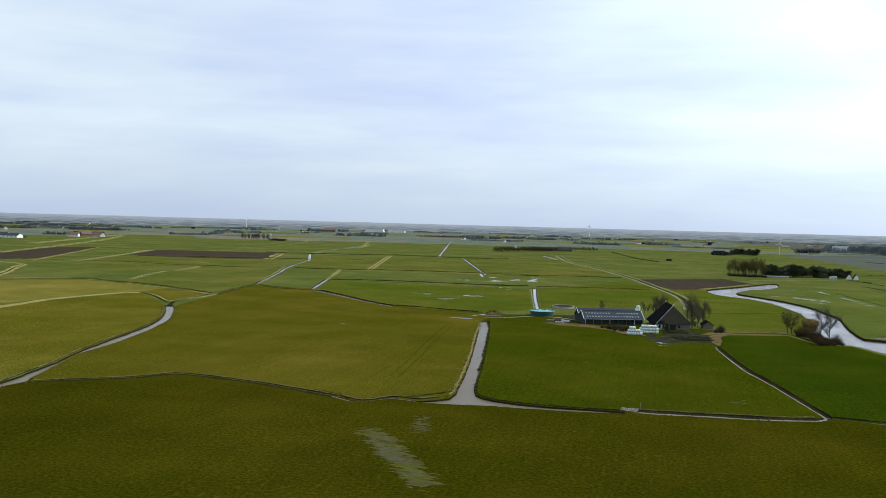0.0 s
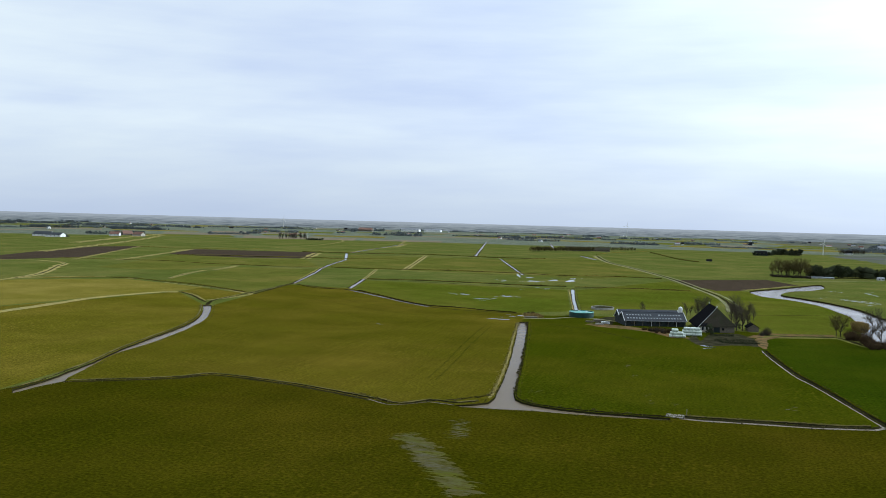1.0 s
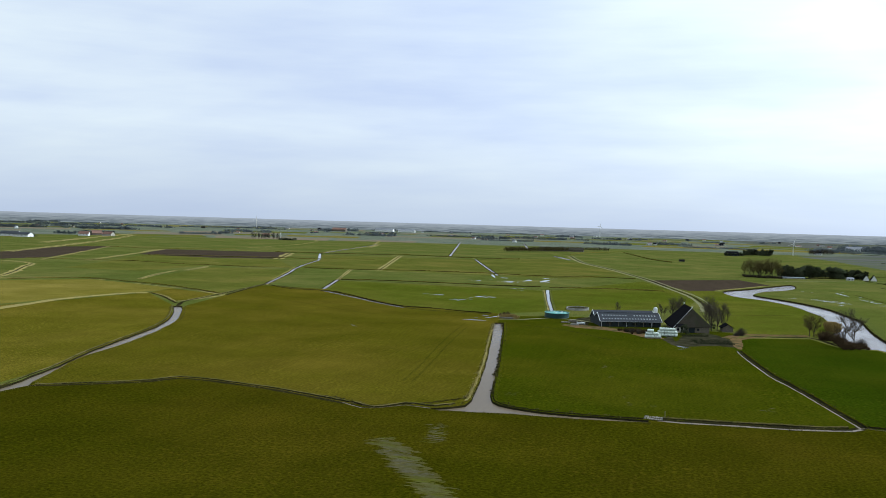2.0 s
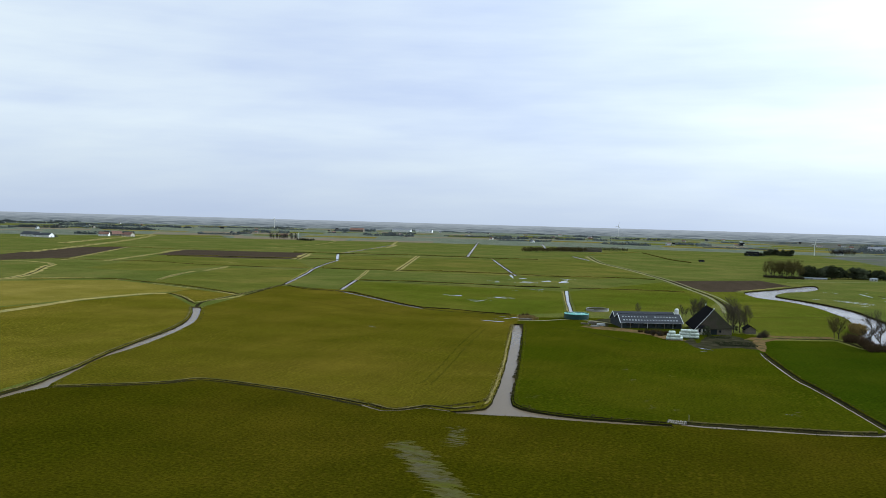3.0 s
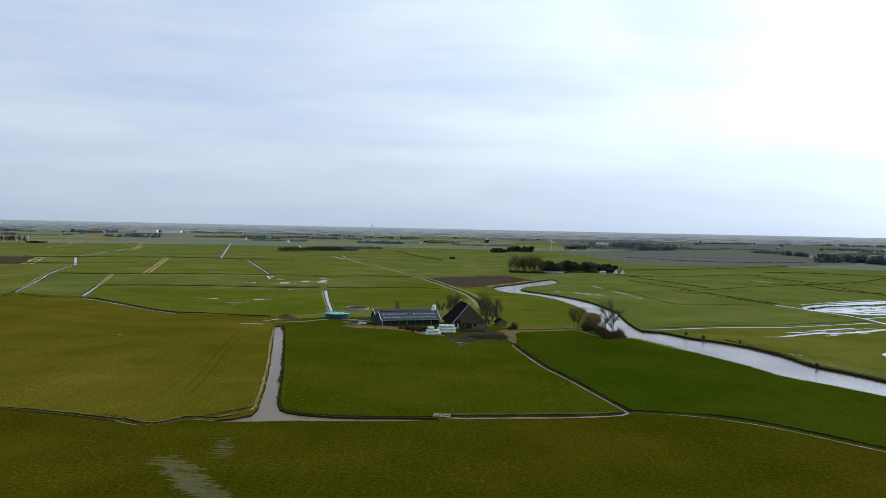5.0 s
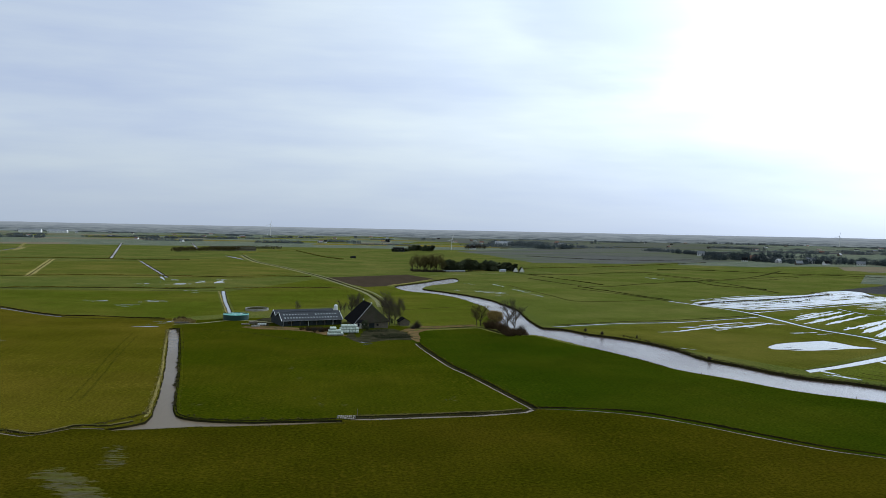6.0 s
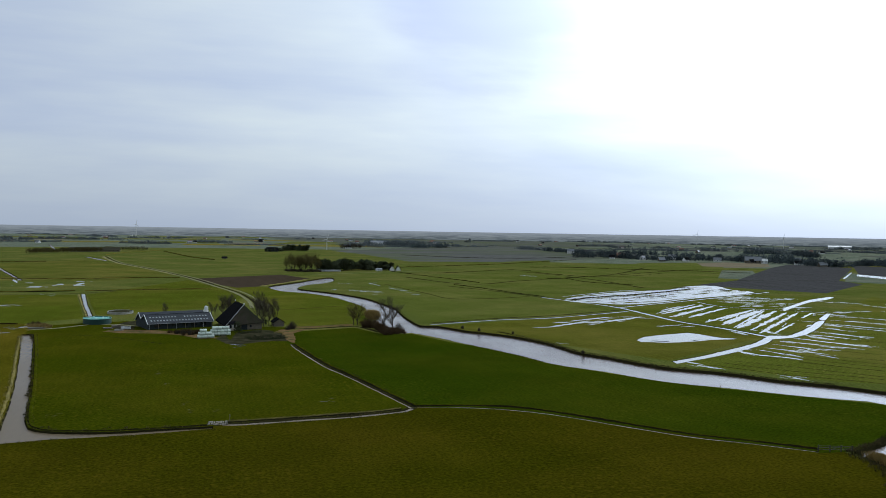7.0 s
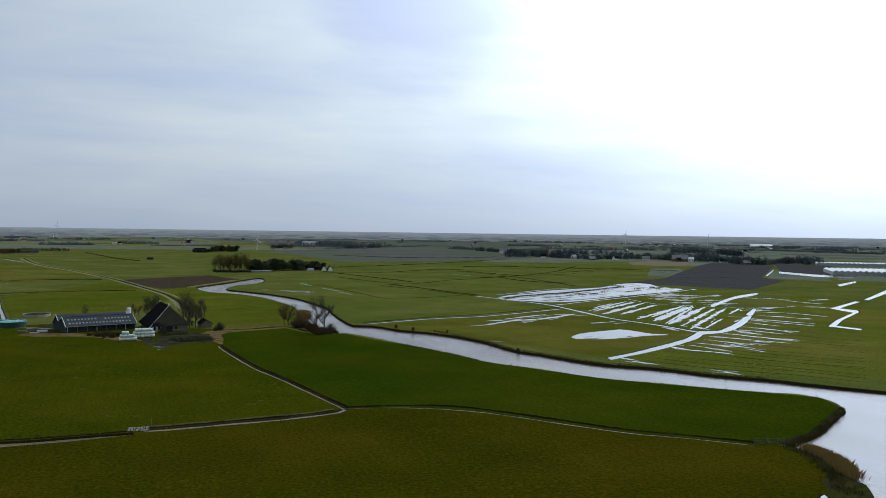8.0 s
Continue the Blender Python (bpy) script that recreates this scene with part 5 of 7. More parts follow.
M_HEDGE = mat("hedge_leaves", (0.030, 0.036, 0.016), (0.016, 0.021, 0.010), scale=0.8, rough=0.9, spec=0.0)
M_WILLOW = mat("willow_twigs", (0.13, 0.105, 0.04), (0.085, 0.072, 0.028), scale=1.0, rough=0.95, spec=0.0)
M_RUST = mat("russet_twigs", (0.105, 0.068, 0.036), (0.052, 0.037, 0.020), scale=1.0, rough=0.95, spec=0.0)
# two tones of one winter wood; this paler one has haze painted in
M_HAZED_WOOD = mat("far_wood", (0.125, 0.143, 0.146), (0.070, 0.084, 0.088), scale=0.12, rough=0.95, spec=0.0, random_tint=0.3)
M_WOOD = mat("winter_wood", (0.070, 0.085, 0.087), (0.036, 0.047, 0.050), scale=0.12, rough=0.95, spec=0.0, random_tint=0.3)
M_REED = mat("brown_reed", (0.33, 0.235, 0.085), (0.17, 0.12, 0.042), scale=1.0, rough=0.95, spec=0.0)
M_TUFT = mat("bank_tufts", (0.088, 0.080, 0.020), (0.042, 0.046, 0.010), scale=0.4, rough=0.95, spec=0.0, third=(0.15, 0.12, 0.045), far_scale=0.3)
M_TUSSOCK = mat("tussocks", (0.066, 0.060, 0.022), (0.026, 0.027, 0.010), scale=0.5, rough=0.95, spec=0.0, third=(0.13, 0.10, 0.05), far_scale=0.4)
M_STEEL = mat("galvanised_steel", (0.42, 0.43, 0.44), (0.32, 0.33, 0.34), scale=1.0, rough=0.45, metal=0.6)

# ---- the farm ----


def barn():
    b = thing("barn", -33.5, 402.9, 0, 19.5, "long dark cattle barn with two rows of roof lights", "barn")
    length, eave, d1, r1, d2, r2, deep = 28.4, 2.6, 5.2, 6.1, 14.0, 6.3, 19.0
    valley = 10.2
    part("wall", boxes((0, 0.15, 0, length, 0.35, eave), (0, 0.36, 0, 0.25, deep - 0.2, eave), (length - 0.25, 0.36, 0, length, deep - 0.2, eave), (0, deep - 0.2, 0, length, deep, eave)), M_BOARD, b, "black tarred board wall")
    for x in (0.02, length - 0.27):
        bm = bmesh.new()
        prof = [(0.3, eave), (d1, r1 - 0.25), (valley, eave + 1.0), (d2, r2 - 0.25), (deep - 0.1, eave)]
        for k in range(len(prof) - 1):
            (ya, za), (yb, zb) = prof[k], prof[k + 1]
            vs = [(x, ya, eave), (x, yb, eave), (x, yb, zb), (x, ya, za)]
            vs = [v for i, v in enumerate(vs) if i == 0 or (Vector(v) - Vector(vs[i - 1])).length > 1e-4]
            f = [bm.verts.new(v) for v in vs]
            g = [bm.verts.new((v[0] + 0.25, v[1], v[2])) for v in vs]
            bm.faces.new(f)
            bm.faces.new(g[::-1])
            for i in range(len(f)):
                j = (i + 1) % len(f)
                bm.faces.new((f[j], f[i], g[i], g[j]))
        part("gable", bm, M_BOARD, b)
    prof = [(-0.5, eave - 0.1), (d1, r1), (valley, eave + 1.3), (d2, r2), (deep + 0.5, eave - 0.1)]
    roofs = []
    for k in range(4):
        (ya, za), (yb, zb) = prof[k], prof[k + 1]
        bm = bmesh.new()
        slab(bm, [(-0.4, ya, za), (length + 0.4, ya, za), (length + 0.4, yb, zb), (-0.4, yb, zb)], 0.14)
        roofs.append(part("roof", bm, M_ROOF_DARK, b))
    # roof lights, two rows on the slope over the yard
    slope = (r1 - eave + 0.1) / (d1 + 0.5)
    for row, (f0, f1, xs) in enumerate(((0.24, 0.36, range(19)), (0.60, 0.72, range(19)))):
        ya, yb = -0.5 + (d1 + 0.5) * f0, -0.5 + (d1 + 0.5) * f1
        za, zb = eave - 0.1 + slope * (ya + 0.5) + 0.03, eave - 0.1 + slope * (yb + 0.5) + 0.03
        for i in xs:
            if row == 1 and i in (9, 10):
                continue
            x = 1.3 + i * 1.37
            bm = bmesh.new()
            slab(bm, [(x, ya, za), (x + 0.68, ya, za), (x + 0.68, yb, zb), (x, yb, zb)], 0.03)
            part("roof_light", bm, M_SKYLIGHT, roofs[0])
    for x in (-0.55, length + 0.33):
        bm = bmesh.new()
        for k in range(4):
            (ya, za), (yb, zb) = prof[k], prof[k + 1]
            slab(bm, [(x, ya, za + 0.10), (x + 0.24, ya, za + 0.10), (x + 0.24, yb, zb + 0.10), (x, yb, zb + 0.10)], 0.3)
        part("verge_board", bm, M_TRIM, b, "white verge board")
    part("gutter", boxes((-0.4, -0.68, eave - 0.28, length + 0.4, -0.52, eave - 0.12)), M_STEEL, b)
    bm = bmesh.new()
    slab(bm, [(-0.4, d1 - 0.25, r1 + 0.06), (length + 0.4, d1 - 0.25, r1 + 0.06), (length + 0.4, d1 + 0.25, r1 + 0.06), (-0.4, d1 + 0.25, r1 + 0.06)], 0.1)
    part("ridge_cap", bm, M_ROOF_DARK, b)
    for i in range(8):
        x = 0.3 + i * (length - 0.7) / 7
        part("post", boxes((x, -0.02, 0, x + 0.18, 0.14, eave - 0.1)), M_POST if i % 3 else M_TRIM, b)
    for x in (2.6, 10.4, 14.6, 18.7, 22.9):
        part("feed_opening", boxes((x, 0.09, 0.9, x + 2.6, 0.148, 2.2)), M_GLASS, b)


def farmhouse():
    h = thing("farmhouse", -0.5, 396.6, 0, 8.8, "pyramid-roofed farmhouse, black tiles and brown thatch, white edges", "farmhouse")
    w, d, e, r = 15.2, 27.0, 3.2, 10.7
    cx, y1, y2 = 7.6, 3.2, 23.5
    part("wall", boxes((0.3, 0.3, 0, w - 0.3, 0.6, e), (0.3, 0.61, 0, 0.6, d - 0.6, 2.2), (w - 0.6, 0.61, 0, w - 0.3, d - 0.6, e), (0.3, d - 0.59, 0, w - 0.3, d - 0.3, e)), M_BRICK, h)
    corner = {"a": (-0.9, -0.3, 1.9), "b": (w + 0.3, -0.3, e), "c": (w + 0.3, d + 0.3, e), "d": (-0.9, d + 0.3, 1.9), "r": (cx, y1, r), "s": (cx, y2, r)}
    for name, keys, m in (("roof", "abr", M_THATCH), ("roof", "bcsr", M_THATCH), ("roof", "cds", M_TILE), ("roof", "dars", M_TILE)):
        bm = bmesh.new()
        slab(bm, [corner[k] for k in keys], 0.3)
        part(name, bm, m, h)
    for a, b in (("a", "r"), ("r", "s")):
        bm = bmesh.new()
        beam(bm, Vector(corner[a]) + Vector((0, -0.05, 0.08)), Vector(corner[b]) + Vector((0, -0.05, 0.1)), 0.10, 0.08, 6)
        part("ridge_trim", bm, M_TRIM if a == "a" else M_TILE, h)
    for y in (y1, y2):
        part("finial", boxes((cx - 0.18, y - 0.18, r, cx + 0.18, y + 0.18, r + 0.75)), M_TRIM, h, "white finial")
    part("front_wing", boxes((0.2, -0.9, 0, 3.9, 0.28, 2.7)), M_PLASTER, h, "pale plastered front with round-headed windows")
    bm = bmesh.new()
    slab(bm, [(-0.1, -1.2, 2.7), (4.2, -1.2, 2.7), (3.6, 0.6, 4.0), (0.9, 0.6, 4.0)], 0.2)
    part("wing_roof", bm, M_TILE, h)
    for x in (0.7, 2.4):
        win = part("window", boxes((x, -0.97, 0.9, x + 0.9, -0.905, 2.4)), M_GLASS, h)
        part("frame", boxes((x - 0.1, -0.99, 0.8, x, -0.9, 2.5), (x + 0.9, -0.99, 0.8, x + 1.0, -0.9, 2.5), (x - 0.1, -0.99, 2.4, x + 1.0, -0.9, 2.52)), M_TRIM, win)
    part("door", boxes((6.0, 0.22, 0, 8.6, 0.295, 2.3)), M_BOARD, h)
    part("lintel", boxes((4.6, 0.2, 2.45, 7.4, 0.29, 2.7)), M_TRIM, h)
    for x in (4.3, 9.6):
        part("window", boxes((x, 0.23, 1.0, x + 0.9, 0.295, 2.0)), M_GLASS, h)


def house(name, x, y, turn, length, width, eave, ridge, wall, roof, label, windows=3, category="house", group="", chimney=False):
    """A gabled building: walls, gables, two roof slopes, windows and a door; its long side lies along its own x."""
    h = thing(name, x, y, 0, turn, label, category, group)
    l2, w2 = length / 2, width / 2
    bm = bmesh.new()
    pro = [(-w2, 0), (w2, 0), (w2, eave), (0, ridge), (-w2, eave)]
    f = [bm.verts.new((-l2, a, b)) for a, b in pro]
    g = [bm.verts.new((l2, a, b)) for a, b in pro]
    bm.faces.new(f)
    bm.faces.new(g[::-1])
    for i in range(5):
        j = (i + 1) % 5
        bm.faces.new((f[j], f[i], g[i], g[j]))
    part("wall", bm, wall, h)
    drop = (ridge - eave) / w2 * 0.5
    for s in (-1, 1):
        bm = bmesh.new()
        slab(bm, [(-l2 - 0.4, s * (w2 + 0.5), eave - drop + 0.22), (l2 + 0.4, s * (w2 + 0.5), eave - drop + 0.22), (l2 + 0.4, 0, ridge + 0.22), (-l2 - 0.4, 0, ridge + 0.22)], 0.2)
        part("roof", bm, roof, h)
    for i in range(windows):
        cx = -l2 + (i + 0.5) * length / windows
        ww = min(1.4, length / windows * 0.5)
        win = part("window", boxes((cx - ww / 2, -w2 - 0.04, eave * 0.35, cx + ww / 2, -w2 - 0.004, eave * 0.8)), M_GLASS, h)
        part("sill", boxes((cx - ww / 2 - 0.1, -w2 - 0.14, eave * 0.35 - 0.12, cx + ww / 2 + 0.1, -w2 - 0.005, eave * 0.35)), M_TRIM, win)
    part("door", boxes((l2 + 0.004, -0.6, 0, l2 + 0.05, 0.6, min(2.1, eave * 0.9))), M_BOARD, h)
    if chimney:
        part("chimney", boxes((l2 * 0.5 - 0.4, -0.4, ridge - 0.6, l2 * 0.5 + 0.4, 0.4, ridge + 1.1)), M_BRICK, h)
    return h


def slurry_tank():
    t = thing("slurry_tank", -57.6, 433.0, 0, 8, "round dark green steel slurry tank with a teal cover", "tank")
    bm = bmesh.new()
    ring_wall(bm, 6.1, 7.4, 0, 2.3, 0.25)
    part("wall", bm, M_TEAL_WALL, t)
    bm = bmesh.new()
    disc(bm, 5.95, 7.2, 2.05, 0.55)
    part("cover", bm, M_TEAL, t, "domed teal sheet cover")
    bm = bmesh.new()
    ring_wall(bm, 6.2, 7.5, 2.3, 2.45, 0.3)
    part("rim", bm, M_TEAL, t)
    for a in (0.6, 2.0, 3.3, 4.6, 5.5):
        part("hatch", boxes((3.2 * math.cos(a) - 0.45, 3.6 * math.sin(a) - 0.45, 2.2, 3.2 * math.cos(a) + 0.45, 3.6 * math.sin(a) + 0.45, 2.62)), M_TRIM, t)
    b = thing("silage_basin", -52.0, 479.0, 0, 0, "low round concrete basin behind the barn", "basin")
    bm = bmesh.new()
    ring_wall(bm, 6.2, 8.0, 0, 1.1, 0.3)
    part("wall", bm, M_CONCRETE, b)
    bm = bmesh.new()
    disc(bm, 5.9, 7.7, 0.8)
    part("filling", bm, BARE, b)


def silo():
    s = thing("feed_silo", -9.6, 429.0, 0, 0, "slim white feed silo at the end of the barn", "silo")
    bm = bmesh.new()
    beam(bm, (0, 0, 1.8), (0, 0, 7.3), 0.95, 0.95, 20)
    part("body", bm, M_WHITE, s)
    bm = bmesh.new()
    beam(bm, (0, 0, 7.3), (0, 0, 7.9), 0.98, 0.25, 20)
    part("cap", bm, M_WHITE, s)
    bm = bmesh.new()
    beam(bm, (0, 0, 0.7), (0, 0, 1.8), 0.2, 0.95, 20)
    part("hopper", bm, M_STEEL, s)
    for a in range(4):
        c, d = 0.85 * math.cos(a * math.pi / 2 + 0.8), 0.85 * math.sin(a * math.pi / 2 + 0.8)
        bm = bmesh.new()
        beam(bm, (c, d, 0), (c, d, 2.0), 0.06, 0.06, 5)
        part("leg", bm, M_STEEL, s)


def bales():
    first = None
    for x0, y0, turn, rows in ((-12.8, 370.5, 4, ((5, 2), (4, 2), (2, 2))), (-7.6, 379.0, 6, ((6, 2), (6, 2), (5, 2)))):
        m0 = pose(x0, y0, 0, 0, 0, turn)
        for level, (n, deep) in enumerate(rows):
            for i in range(n):
                for k in range(deep):
                    off = (rows[0][0] - n) * 0.65 if x0 > -9 else (rows[0][0] - n) * 0.35
                    p = m0 @ Vector((0.7 + i * 1.34 + off + random.uniform(-0.05, 0.05), k * 1.32 + level * 0.3, 0.62 + level * 1.16))
                    m = Matrix.Translation(p) @ pose(0, 0, 0, 0, 0, turn + 90 + random.uniform(-4, 4))
                    if first is None:
                        first = thing("wrapped_bale", 0, 0, 0, 0, "round silage bale in pale green-white wrap, stacked", "bale", "stacked silage bales")
                        bm = bmesh.new()
                        for a, b, ra, rb in ((-0.62, -0.54, 0.55, 0.63), (-0.54, 0.54, 0.63, 0.63), (0.54, 0.62, 0.63, 0.55)):
                            beam(bm, (0, a, 0), (0, b, 0), ra, rb, 14)
                        part("wrap", bm, M_WRAP, first)
                        bm = bmesh.new()
                        beam(bm, (0, -0.63, 0), (0, -0.645, 0), 0.34, 0.3, 12)
                        part("wrap_end", bm, M_TRIM, first)
                        first.matrix_basis = m
                    else:
                        copy_thing(first, m)


def yard_clutter():
    for x, y, n, m in ((-47.5, 414.0, 5, M_POST), (-43.0, 408.0, 4, M_TRIM), (-50.5, 409.0, 3, M_POST), (-45.2, 402.0, 3, M_CONCRETE)):
        s = thing("plank_stack", x, y, 0, random.uniform(-20, 30), "stack of grey planks lying in the yard", "planks", "plank stacks in the yard")
        for i in range(n):
            part("plank", boxes((-1.9, -0.7 + 0.05 * (i % 2), 0.02 + i * 0.2, 1.9 - 0.2 * (i % 3), 0.7, 0.2 + i * 0.2)), m, s)


barn()
farmhouse()
house("shed", 22.2, 412.5, 96, 7.0, 4.6, 1.9, 3.4, M_BRICK, M_TILE, "small shed with a dark roof and pale gable", 2, "shed")
slurry_tank()
silo()
bales()
yard_clutter()

# ---- trees ----
TREE_ROWS = []
TREE_ROWS.append(("pine", 106, 927, 138, 944, 13.7))
TREE_ROWS.append(("pine", 137, 955, 166, 957, 12.8))
TREE_ROWS.append(("pine", 164, 980, 189, 955, 9.8))
TREE_ROWS.append(("willow", 72, 931, 100, 913, 14.5))
TREE_ROWS.append(("willow", 88, 1017, 111, 1003, 12.1))
TREE_ROWS.append(("osier", 70, 924, 104, 911, 3.8))
TREE_ROWS.append(("pine", 137, 1774, 186, 1778, 13.0))
TREE_ROWS.append(("pine", 97, 1695, 133, 1730, 6.8))
TREE_ROWS.append(("bare", 290, 2005, 346, 2053, 9.6))
TREE_ROWS.append(("willow", -280, 1453, -169, 1644, 6.4))
TREE_ROWS.append(("bare", -173, 1685, -120, 1689, 6.8))
TREE_ROWS.append(("wood", 496, 2806, 544, 2382, 17.5))
TREE_ROWS.append(("wood", 509, 2232, 632, 2310, 16.8))
TREE_ROWS.append(("wood", 809, 2211, 829, 2053, 12.1))
TREE_ROWS.append(("wood", 802, 1988, 810, 1759, 11.7))
TREE_ROWS.append(("wood", 725, 1580, 762, 1426, 16.6))
TREE_ROWS.append(("wood", 762, 1426, 835, 1358, 14.4))
TREE_ROWS.append(("wood", 898, 1458, 945, 1333, 13.3))
TREE_ROWS.append(("wood", 985, 1397, 939, 1220, 19.3))
TREE_ROWS.append(("wood", 939, 1220, 920, 1099, 10.8))
TREE_ROWS.append(("wood", 979, 1168, 1028, 1167, 9.3))
TREE_ROWS.append(("wood", 1069, 1193, 1020, 1098, 16.4))
TREE_ROWS.append(("wood", -1312, 1577, -1265, 1604, 9.6))
TREE_ROWS.append(("wood", -1248, 2148, -1197, 2163, 11.6))
TREE_ROWS.append(("wood", -1339, 2418, -1275, 2536, 11.2))
TREE_ROWS.append(("bare", -894, 1699, -846, 1736, 11.6))
TREE_ROWS.append(("pine", -822, 1692, -786, 1692, 5.0))
TREE_ROWS.append(("wood", -1452, 3404, -1370, 3586, 17.6))
TREE_ROWS.append(("wood", -519, 3974, -433, 4101, 10.8))
TREE_ROWS.append(("wood", -1144, 1294, -1134, 1329, 5.8))
TREE_ROWS.append(("wood", -1377, 1763, -1298, 1775, 6.0))
TREE_ROWS.append(("wood", -2247, 2778, -1984, 2995, 9.4))
TREE_ROWS.append(("wood", -2009, 3196, -1870, 3555, 7.6))
TREE_ROWS.append(("wood", 1853, 4255, 2260, 3946, 13.3))
TREE_ROWS.append(("wood", 2334, 2823, 2385, 2641, 14.8))
TREE_ROWS.append(("wood", 2266, 2430, 2234, 2184, 12.5))
TREE_ROWS.append(("bare", -286, 1553, -268, 1591, 5.3))
TREE_ROWS.append(("wood", 648, 1478, 733, 1503, 15))
TREE_ROWS.append(("wood", 733, 1503, 739, 1388, 15))
TREE_ROWS.append(("wood", 739, 1388, 758, 1347, 15))
TREE_ROWS.append(("wood", 758, 1347, 854, 1373, 15))
TREE_ROWS.append(("wood", 854, 1373, 900, 1338, 15))
TREE_ROWS.append(("wood", 900, 1338, 892, 1247, 15))
TREE_ROWS.append(("wood", 892, 1247, 934, 1215, 15))
TREE_ROWS.append(("wood", 934, 1215, 904, 1113, 15))
TREE_ROWS.append(("wood", 904, 1113, 949, 1106, 15))
TREE_ROWS.append(("wood", 1294, 1863, 1409, 1929, 17))
TREE_ROWS.append(("wood", 1409, 1929, 1399, 1806, 17))
TREE_ROWS.append(("wood", 1399, 1806, 1278, 1596, 17))
TREE_ROWS.append(("wood", 1006, 1151, 1081, 1201, 14))
TREE_ROWS.append(("wood", 1081, 1201, 1058, 1149, 14))
TREE_ROWS.append(("wood", 864, 1822, 941, 1809, 14))
TREE_ROWS.append(("wood", 941, 1809, 956, 1691, 14))
TREE_ROWS.append(("wood", 956, 1691, 1043, 1693, 14))
TREE_ROWS.append(("wood", 1843, 2342, 1938, 2179, 9))
TREE_ROWS.append(("wood", 1938, 2179, 1896, 1956, 9))
TREE_ROWS.append(("wood", 1896, 1956, 1942, 1827, 9))
SINGLE_TREES = []
SINGLE_TREES.append(("bare", -1.5, 467.7, 8.0))
SINGLE_TREES.append(("bare", 1.1, 468.7, 6.8))
SINGLE_TREES.append(("bare", -7.2, 462.5, 5.4))
SINGLE_TREES.append(("bare", -5.2, 466.3, 4.3))
SINGLE_TREES.append(("bare", -29.4, 466.0, 4.9))
SINGLE_TREES.append(("bare", 16.7, 462.5, 6.7))
SINGLE_TREES.append(("bare", 19.7, 455.0, 8.4))
SINGLE_TREES.append(("bare", 21.9, 447.5, 8.2))
SINGLE_TREES.append(("bare", 16.7, 435.2, 5.7))
SINGLE_TREES.append(("bare", 25.5, 459.9, 6.0))
SINGLE_TREES.append(("bare", 66.5, 383.9, 11.2))
SINGLE_TREES.append(("bare", 69.3, 380.8, 12.2))
SINGLE_TREES.append(("willow", 58.8, 410.4, 8.1))
SINGLE_TREES.append(("willow", 57.2, 412.1, 7.1))
SINGLE_TREES.append(("bush", 27.5, 399.0, 4.2))
SINGLE_TREES.append(("bush", 25.4, 396.2, 2.6))
SINGLE_TREES.append(("bush", 72.1, 381.5, 4.6))
SINGLE_TREES.append(("thicket", 64.6, 389.2, 5.7))
SINGLE_TREES.append(("thicket", 64.1, 399.0, 5.8))
SINGLE_TREES.append(("thicket", 64.7, 377.8, 5.0))
SINGLE_TREES.append(("thicket", 67.2, 374.8, 4.0))
SINGLE_TREES.append(("thicket", 63.9, 407.4, 5.4))
SINGLE_TREES.append(("thicket", 70.0, 373.7, 2.5))
SINGLE_TREES.append(("thicket", 73.0, 374.4, 2.0))
SINGLE_TREES.append(("thicket", -79.1, 420.4, 2.0))
SINGLE_TREES.append(("thicket", -77.2, 421.1, 1.4))
SINGLE_TREES.append(("hedge", -18.6, 386.0, 2.5))
SINGLE_TREES.append(("hedge", -15.7, 382.9, 2.7))
SINGLE_TREES.append(("hedge", -13.3, 387.8, 2.3))
SINGLE_TREES.append(("hedge", -21.0, 387.3, 2.0))
SINGLE_TREES.append(("pine", 15.4, 419.9, 2.7))
SINGLE_TREES.append(("pine", 17.0, 418.0, 2.5))
SINGLE_TREES.append(("pine", 4.0, 391.5, 4.6))
SINGLE_TREES.append(("bush", 104.0, 389.8, 2.0))
SINGLE_TREES.append(("bush", 108.3, 378.5, 2.0))
SINGLE_TREES.append(("bush", 120.3, 367.4, 1.5))
SINGLE_TREES.append(("bush", 125.3, 305.7, 1.7))
SINGLE_TREES.append(("bare", 14.1, 433.6, 9))
SINGLE_TREES.append(("bare", 15.5, 409.8, 10))
SINGLE_TREES.append(("bare", 18.1, 410.7, 9))
SINGLE_TREES.append(("bare", 20.4, 416.1, 7.5))
SINGLE_TREES.append(("bare", 16.9, 461.8, 10))
SINGLE_TREES.append(("bare", -1.5, 455.1, 8))
SINGLE_TREES.append(("bare", 0.9, 461.8, 9))
SINGLE_TREES.append(("bare", 3.2, 468.7, 8))
SINGLE_TREES.append(("thicket", 27.1, 400.3, 3.6))
SINGLE_TREES.append(("thicket", -18.4, 381.2, 2.2))
SINGLE_TREES.append(("thicket", -14.9, 382.4, 2.6))
SINGLE_TREES.append(("thicket", -11.5, 385.6, 2))
SINGLE_TREES.append(("thicket", -84.7, 424.1, 2.4))
SINGLE_TREES.append(("thicket", -83.5, 427.4, 3))
SINGLE_TREES.append(("thicket", -80.1, 424.5, 3))
SINGLE_TREES.append(("thicket", -78.1, 425.3, 2))
SINGLE_TREES.append(("thicket", -82.4, 431.9, 2.6))


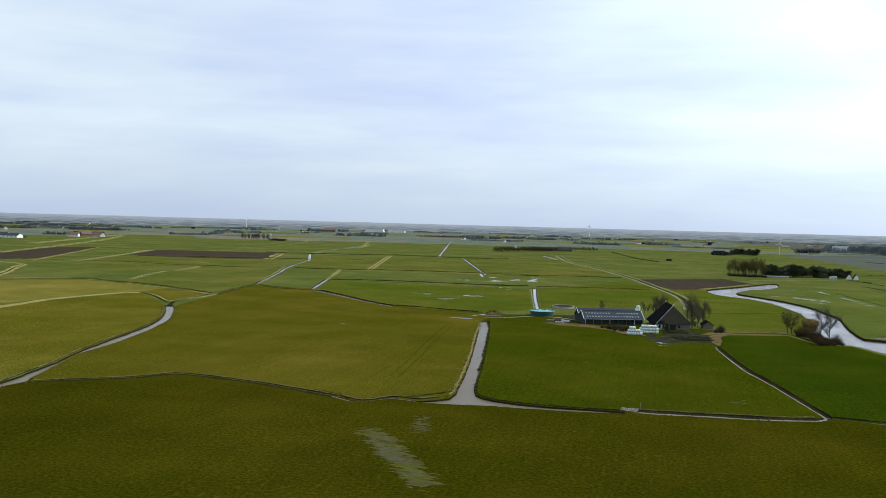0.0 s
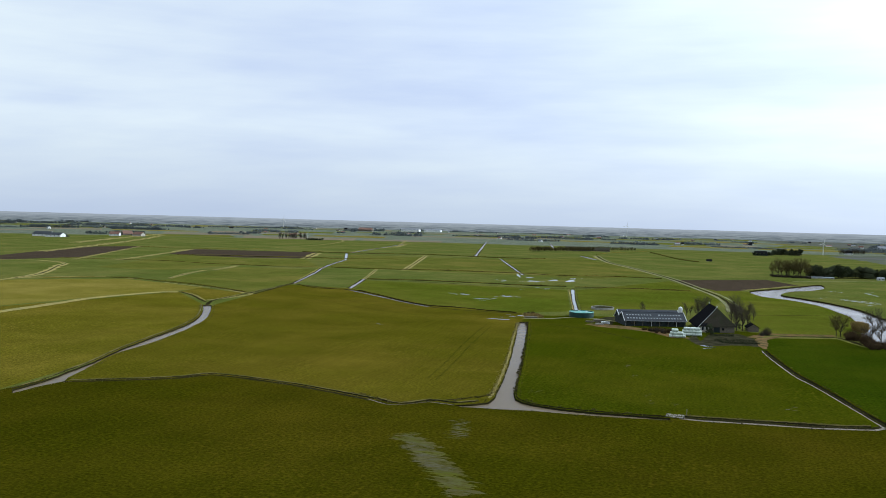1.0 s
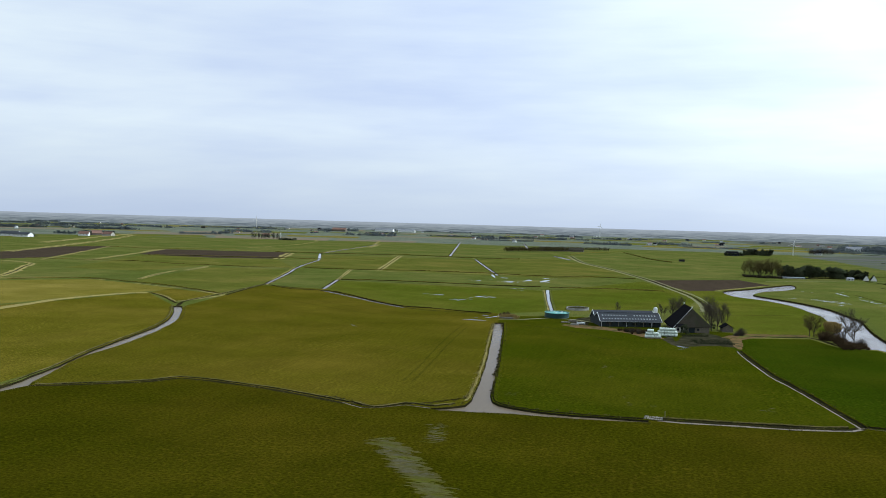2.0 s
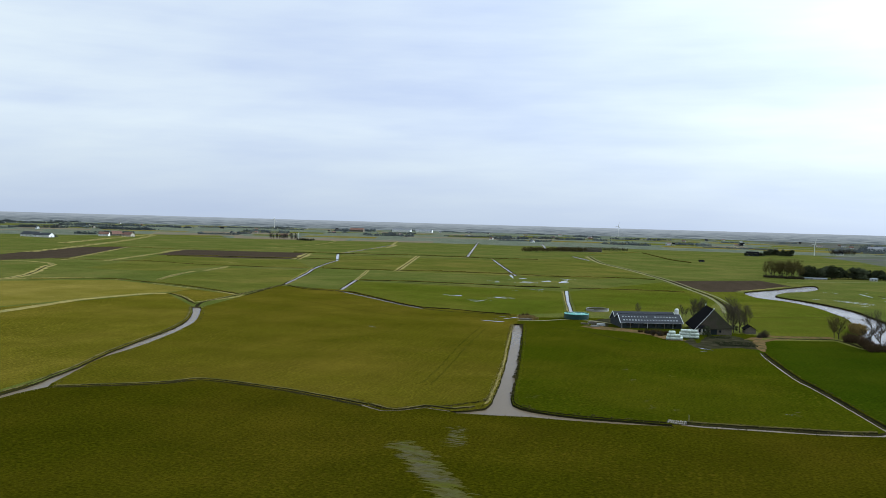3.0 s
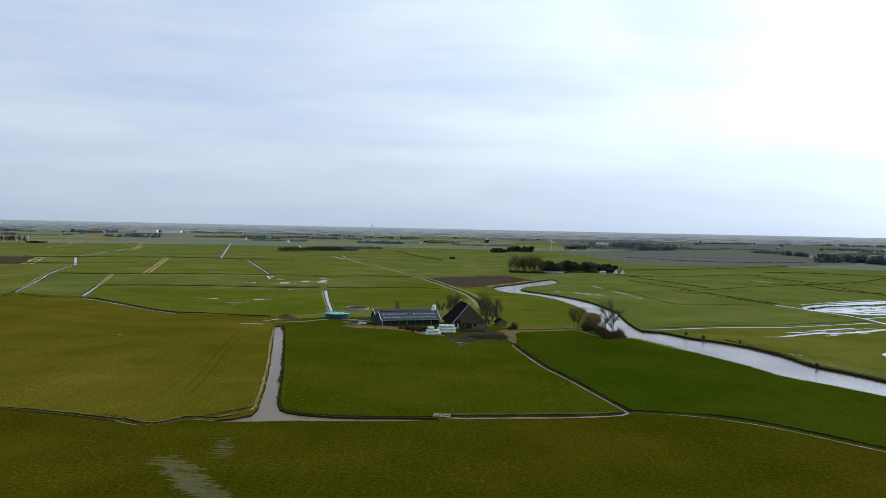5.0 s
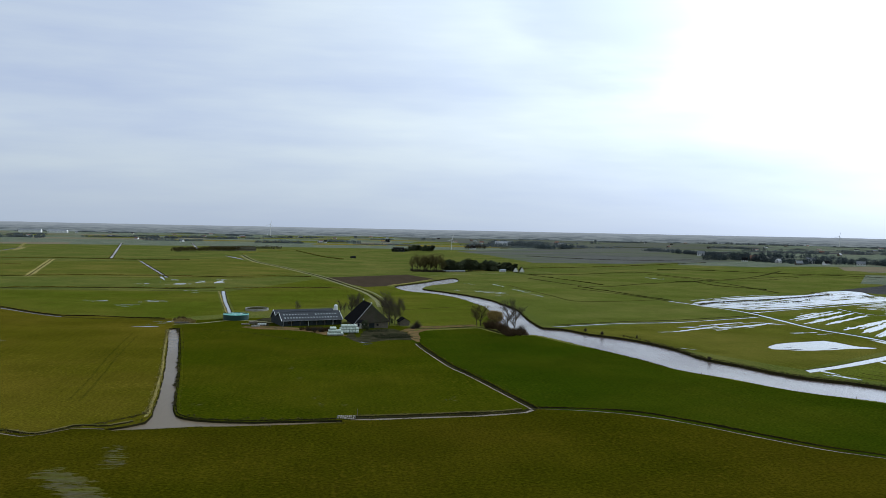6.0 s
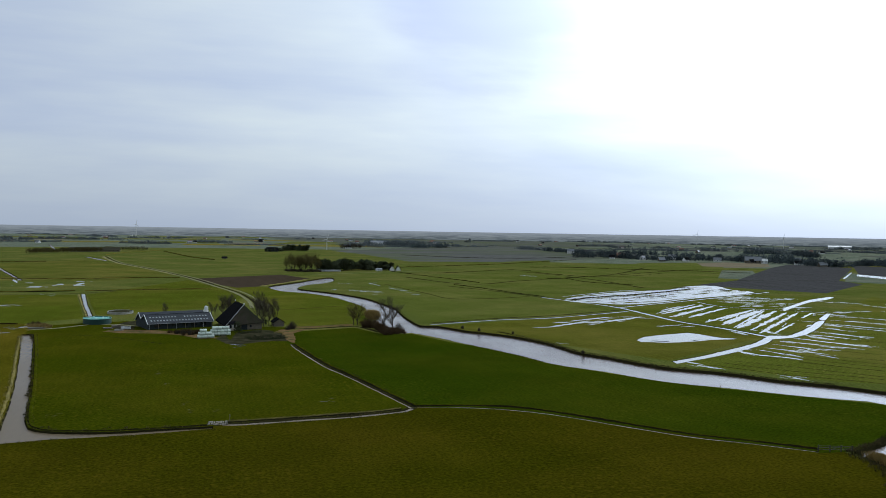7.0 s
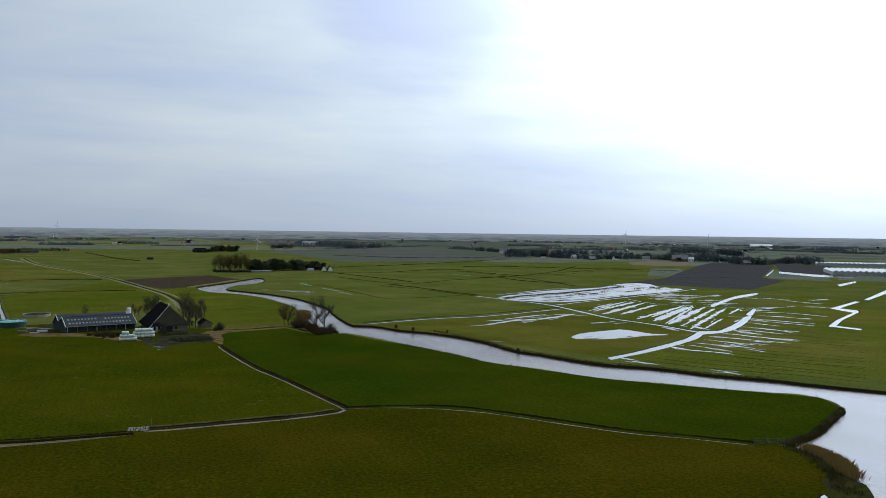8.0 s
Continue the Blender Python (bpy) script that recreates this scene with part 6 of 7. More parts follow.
def limb_mesh(seed, height, spread, levels=5):
    """Trunk and forking limbs of a bare tree, and its fine twigs."""
    rnd = random.Random(seed)
    wood, twig = bmesh.new(), bmesh.new()

    def grow_limb(a, d, length, r, level):
        steps = 3 if level < 2 else 2
        p = a
        for s in range(steps):
            d = (d + Vector((rnd.gauss(0, 0.10), rnd.gauss(0, 0.10), 0.05))).normalized()
            q = p + d * (length / steps)
            ra, rb = r * (1 - 0.5 * s / steps), r * (1 - 0.5 * (s + 1) / steps)
            beam(wood if level < 2 else twig, p, q, ra, rb, 5 if level < 2 else 3)
            p = q
            if level < levels:
                for _ in range((3, 3, 2, 2, 1)[min(level, 4)]):
                    side = Vector((rnd.gauss(0, 1), rnd.gauss(0, 1), rnd.gauss(0.15, 0.35))).normalized()
                    grow_limb(p, (d * 0.75 + side * spread).normalized(), length * rnd.uniform(0.42, 0.62), max(rb * 0.62, 0.022), level + 1)

    grow_limb(Vector((0, 0, -0.1)), Vector((0, 0, 1)), height * 0.62, height * 0.024, 0)
    return wood, twig


def leaf_cloud(bm, rnd, centre, size, count, leaf):
    for _ in range(count):
        while True:
            p = Vector((rnd.uniform(-1, 1), rnd.uniform(-1, 1), rnd.uniform(-1, 1)))
            if 0.3 < p.length < 1:
                break
        q = Vector(centre) + Vector((p.x * size[0], p.y * size[1], p.z * size[2]))
        u = Vector((rnd.gauss(0, 1), rnd.gauss(0, 1), rnd.gauss(0, 1))).normalized()
        w = u.orthogonal().normalized() * leaf * rnd.uniform(0.6, 1.3)
        u = u * leaf * rnd.uniform(0.6, 1.3)
        bm.faces.new([bm.verts.new(c) for c in (q - u, q + w * 0.6, q + u, q - w * 0.6)])


TREE_STOCK = {}


def make_tree(kind, seed):
    rnd = random.Random(seed * 7 + len(kind))
    label, name = {
        "bare": ("bare leafless winter tree with fine brown twigs", "tree"),
        "willow": ("bare olive-brown willow with upright twigs", "willow_tree"),
        "pine": ("dark dense evergreen tree in a grove", "evergreen_tree"),
        "bush": ("small bare brown bush", "bush"),
        "thicket": ("russet bare thicket on the bank", "thicket_bush"),
        "osier": ("olive-brown bare osier bush under the willows", "osier_bush"),
        "hedge": ("dark brown leafless hedge shrub", "hedge_shrub")}[kind]
    t = thing(name, 0, 0, 0, 0, label, "tree" if kind in ("bare", "willow", "pine") else "bush", {"bare": "bare winter trees", "pine": "evergreen grove"}.get(kind, ""))
    if kind in ("bare", "willow"):
        wood, twig = limb_mesh(seed, 10.0, 0.62 if kind == "bare" else 0.6, 4 if kind == "bare" else 5)
        part("trunk", wood, M_BARK, t)
        part("crown", twig, M_TWIG if kind == "bare" else M_WILLOW, t)
    elif kind == "pine":
        bm = bmesh.new()
        beam(bm, (0, 0, -0.1), (0.2, 0, 6.5), 0.35, 0.12, 6)
        for i in range(5):
            a = i * 2.4
            beam(bm, (0, 0, 3 + i * 0.7), (1.8 * math.cos(a), 1.8 * math.sin(a), 4.2 + i * 0.8), 0.12, 0.05, 4)
        part("trunk", bm, M_BARK, t)
        bm = bmesh.new()
        for _ in range(12):
            a, rr = rnd.uniform(0, 6.3), rnd.uniform(0.5, 2.6)
            z = rnd.uniform(1.2, 8.2)
            k = 1.0 - 0.05 * abs(z - 5)
            leaf_cloud(bm, rnd, (rr * math.cos(a), rr * math.sin(a), z), (1.7 * k, 1.7 * k, 1.3 * k), 150, 0.34)
        leaf_cloud(bm, rnd, (0, 0, 8.6), (1.3, 1.3, 1.3), 120, 0.3)
        part("crown", bm, M_NEEDLE, t)
    else:
        bm = bmesh.new()
        for _ in range(240):
            a = rnd.uniform(0, 6.3)
            r0, r1 = rnd.uniform(0, 2.5), rnd.uniform(0.5, 6.0)
            z = rnd.uniform(4.5, 9.8) * (1 - 0.09 * r1)
            p, q = Vector((r0 * math.cos(a), r0 * math.sin(a), -0.1)), Vector((r1 * math.cos(a + 0.2), r1 * math.sin(a + 0.2), z))
            beam(bm, p, q, 0.07, 0.03, 3)
        tagged(part("brushwood", bm, M_BARK if kind != "thicket" else M_RUST, t), kind="stuff")
        bm = bmesh.new()
        for _ in range(10):
            a, rr = rnd.uniform(0, 6.3), rnd.uniform(0, 4.6)
            leaf_cloud(bm, rnd, (rr * math.cos(a), rr * math.sin(a), rnd.uniform(1.0, 7.5 - rr * 0.6)), (2.2, 2.2, 2.0), 60, 0.2)
        tagged(part("twigs", bm, {"bush": M_TWIG, "thicket": M_RUST, "hedge": M_TWIG, "osier": M_WILLOW}[kind], t), kind="stuff")
    return t


def plant(kind, x, y, height):
    variants = 4 if kind in ("bare", "pine") else 2
    v = random.randrange(variants)
    s = height / (8.6 if kind in ("bare", "willow") else 9.8)
    wide = s * (random.uniform(1.1, 1.6) if kind == "pine" else random.uniform(0.7, 0.95) if kind == "bare" else random.uniform(0.9, 1.2))
    first = (kind, v) not in TREE_STOCK
    if first:
        TREE_STOCK[(kind, v)] = make_tree(kind, 11 + v * 5)
    t = TREE_STOCK[(kind, v)]
    m = pose(x, y, 0, 0, 0, random.uniform(0, 360))
    ob = t if first else copy_thing(t, m)
    ob.matrix_basis = m @ Matrix.Diagonal((wide, wide, s, 1))
    return ob


def far_wood(x0, y0, x1, y1, h):
    """A far belt of trees and scrub: many leafy clumps of uneven height."""
    rnd = random.Random(int(x0 * 13 + y1 * 7))
    bm = bmesh.new()
    d = Vector((x1 - x0, y1 - y0, 0))
    n = max(5, int(d.length / (h * 0.20)))
    for i in range(n):
        u = rnd.random()
        lump = 0.75 + 0.75 * noise.noise((u * d.length / (h * 3.5), x0, y0))
        if lump < 0.42:
            continue
        hh = h * rnd.uniform(0.38, 1.2) * min(1.25, lump + 0.25)
        wide = rnd.uniform(0.3, 0.55)
        c = Vector((x0, y0, 0)) + d * u + Vector((rnd.gauss(0, 0.7), rnd.gauss(0, 1.0), 0)) * h
        beam(bm, c + Vector((0, 0, -0.2)), c + Vector((0, 0, hh * 0.6)), hh * 0.03, hh * 0.015, 3)
        leaf_cloud(bm, rnd, c + Vector((0, 0, hh * 0.58)), (hh * wide, hh * wide, hh * 0.40), 44, hh * 0.11)
        leaf_cloud(bm, rnd, c + Vector((0, 0, hh * 0.22)), (hh * 0.55, hh * 0.45, hh * 0.24), 20, hh * 0.12)
    me = bpy.data.meshes.new("tree_belt")
    bm.to_mesh(me)
    bm.free()
    # belts beyond 2300 m take the paler tone with the painted haze
    me.materials.append(M_WOOD if math.hypot(x0, y0) < 2300 else M_HAZED_WOOD)
    tagged(new("tree_belt", me), "far grey-green belt of trees across the fields", "trees", "far tree belts", "stuff")


for kind, x0, y0, x1, y1, h in TREE_ROWS:
    if kind == "wood":
        far_wood(x0, y0, x1, y1, h * 0.74)
    else:
        length = math.hypot(x1 - x0, y1 - y0)
        n = max(2, int(length / (h * (0.22 if kind == "pine" else 0.24))))
        for i in range(n):
            u = (i + random.uniform(-0.3, 0.3)) / max(1, n - 1)
            plant(kind, x0 + (x1 - x0) * u, y0 + (y1 - y0) * u + random.uniform(-7, 7), h * random.uniform(0.7, 1.08))
for kind, x, y, h in SINGLE_TREES:
    plant(kind, x, y, h * 0.78 if kind == "thicket" else h)
    if kind == "thicket" and x > 60:
        for _ in range(3):
            plant(kind, x + random.uniform(-2.5, 2.5), y + random.uniform(-7, 7), h * random.uniform(0.5, 0.9))


def low_hedge(x0, y0, x1, y1, h, label):
    rnd = random.Random(int(x0 * 31 + y0))
    hedge = thing("hedge", x0, y0, 0, 0, label, "hedge", "hedges in the yard")
    d = Vector((x1 - x0, y1 - y0, 0))
    n = max(3, int(d.length / 0.9))
    stems, leaves = bmesh.new(), bmesh.new()
    for i in range(n):
        c = d * (i / (n - 1)) + Vector((rnd.gauss(0, 0.2), rnd.gauss(0, 0.5), 0))
        hh = h * rnd.uniform(0.6, 1.15)
        beam(stems, c + Vector((0, 0, -0.1)), c + Vector((0, 0, hh * 0.8)), 0.06, 0.03, 4)
        leaf_cloud(leaves, rnd, c + Vector((0, 0, hh * 0.5)), (0.95, 1.3, hh * 0.5), 80, 0.14)
    tagged(part("brushwood", stems, M_BARK, hedge), kind="stuff")
    tagged(part("leaves", leaves, M_HEDGE, hedge), kind="stuff")


low_hedge(6.0, 366.0, 21.0, 369.5, 1.5, "low dark clipped hedge along the farmyard")
low_hedge(8.0, 362.0, 22.0, 365.0, 0.7, "low rough strip of dark growth by the yard")
low_hedge(3.0, 383.0, 13.0, 386.5, 1.1, "dark shrubs before the farmhouse wall")
for i in range(20):
    u = random.random()
    plant("thicket", 58.5 + 14 * u + random.gauss(0, 0.8), 408 - 33 * u + random.gauss(0, 2.5), random.uniform(1.6, 3.8))
for i in range(14):
    plant("thicket", -24 + 0.9 * i + random.uniform(-0.6, 0.6), 390.5 - 0.35 * i + random.uniform(-2, 2), random.uniform(1.4, 2.8))
# scattered hedges and copses on the far plain
for _ in range(130):
    a, r = radians(random.uniform(-48, 58)), random.uniform(2300, 4700)
    c = (r * math.sin(a), r * math.cos(a))
    half, tilt = random.uniform(15, 110), random.uniform(-0.3, 0.3) - a
    far_wood(c[0] - half * math.cos(tilt), c[1] - half * math.sin(tilt), c[0] + half * math.cos(tilt), c[1] + half * math.sin(tilt), random.uniform(4, 9))

# ---- far farms, village, turbine, glasshouses ----
FARM = "farms across the fields"
house("white_house", 188.0, 945, 84, 9, 5.2, 1.4, 5.4, M_WHITE, M_TILE, "white gabled house beside the dark grove", 2, "house", FARM)
house("white_house", 194.6, 943.0, 84, 9, 5.2, 1.4, 5.6, M_WHITE, M_TILE, "white gabled house beside the dark grove", 2, "house", FARM)
house("long_shed", 115, 921, 4, 24, 5, 1.0, 1.7, M_PLASTER, M_GREY_ROOF, "long low pale shed before the grove", 6, "shed", FARM)
house("shed", 172, 937, 5, 6, 5, 1.8, 2.8, M_WHITE, M_GREY_ROOF, "small white shed by the lane", 2, "shed", FARM)
house("farm_hall", -1143, 1300, 10, 30, 18, 4, 8, M_WHITE, M_ROOF_DARK, "grey-roofed farm hall with a white front", 4, "barn", FARM)
house("farm_hall", -1186, 1318, 8, 34, 20, 4, 9, M_WHITE, M_ROOF_DARK, "grey-roofed farm hall with a white front", 4, "barn", FARM)
house("farmhouse", -1164, 1494, 20, 20, 11, 4, 9, M_WHITE, M_RED, "red-roofed white farmhouse far off", 3, "house", FARM, True)
house("farmhouse", -1189, 1565, 60, 22, 12, 4, 10, M_BRICK, M_RED, "red-roofed brick farmhouse far off", 3, "house", FARM, True)
house("farmhouse", -1131, 1528, -10, 24, 12, 4, 9, M_PLASTER, M_RED, "red-roofed pale farmhouse far off", 3, "house", FARM, True)
house("farm_hall", -218, 1600, 4, 48, 16, 3, 7.5, M_BRICK, M_THATCH, "long brown-roofed barn among bare trees", 6, "barn", FARM)
house("farm_hall", -178, 1612, 3, 34, 14, 3, 7, M_BRICK, M_THATCH, "long brown-roofed barn among bare trees", 5, "barn", FARM)
house("farm_hall", 506, 2640, -6, 52, 24, 7, 13, M_WHITE, M_GREY_ROOF, "far white hall before a wood", 4, "barn", FARM)
house("farm_hall", -1374, 3400, 4, 60, 30, 8, 16, M_BRICK, M_RED, "far red-roofed farm among trees", 4, "barn", FARM)
house("farm_hall", -1330, 3862, 3, 90, 30, 9, 15, M_WHITE, M_GREY_ROOF, "far long white hall", 6, "barn", FARM)
house("farm_hall", -1230, 3900, 6, 80, 30, 9, 14, M_WHITE, M_GREY_ROOF, "far long white hall", 6, "barn", FARM)
house("village_house", 868, 1246, -30, 26, 12, 5, 11, M_BRICK, M_GREY_ROOF, "brick house with a grey roof at the village edge", 4, "house", FARM, True)
house("village_house", 884, 1238, -30, 10, 8, 5, 8, M_WHITE, M_WHITE, "white annex at the village edge", 2, "house", FARM)
house("village_house", 799, 1386, -30, 14, 9, 5, 10, M_WHITE, M_GREY_ROOF, "white house between village trees", 3, "house", FARM, True)
house("village_house", 905, 1330, 50, 14, 9, 5, 10, M_PLASTER, M_RED, "red-roofed house between village trees", 3, "house", FARM, True)
house("village_house", 955, 1250, -20, 15, 9, 5, 10, M_WHITE, M_GREY_ROOF, "white house between village trees", 3, "house", FARM, True)
house("village_house", 745, 1480, -20, 15, 9, 5, 10, M_BRICK, M_RED, "red-roofed house between village trees", 3, "house", FARM, True)
house("village_house", 780, 1790, -20, 15, 9, 5, 10, M_WHITE, M_GREY_ROOF, "white house between village trees", 3, "house", FARM, True)
for i, (x, y) in enumerate([(684, 1400), (708, 1263), (768, 1284), (828, 1281), (839, 1197), (724, 1356), (885, 1140), (873, 1070)]):
    pale = i % 3 != 1
    house("village_house", x + 25, y + 45, -30 + 25 * (i % 3), 10 + i % 4, 7, 3, 6.8, M_WHITE if pale else M_BRICK, M_GREY_ROOF if i % 2 else M_TILE, "white house before the village trees" if pale else "brick house before the village trees", 3, "house", FARM, True)
house("farm_hall", 2531, 2992, -40, 90, 34, 8, 13, M_WHITE, M_WHITE, "far white hall on the plain", 5, "barn", FARM)
house("field_hut", 13, 1294, 12, 7, 5, 1.2, 3.0, M_BOARD, M_TILE, "small dark field hut", 2, "shed", FARM)
house("farmhouse", 110, 1708, 12, 22, 12, 3, 8.5, M_BOARD, M_TILE, "dark roofed farm beside evergreens", 3, "house", FARM)
house("farmhouse", 310, 2023, 0, 14, 9, 4, 8, M_WHITE, M_TILE, "white walled farm with a dark roof", 3, "house", FARM)

for _ in range(100):
    a, r = radians(random.uniform(-44, 54)), random.uniform(2300, 4650)
    house("far_house", r * math.sin(a), r * math.cos(a), random.uniform(-40, 40), random.uniform(8, 20), 8, 3, random.uniform(4.5, 7.5), random.choice((M_WHITE, M_PLASTER, M_BRICK)), random.choice((M_GREY_ROOF, M_RED, M_TILE)), "small far house or barn on the plain", 2, "house", FARM)


def turbine(x, y, tower, blade, turn, label):
    t = thing("wind_turbine", x, y, 0, turn, label, "wind turbine", "wind turbines")
    bm = bmesh.new()
    beam(bm, (0, 0, -0.1), (0, 0, tower), tower * 0.026, tower * 0.016, 12)
    part("tower", bm, M_WHITE, t)
    part("nacelle", boxes((-blade * 0.06, -blade * 0.16, tower, blade * 0.06, blade * 0.2, tower + blade * 0.12), bevel=blade * 0.02), M_WHITE, t)
    bm = bmesh.new()
    beam(bm, (0, -blade * 0.16, tower + blade * 0.06), (0, -blade * 0.24, tower + blade * 0.06), blade * 0.06, blade * 0.02, 8)
    part("hub", bm, M_WHITE, t)
    for k in range(3):
        a = k * math.tau / 3 + 0.25
        bm = bmesh.new()
        c = Vector((0, -blade * 0.2, tower + blade * 0.06))
        d = Vector((math.sin(a), 0, math.cos(a)))
        beam(bm, c, c + d * blade, blade * 0.05, blade * 0.015, 5)
        part("blade", bm, M_WHITE, t)


turbine(245, 1915, 23, 11, 10, "small white three-bladed wind turbine in a field")
turbine(-1985, 3820, 42, 20, 0, "far white wind turbine on the plain")
turbine(-350, 4350, 55, 22, 0, "far white wind turbine on the plain")
turbine(2078, 2759, 40, 18, -30, "far white wind turbine on the plain")
turbine(2300, 3700, 50, 22, -30, "far white wind turbine on the plain")
turbine(-844, 1741, 12, 5, -20, "small white wind pump beside a farm")


def glasshouse(x, y, turn, spans, span, length, eave):
    g = thing("glasshouse", x, y, 0, turn, "long white-roofed glasshouse of many spans", "glasshouse", "glasshouses")
    for i in range(spans):
        x0 = i * span
        bm = bmesh.new()
        pro = [(x0, eave), (x0 + span / 2, eave + 1.8), (x0 + span, eave)]
        slab(bm, [(pro[0][0], 0, pro[0][1]), (pro[1][0], 0, pro[1][1]), (pro[1][0], length, pro[1][1]), (pro[0][0], length, pro[0][1])], 0.1)
        slab(bm, [(pro[1][0], 0, pro[1][1]), (pro[2][0], 0, pro[2][1]), (pro[2][0], length, pro[2][1]), (pro[1][0], length, pro[1][1])], 0.1)
        part("roof_span", bm, M_WHITE, g)
        bm = bmesh.new()
        vs = [bm.verts.new(v) for v in ((x0, 0.05, 0), (x0 + span, 0.05, 0), (x0 + span, 0.05, eave), (x0 + span / 2, 0.05, eave + 1.7), (x0, 0.05, eave))]
        bm.faces.new(vs)
        bmesh.ops.solidify(bm, geom=bm.faces[:], thickness=0.1)
        part("gable", bm, M_TRIM, g)
    part("wall", boxes((0, 0.2, 0, 0.15, length, eave), (spans * span - 0.15, 0.2, 0, spans * span, length, eave)), M_TRIM, g)


glasshouse(762, 800, -38, 24, 6.4, 100, 4.2)
glasshouse(1010, 1085, -38, 18, 6.4, 40, 3.5)

# ---- small works along the ditches ----


def culvert():
    c = thing("plank_bridge", -6.2, 215.8, 0, -4, "small worn plank bridge over the ditch, broken and overgrown", "bridge")
    rnd = random.Random(5)
    for i in range(8):
        x, cut = -2.0 + i * 0.5, rnd.uniform(-0.5, 0.6)
        for y0, y1 in ((-2.1 + rnd.uniform(0, 0.7), cut - rnd.uniform(0.15, 0.5)), (cut + rnd.uniform(0.1, 0.4), 2.2 - rnd.uniform(0, 0.6))):
            z = rnd.uniform(0.02, 0.12)
            part("plank", boxes((x, y0, z, x + rnd.uniform(0.3, 0.46), y1, z + 0.11)), M_POST, c)
    for x in (-2.1, 2.1):
        part("kerb", boxes((x - 0.1, -1.6, -0.3, x + 0.1, 1.8, 0.2)), M_OLDWOOD, c)
    part("pole", boxes((2.5, 0.8, -0.1, 2.64, 0.94, 1.9)), M_POST, c)


def field_gate():
    g = thing("field_gate", 113.9, 165.9, 0, math.degrees(math.atan2(-2.0, 6.6)), "grey wooden field gate and fence at the ditch end", "gate")
    for i, x in enumerate((0, 2.4, 4.7, 7.0)):
        part("post", boxes((x - 0.09, -0.09, -0.2, x + 0.09, 0.09, 1.35)), M_OLDWOOD, g)
    for z in (0.35, 0.75, 1.1):
        part("rail", boxes((0.1, -0.04, z, 6.9, 0.04, z + 0.1)), M_OLDWOOD, g)
    bm = bmesh.new()
    beam(bm, (2.5, -0.07, 0.35), (4.6, -0.07, 1.15), 0.05, 0.05, 4)
    part("brace", bm, M_OLDWOOD, g)


def dam():
    d = thing("culvert_wall", -79.5, 413.0, 0, 6, "brown brick culvert wall under the farm road", "culvert")
    part("wall", boxes((-3.2, -0.3, -0.6, 3.2, 0.3, 0.5)), M_BRICK, d)
    part("coping", boxes((-3.4, -0.4, 0.5, 3.4, 0.4, 0.62)), M_CONCRETE, d)


def bank_posts():
    first = None
    line = smooth_line(WATERS["river"][14:26], 9.0)
    for i, q in enumerate(line):
        if i % 4:
            continue
        m = pose(q.x + random.uniform(-0.6, 0.6), q.y + 1.0, RIVER_LEVEL, random.uniform(-6, 6), random.uniform(-6, 6), 0)
        if first is None:
            first = thing("bank_post", 0, 0, 0, 0, "weathered wooden post at the river's edge", "post", "posts along the river bank")
            bm = bmesh.new()
            beam(bm, (0, 0, -0.3), (0, 0, 1.2), 0.12, 0.10, 6)
            part("shaft", bm, M_POST, first)
            first.matrix_basis = m
        else:
            copy_thing(first, m)


def blades(name, label, spots, material, lo, hi, width):
    """Many thin upright blades, each a bent triangle strip."""
    verts, faces = [], []
    for x, y, z, k in spots:
        for _ in range(k):
            h, a = random.uniform(lo, hi), random.uniform(0, math.tau)
            px, py = x + random.gauss(0, 0.25), y + random.gauss(0, 0.25)
            dx, dy = math.cos(a) * width, math.sin(a) * width
            lx, ly = random.gauss(0, 0.22) * h, random.gauss(0, 0.22) * h
            i = len(verts)
            verts += [(px - dx, py - dy, z - 0.05), (px + dx, py + dy, z - 0.05), (px + lx * 0.4 + dx * 0.7, py + ly * 0.4 + dy * 0.7, z + h * 0.6), (px + lx, py + ly, z + h)]
            faces += [(i, i + 1, i + 2), (i, i + 2, i + 3)]
    me = bpy.data.meshes.new(name)
    me.from_pydata(verts, [], faces)
    me.materials.append(material)
    tagged(new(name, me), label, "grass", kind="stuff")


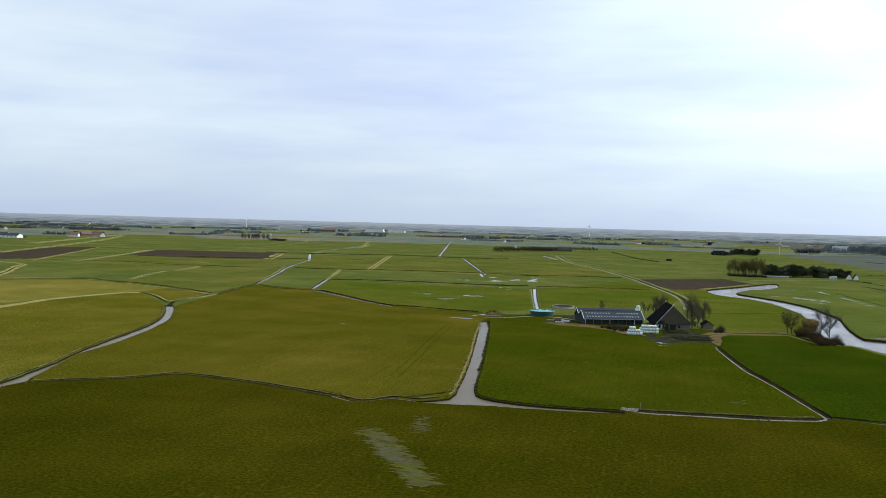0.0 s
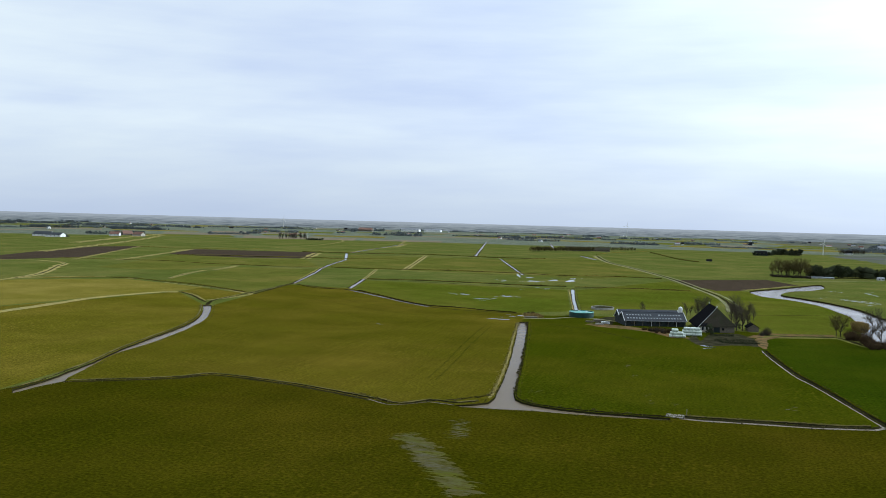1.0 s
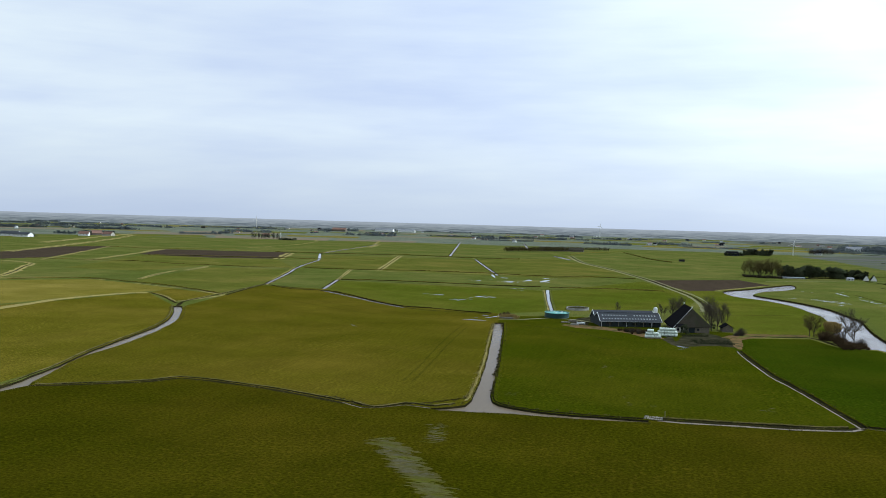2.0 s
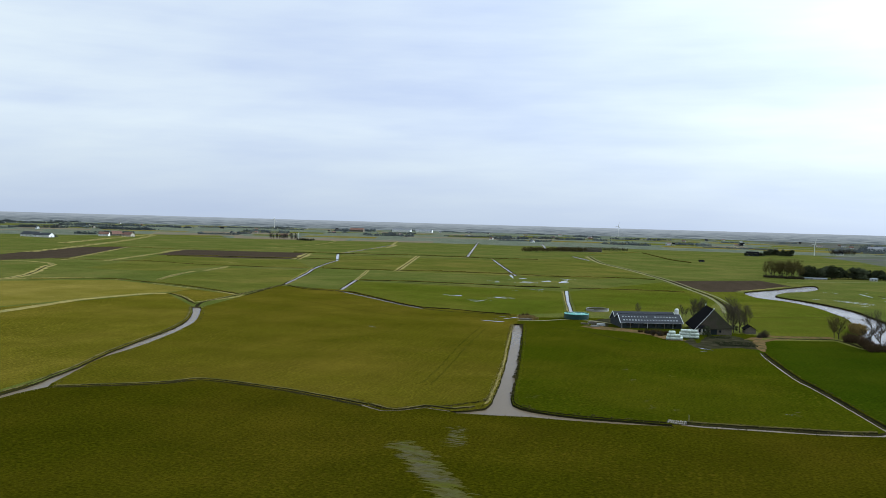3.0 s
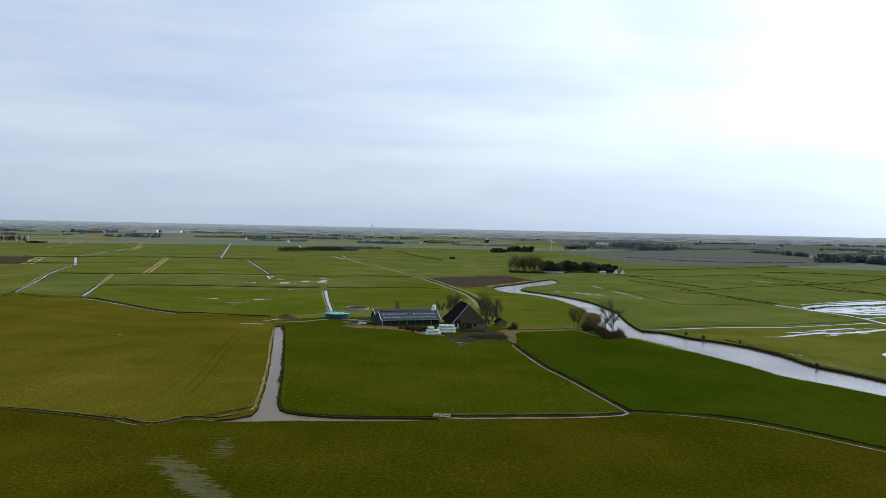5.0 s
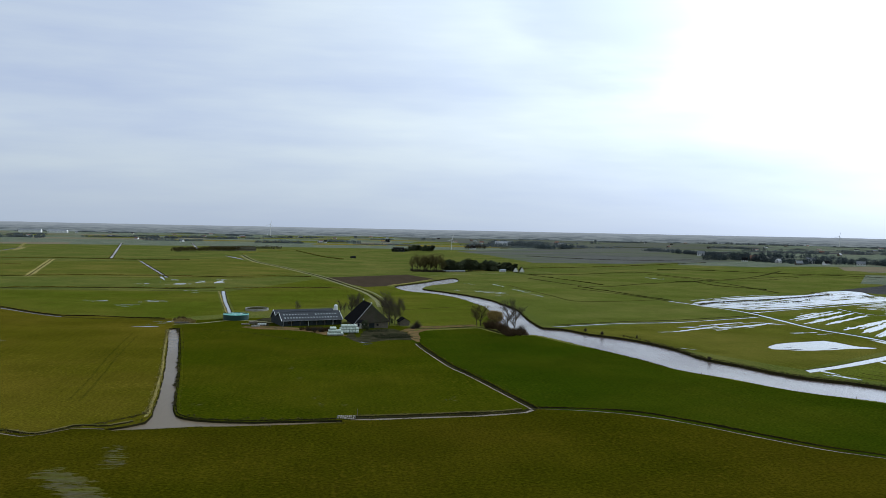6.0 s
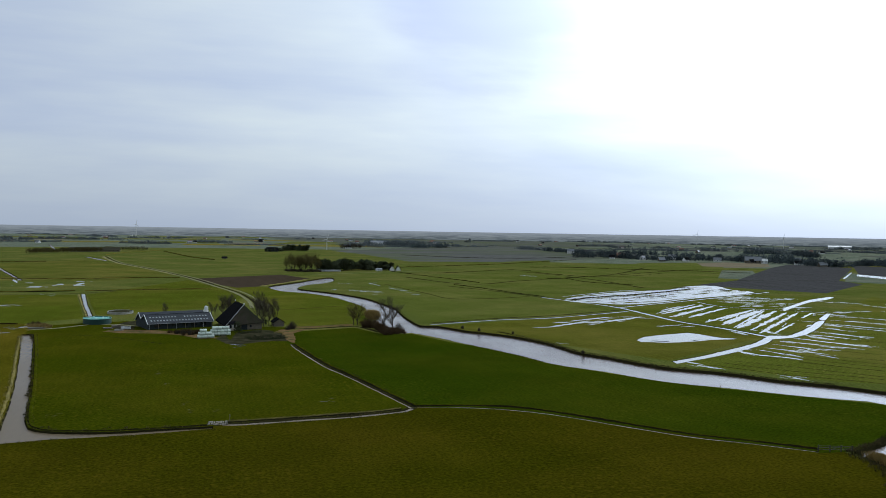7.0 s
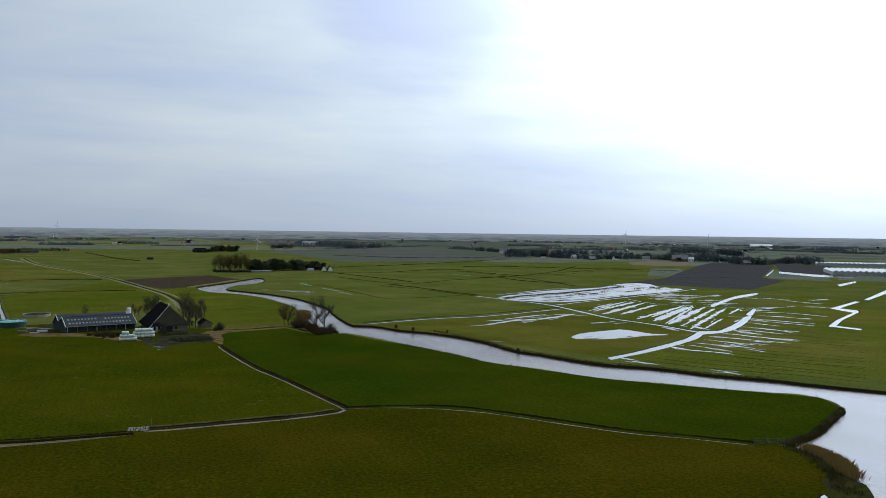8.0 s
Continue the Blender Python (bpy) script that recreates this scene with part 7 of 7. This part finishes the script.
def ditch_bank(dark, pale, pts):
    """A ragged field edge: the peat face of the ditch bank, its shade painted in, and dry grass standing on it."""
    rnd = random.Random(int(pts[0][0] * 7 + pts[0][1]))
    line = smooth_line(pts, 0.8, 0.12)
    run = line[-1] - line[0]
    side = Vector((-run.y, run.x)).normalized()
    lean = side.dot(line[len(line) // 2].normalized())
    turn = (1 if lean > 0 else -1) if abs(lean) > 0.1 else (1 if side.x > 0 else -1)
    near = line[len(line) // 2].length < 420
    verts, faces, mats = [], [], []
    for i, q in enumerate(line):
        d = line[min(i + 1, len(line) - 1)] - line[max(i - 1, 0)]
        away = Vector((-d.y, d.x)).normalized() * turn
        lump = 0.8 + 0.7 * noise.noise((q.x * 0.08, q.y * 0.08, 3.0)) + rnd.uniform(-0.2, 0.2)
        h1, h2 = dark * 0.6 * max(0.25, lump), dark * 0.4 + pale * 0.6 * max(0.15, lump * rnd.uniform(0.6, 1.2))
        for out, z in ((0.0, -0.05), (0.25, h1), (0.45, max(h1, h2)), (0.8, max(h1, h2) * 0.9), (1.2, -0.05)):
            p = q + away * out
            verts.append((p.x, p.y, z))
        if i:
            a, b = 5 * (i - 1), 5 * i
            for k in range(4):
                faces.append((a + k, b + k, b + k + 1, a + k + 1))
                mats.append(0 if k == 0 else 1)
    me = bpy.data.meshes.new("ditch_bank")
    me.from_pydata(verts, [], faces)
    for m in (BANK, (M_TUFT if pale > 0.28 else GRASS["lush"]) if near else GRASS["pale"] if pale > 0.3 else GRASS["grazed"]):
        me.materials.append(m)
    me.polygons.foreach_set("material_index", mats)
    tagged(new("ditch_bank", me), "ragged ditch bank of peat, its face painted dark as shaded, with dry grass", "bank", "field edges", "stuff")


def bank_growth():
    for dark, pale, pts in BORDERS:
        ditch_bank(dark, pale, pts)
    spots = []
    for pts, close, reach in [(WATERS[k], True, 1.2) for k in ("canal", "stream", "river", "mid_channel")] + [(p, False, w / 2 + 0.9) for w, p in DITCHES if w > 0.7] + [(p, False, 0.9) for w, p in DITCHES if w < -1.5]:
        line = smooth_line(pts, 1.1, closed=close)
        for i, q in enumerate(line[:-1]):
            if q.length > 640 or random.random() < 0.35:
                continue
            d = (line[i + 1] - q)
            if d.length < 1e-6:
                continue
            nrm = Vector((-d.y, d.x)).normalized() * (reach * random.uniform(0.75, 1.35)) * (random.choice((-1, 1)) if not close else 1)
            if close and area([Vector(p) for p in pts]) > 0:
                nrm = -nrm
            spots.append((q.x + nrm.x, q.y + nrm.y, -0.1, random.randint(3, 7) if q.length > 230 else random.randint(8, 16)))
    blades("bank_grass", "rough yellow-brown grass along the ditch banks", spots, M_TUFT, 0.2, 0.55, 0.07)
    spots = []
    for w, pts in REEDS:
        for q in smooth_line(pts, 0.9):
            if 450 < q.length < 700 and not (-60 < pts[0][0] < 110 and 375 < pts[0][1] < 470):
                if random.random() < 0.5:
                    spots.append((q.x + random.uniform(-w, w) * 0.45, q.y + random.uniform(-w, w) * 0.45, 0, 5))
    blades("dry_reed_strip", "strips of dry straw-coloured reed between the fields", spots, DRY, 0.2, 0.6, 0.10)
    spots, tall, low_sedge = [], [], []
    for reach, pts in ROUGH_BANKS[:2]:
        for q in smooth_line(pts, 0.35 if reach != 1.0 else 1.2):
            for _ in range(3 if reach > 1.5 else 2):
                spots.append((q.x + random.gauss(0, 0.5) * reach, q.y + random.gauss(0, 0.5) * reach, -0.05, 6))
    for width, pts in ISLETS:
        if width < 2:
            continue
        for q in smooth_line(pts, 0.8):
            for _ in range(3):
                tall.append((q.x + random.gauss(0, 0.3) * width, q.y + random.gauss(0, 0.3) * width, SHALLOW, 5))
    for q in smooth_line(ROUGH_BANKS[2][1], 0.5):
        for _ in range(3):
            low_sedge.append((q.x + random.gauss(0, 0.8), q.y + random.gauss(0.6, 0.8), -0.1, 5))
    heap = [(-79.0 + random.gauss(0, 1.9), 417.5 + random.gauss(0, 1.6), 0, 6) for _ in range(260)]
    blades("reed_heap", "heap of russet reed by the culvert", heap, M_REED, 0.8, 1.9, 0.10)
    blades("bank_sedge", "short dark sedge along the river's far bank", low_sedge, M_TUSSOCK, 0.15, 0.5, 0.09)
    blades("sedge_tussocks", "dark tall sedge along the flooded meadow's islets and the far bank", tall, M_TUSSOCK, 0.25, 0.75, 0.12)
    blades("bank_tussocks", "dark brown tussocks on the river's bank", spots, M_TUSSOCK, 0.25, 0.85, 0.06)
    spots = []
    for _ in range(3400):
        u = random.random()
        spots.append((121.4 - 6.6 * u + 1.6 * math.sin(u * 3.1) + random.gauss(0, 0.55), 158.5 - 17.0 * u + random.gauss(0, 0.9), RIVER_LEVEL + 0.3, 5))
    blades("reed_bed", "tall brown reed bed at the water's corner", spots, M_REED, 0.9, 2.0, 0.022)
    spots = [(71.3 + random.gauss(0, 1.1), 440 + random.gauss(0, 3.5), -0.2, 8) for _ in range(420)]
    blades("reed_bed", "golden reeds at the river's bend", spots, M_REED, 2.2, 4.6, 0.08)
    spots, fringe = [], []
    for keep, pts in ((0.55, [(-77.5, 392.0), (-70.3, 360.0), (-63.2, 320.0), (-57.6, 285.0), (-51.6, 250.0), (-48.2, 230.3), (-45.2, 221.0), (-40.0, 216.0)]), (0.45, [(-40.0, 216.0), (-31.0, 214.6), (-16.3, 215.2)]), (0.8, [(-3.0, 217.2), (12.6, 218.8), (25.6, 220.2), (37.0, 223.2)]), (0.5, [(42.8, 227.0), (39.8, 243.6), (35.2, 269.5), (30.2, 294.2), (25.2, 337.0)]), (0.95, [(-88.5, 209.0), (-84.3, 208.6), (-76.3, 203.6), (-72.9, 202.8), (-67.0, 208.0), (-62.6, 210.5), (-58.7, 215.0), (-55.2, 219.2), (-53.6, 224.0)])):
        for q in smooth_line(pts, 0.45):
            if noise.noise((q.x * 0.45, q.y * 0.45, 7.0)) * 0.9 + 0.5 < keep:
                spots.append((q.x + random.gauss(0, 0.3), q.y + random.gauss(0, 0.6), -0.1, 14))
    for q in smooth_line([(-80.2, 388.0), (-72.6, 343.1), (-59.9, 271.1), (-53.8, 229.8), (-52.9, 221.0)], 0.4):
        for _ in range(2):
            fringe.append((q.x + random.gauss(-0.5, 0.45), q.y + random.gauss(0, 0.3), 0, 4))
    blades("canal_sedge", "brown sedge clumps on the banks of canal and ditches", spots, M_TUSSOCK, 0.12, 0.42, 0.16)
    blades("canal_reed", "short straw-coloured reed along the canal", fringe, DRY, 0.15, 0.5, 0.05)


culvert()
field_gate()
dam()
bank_posts()
bank_growth()
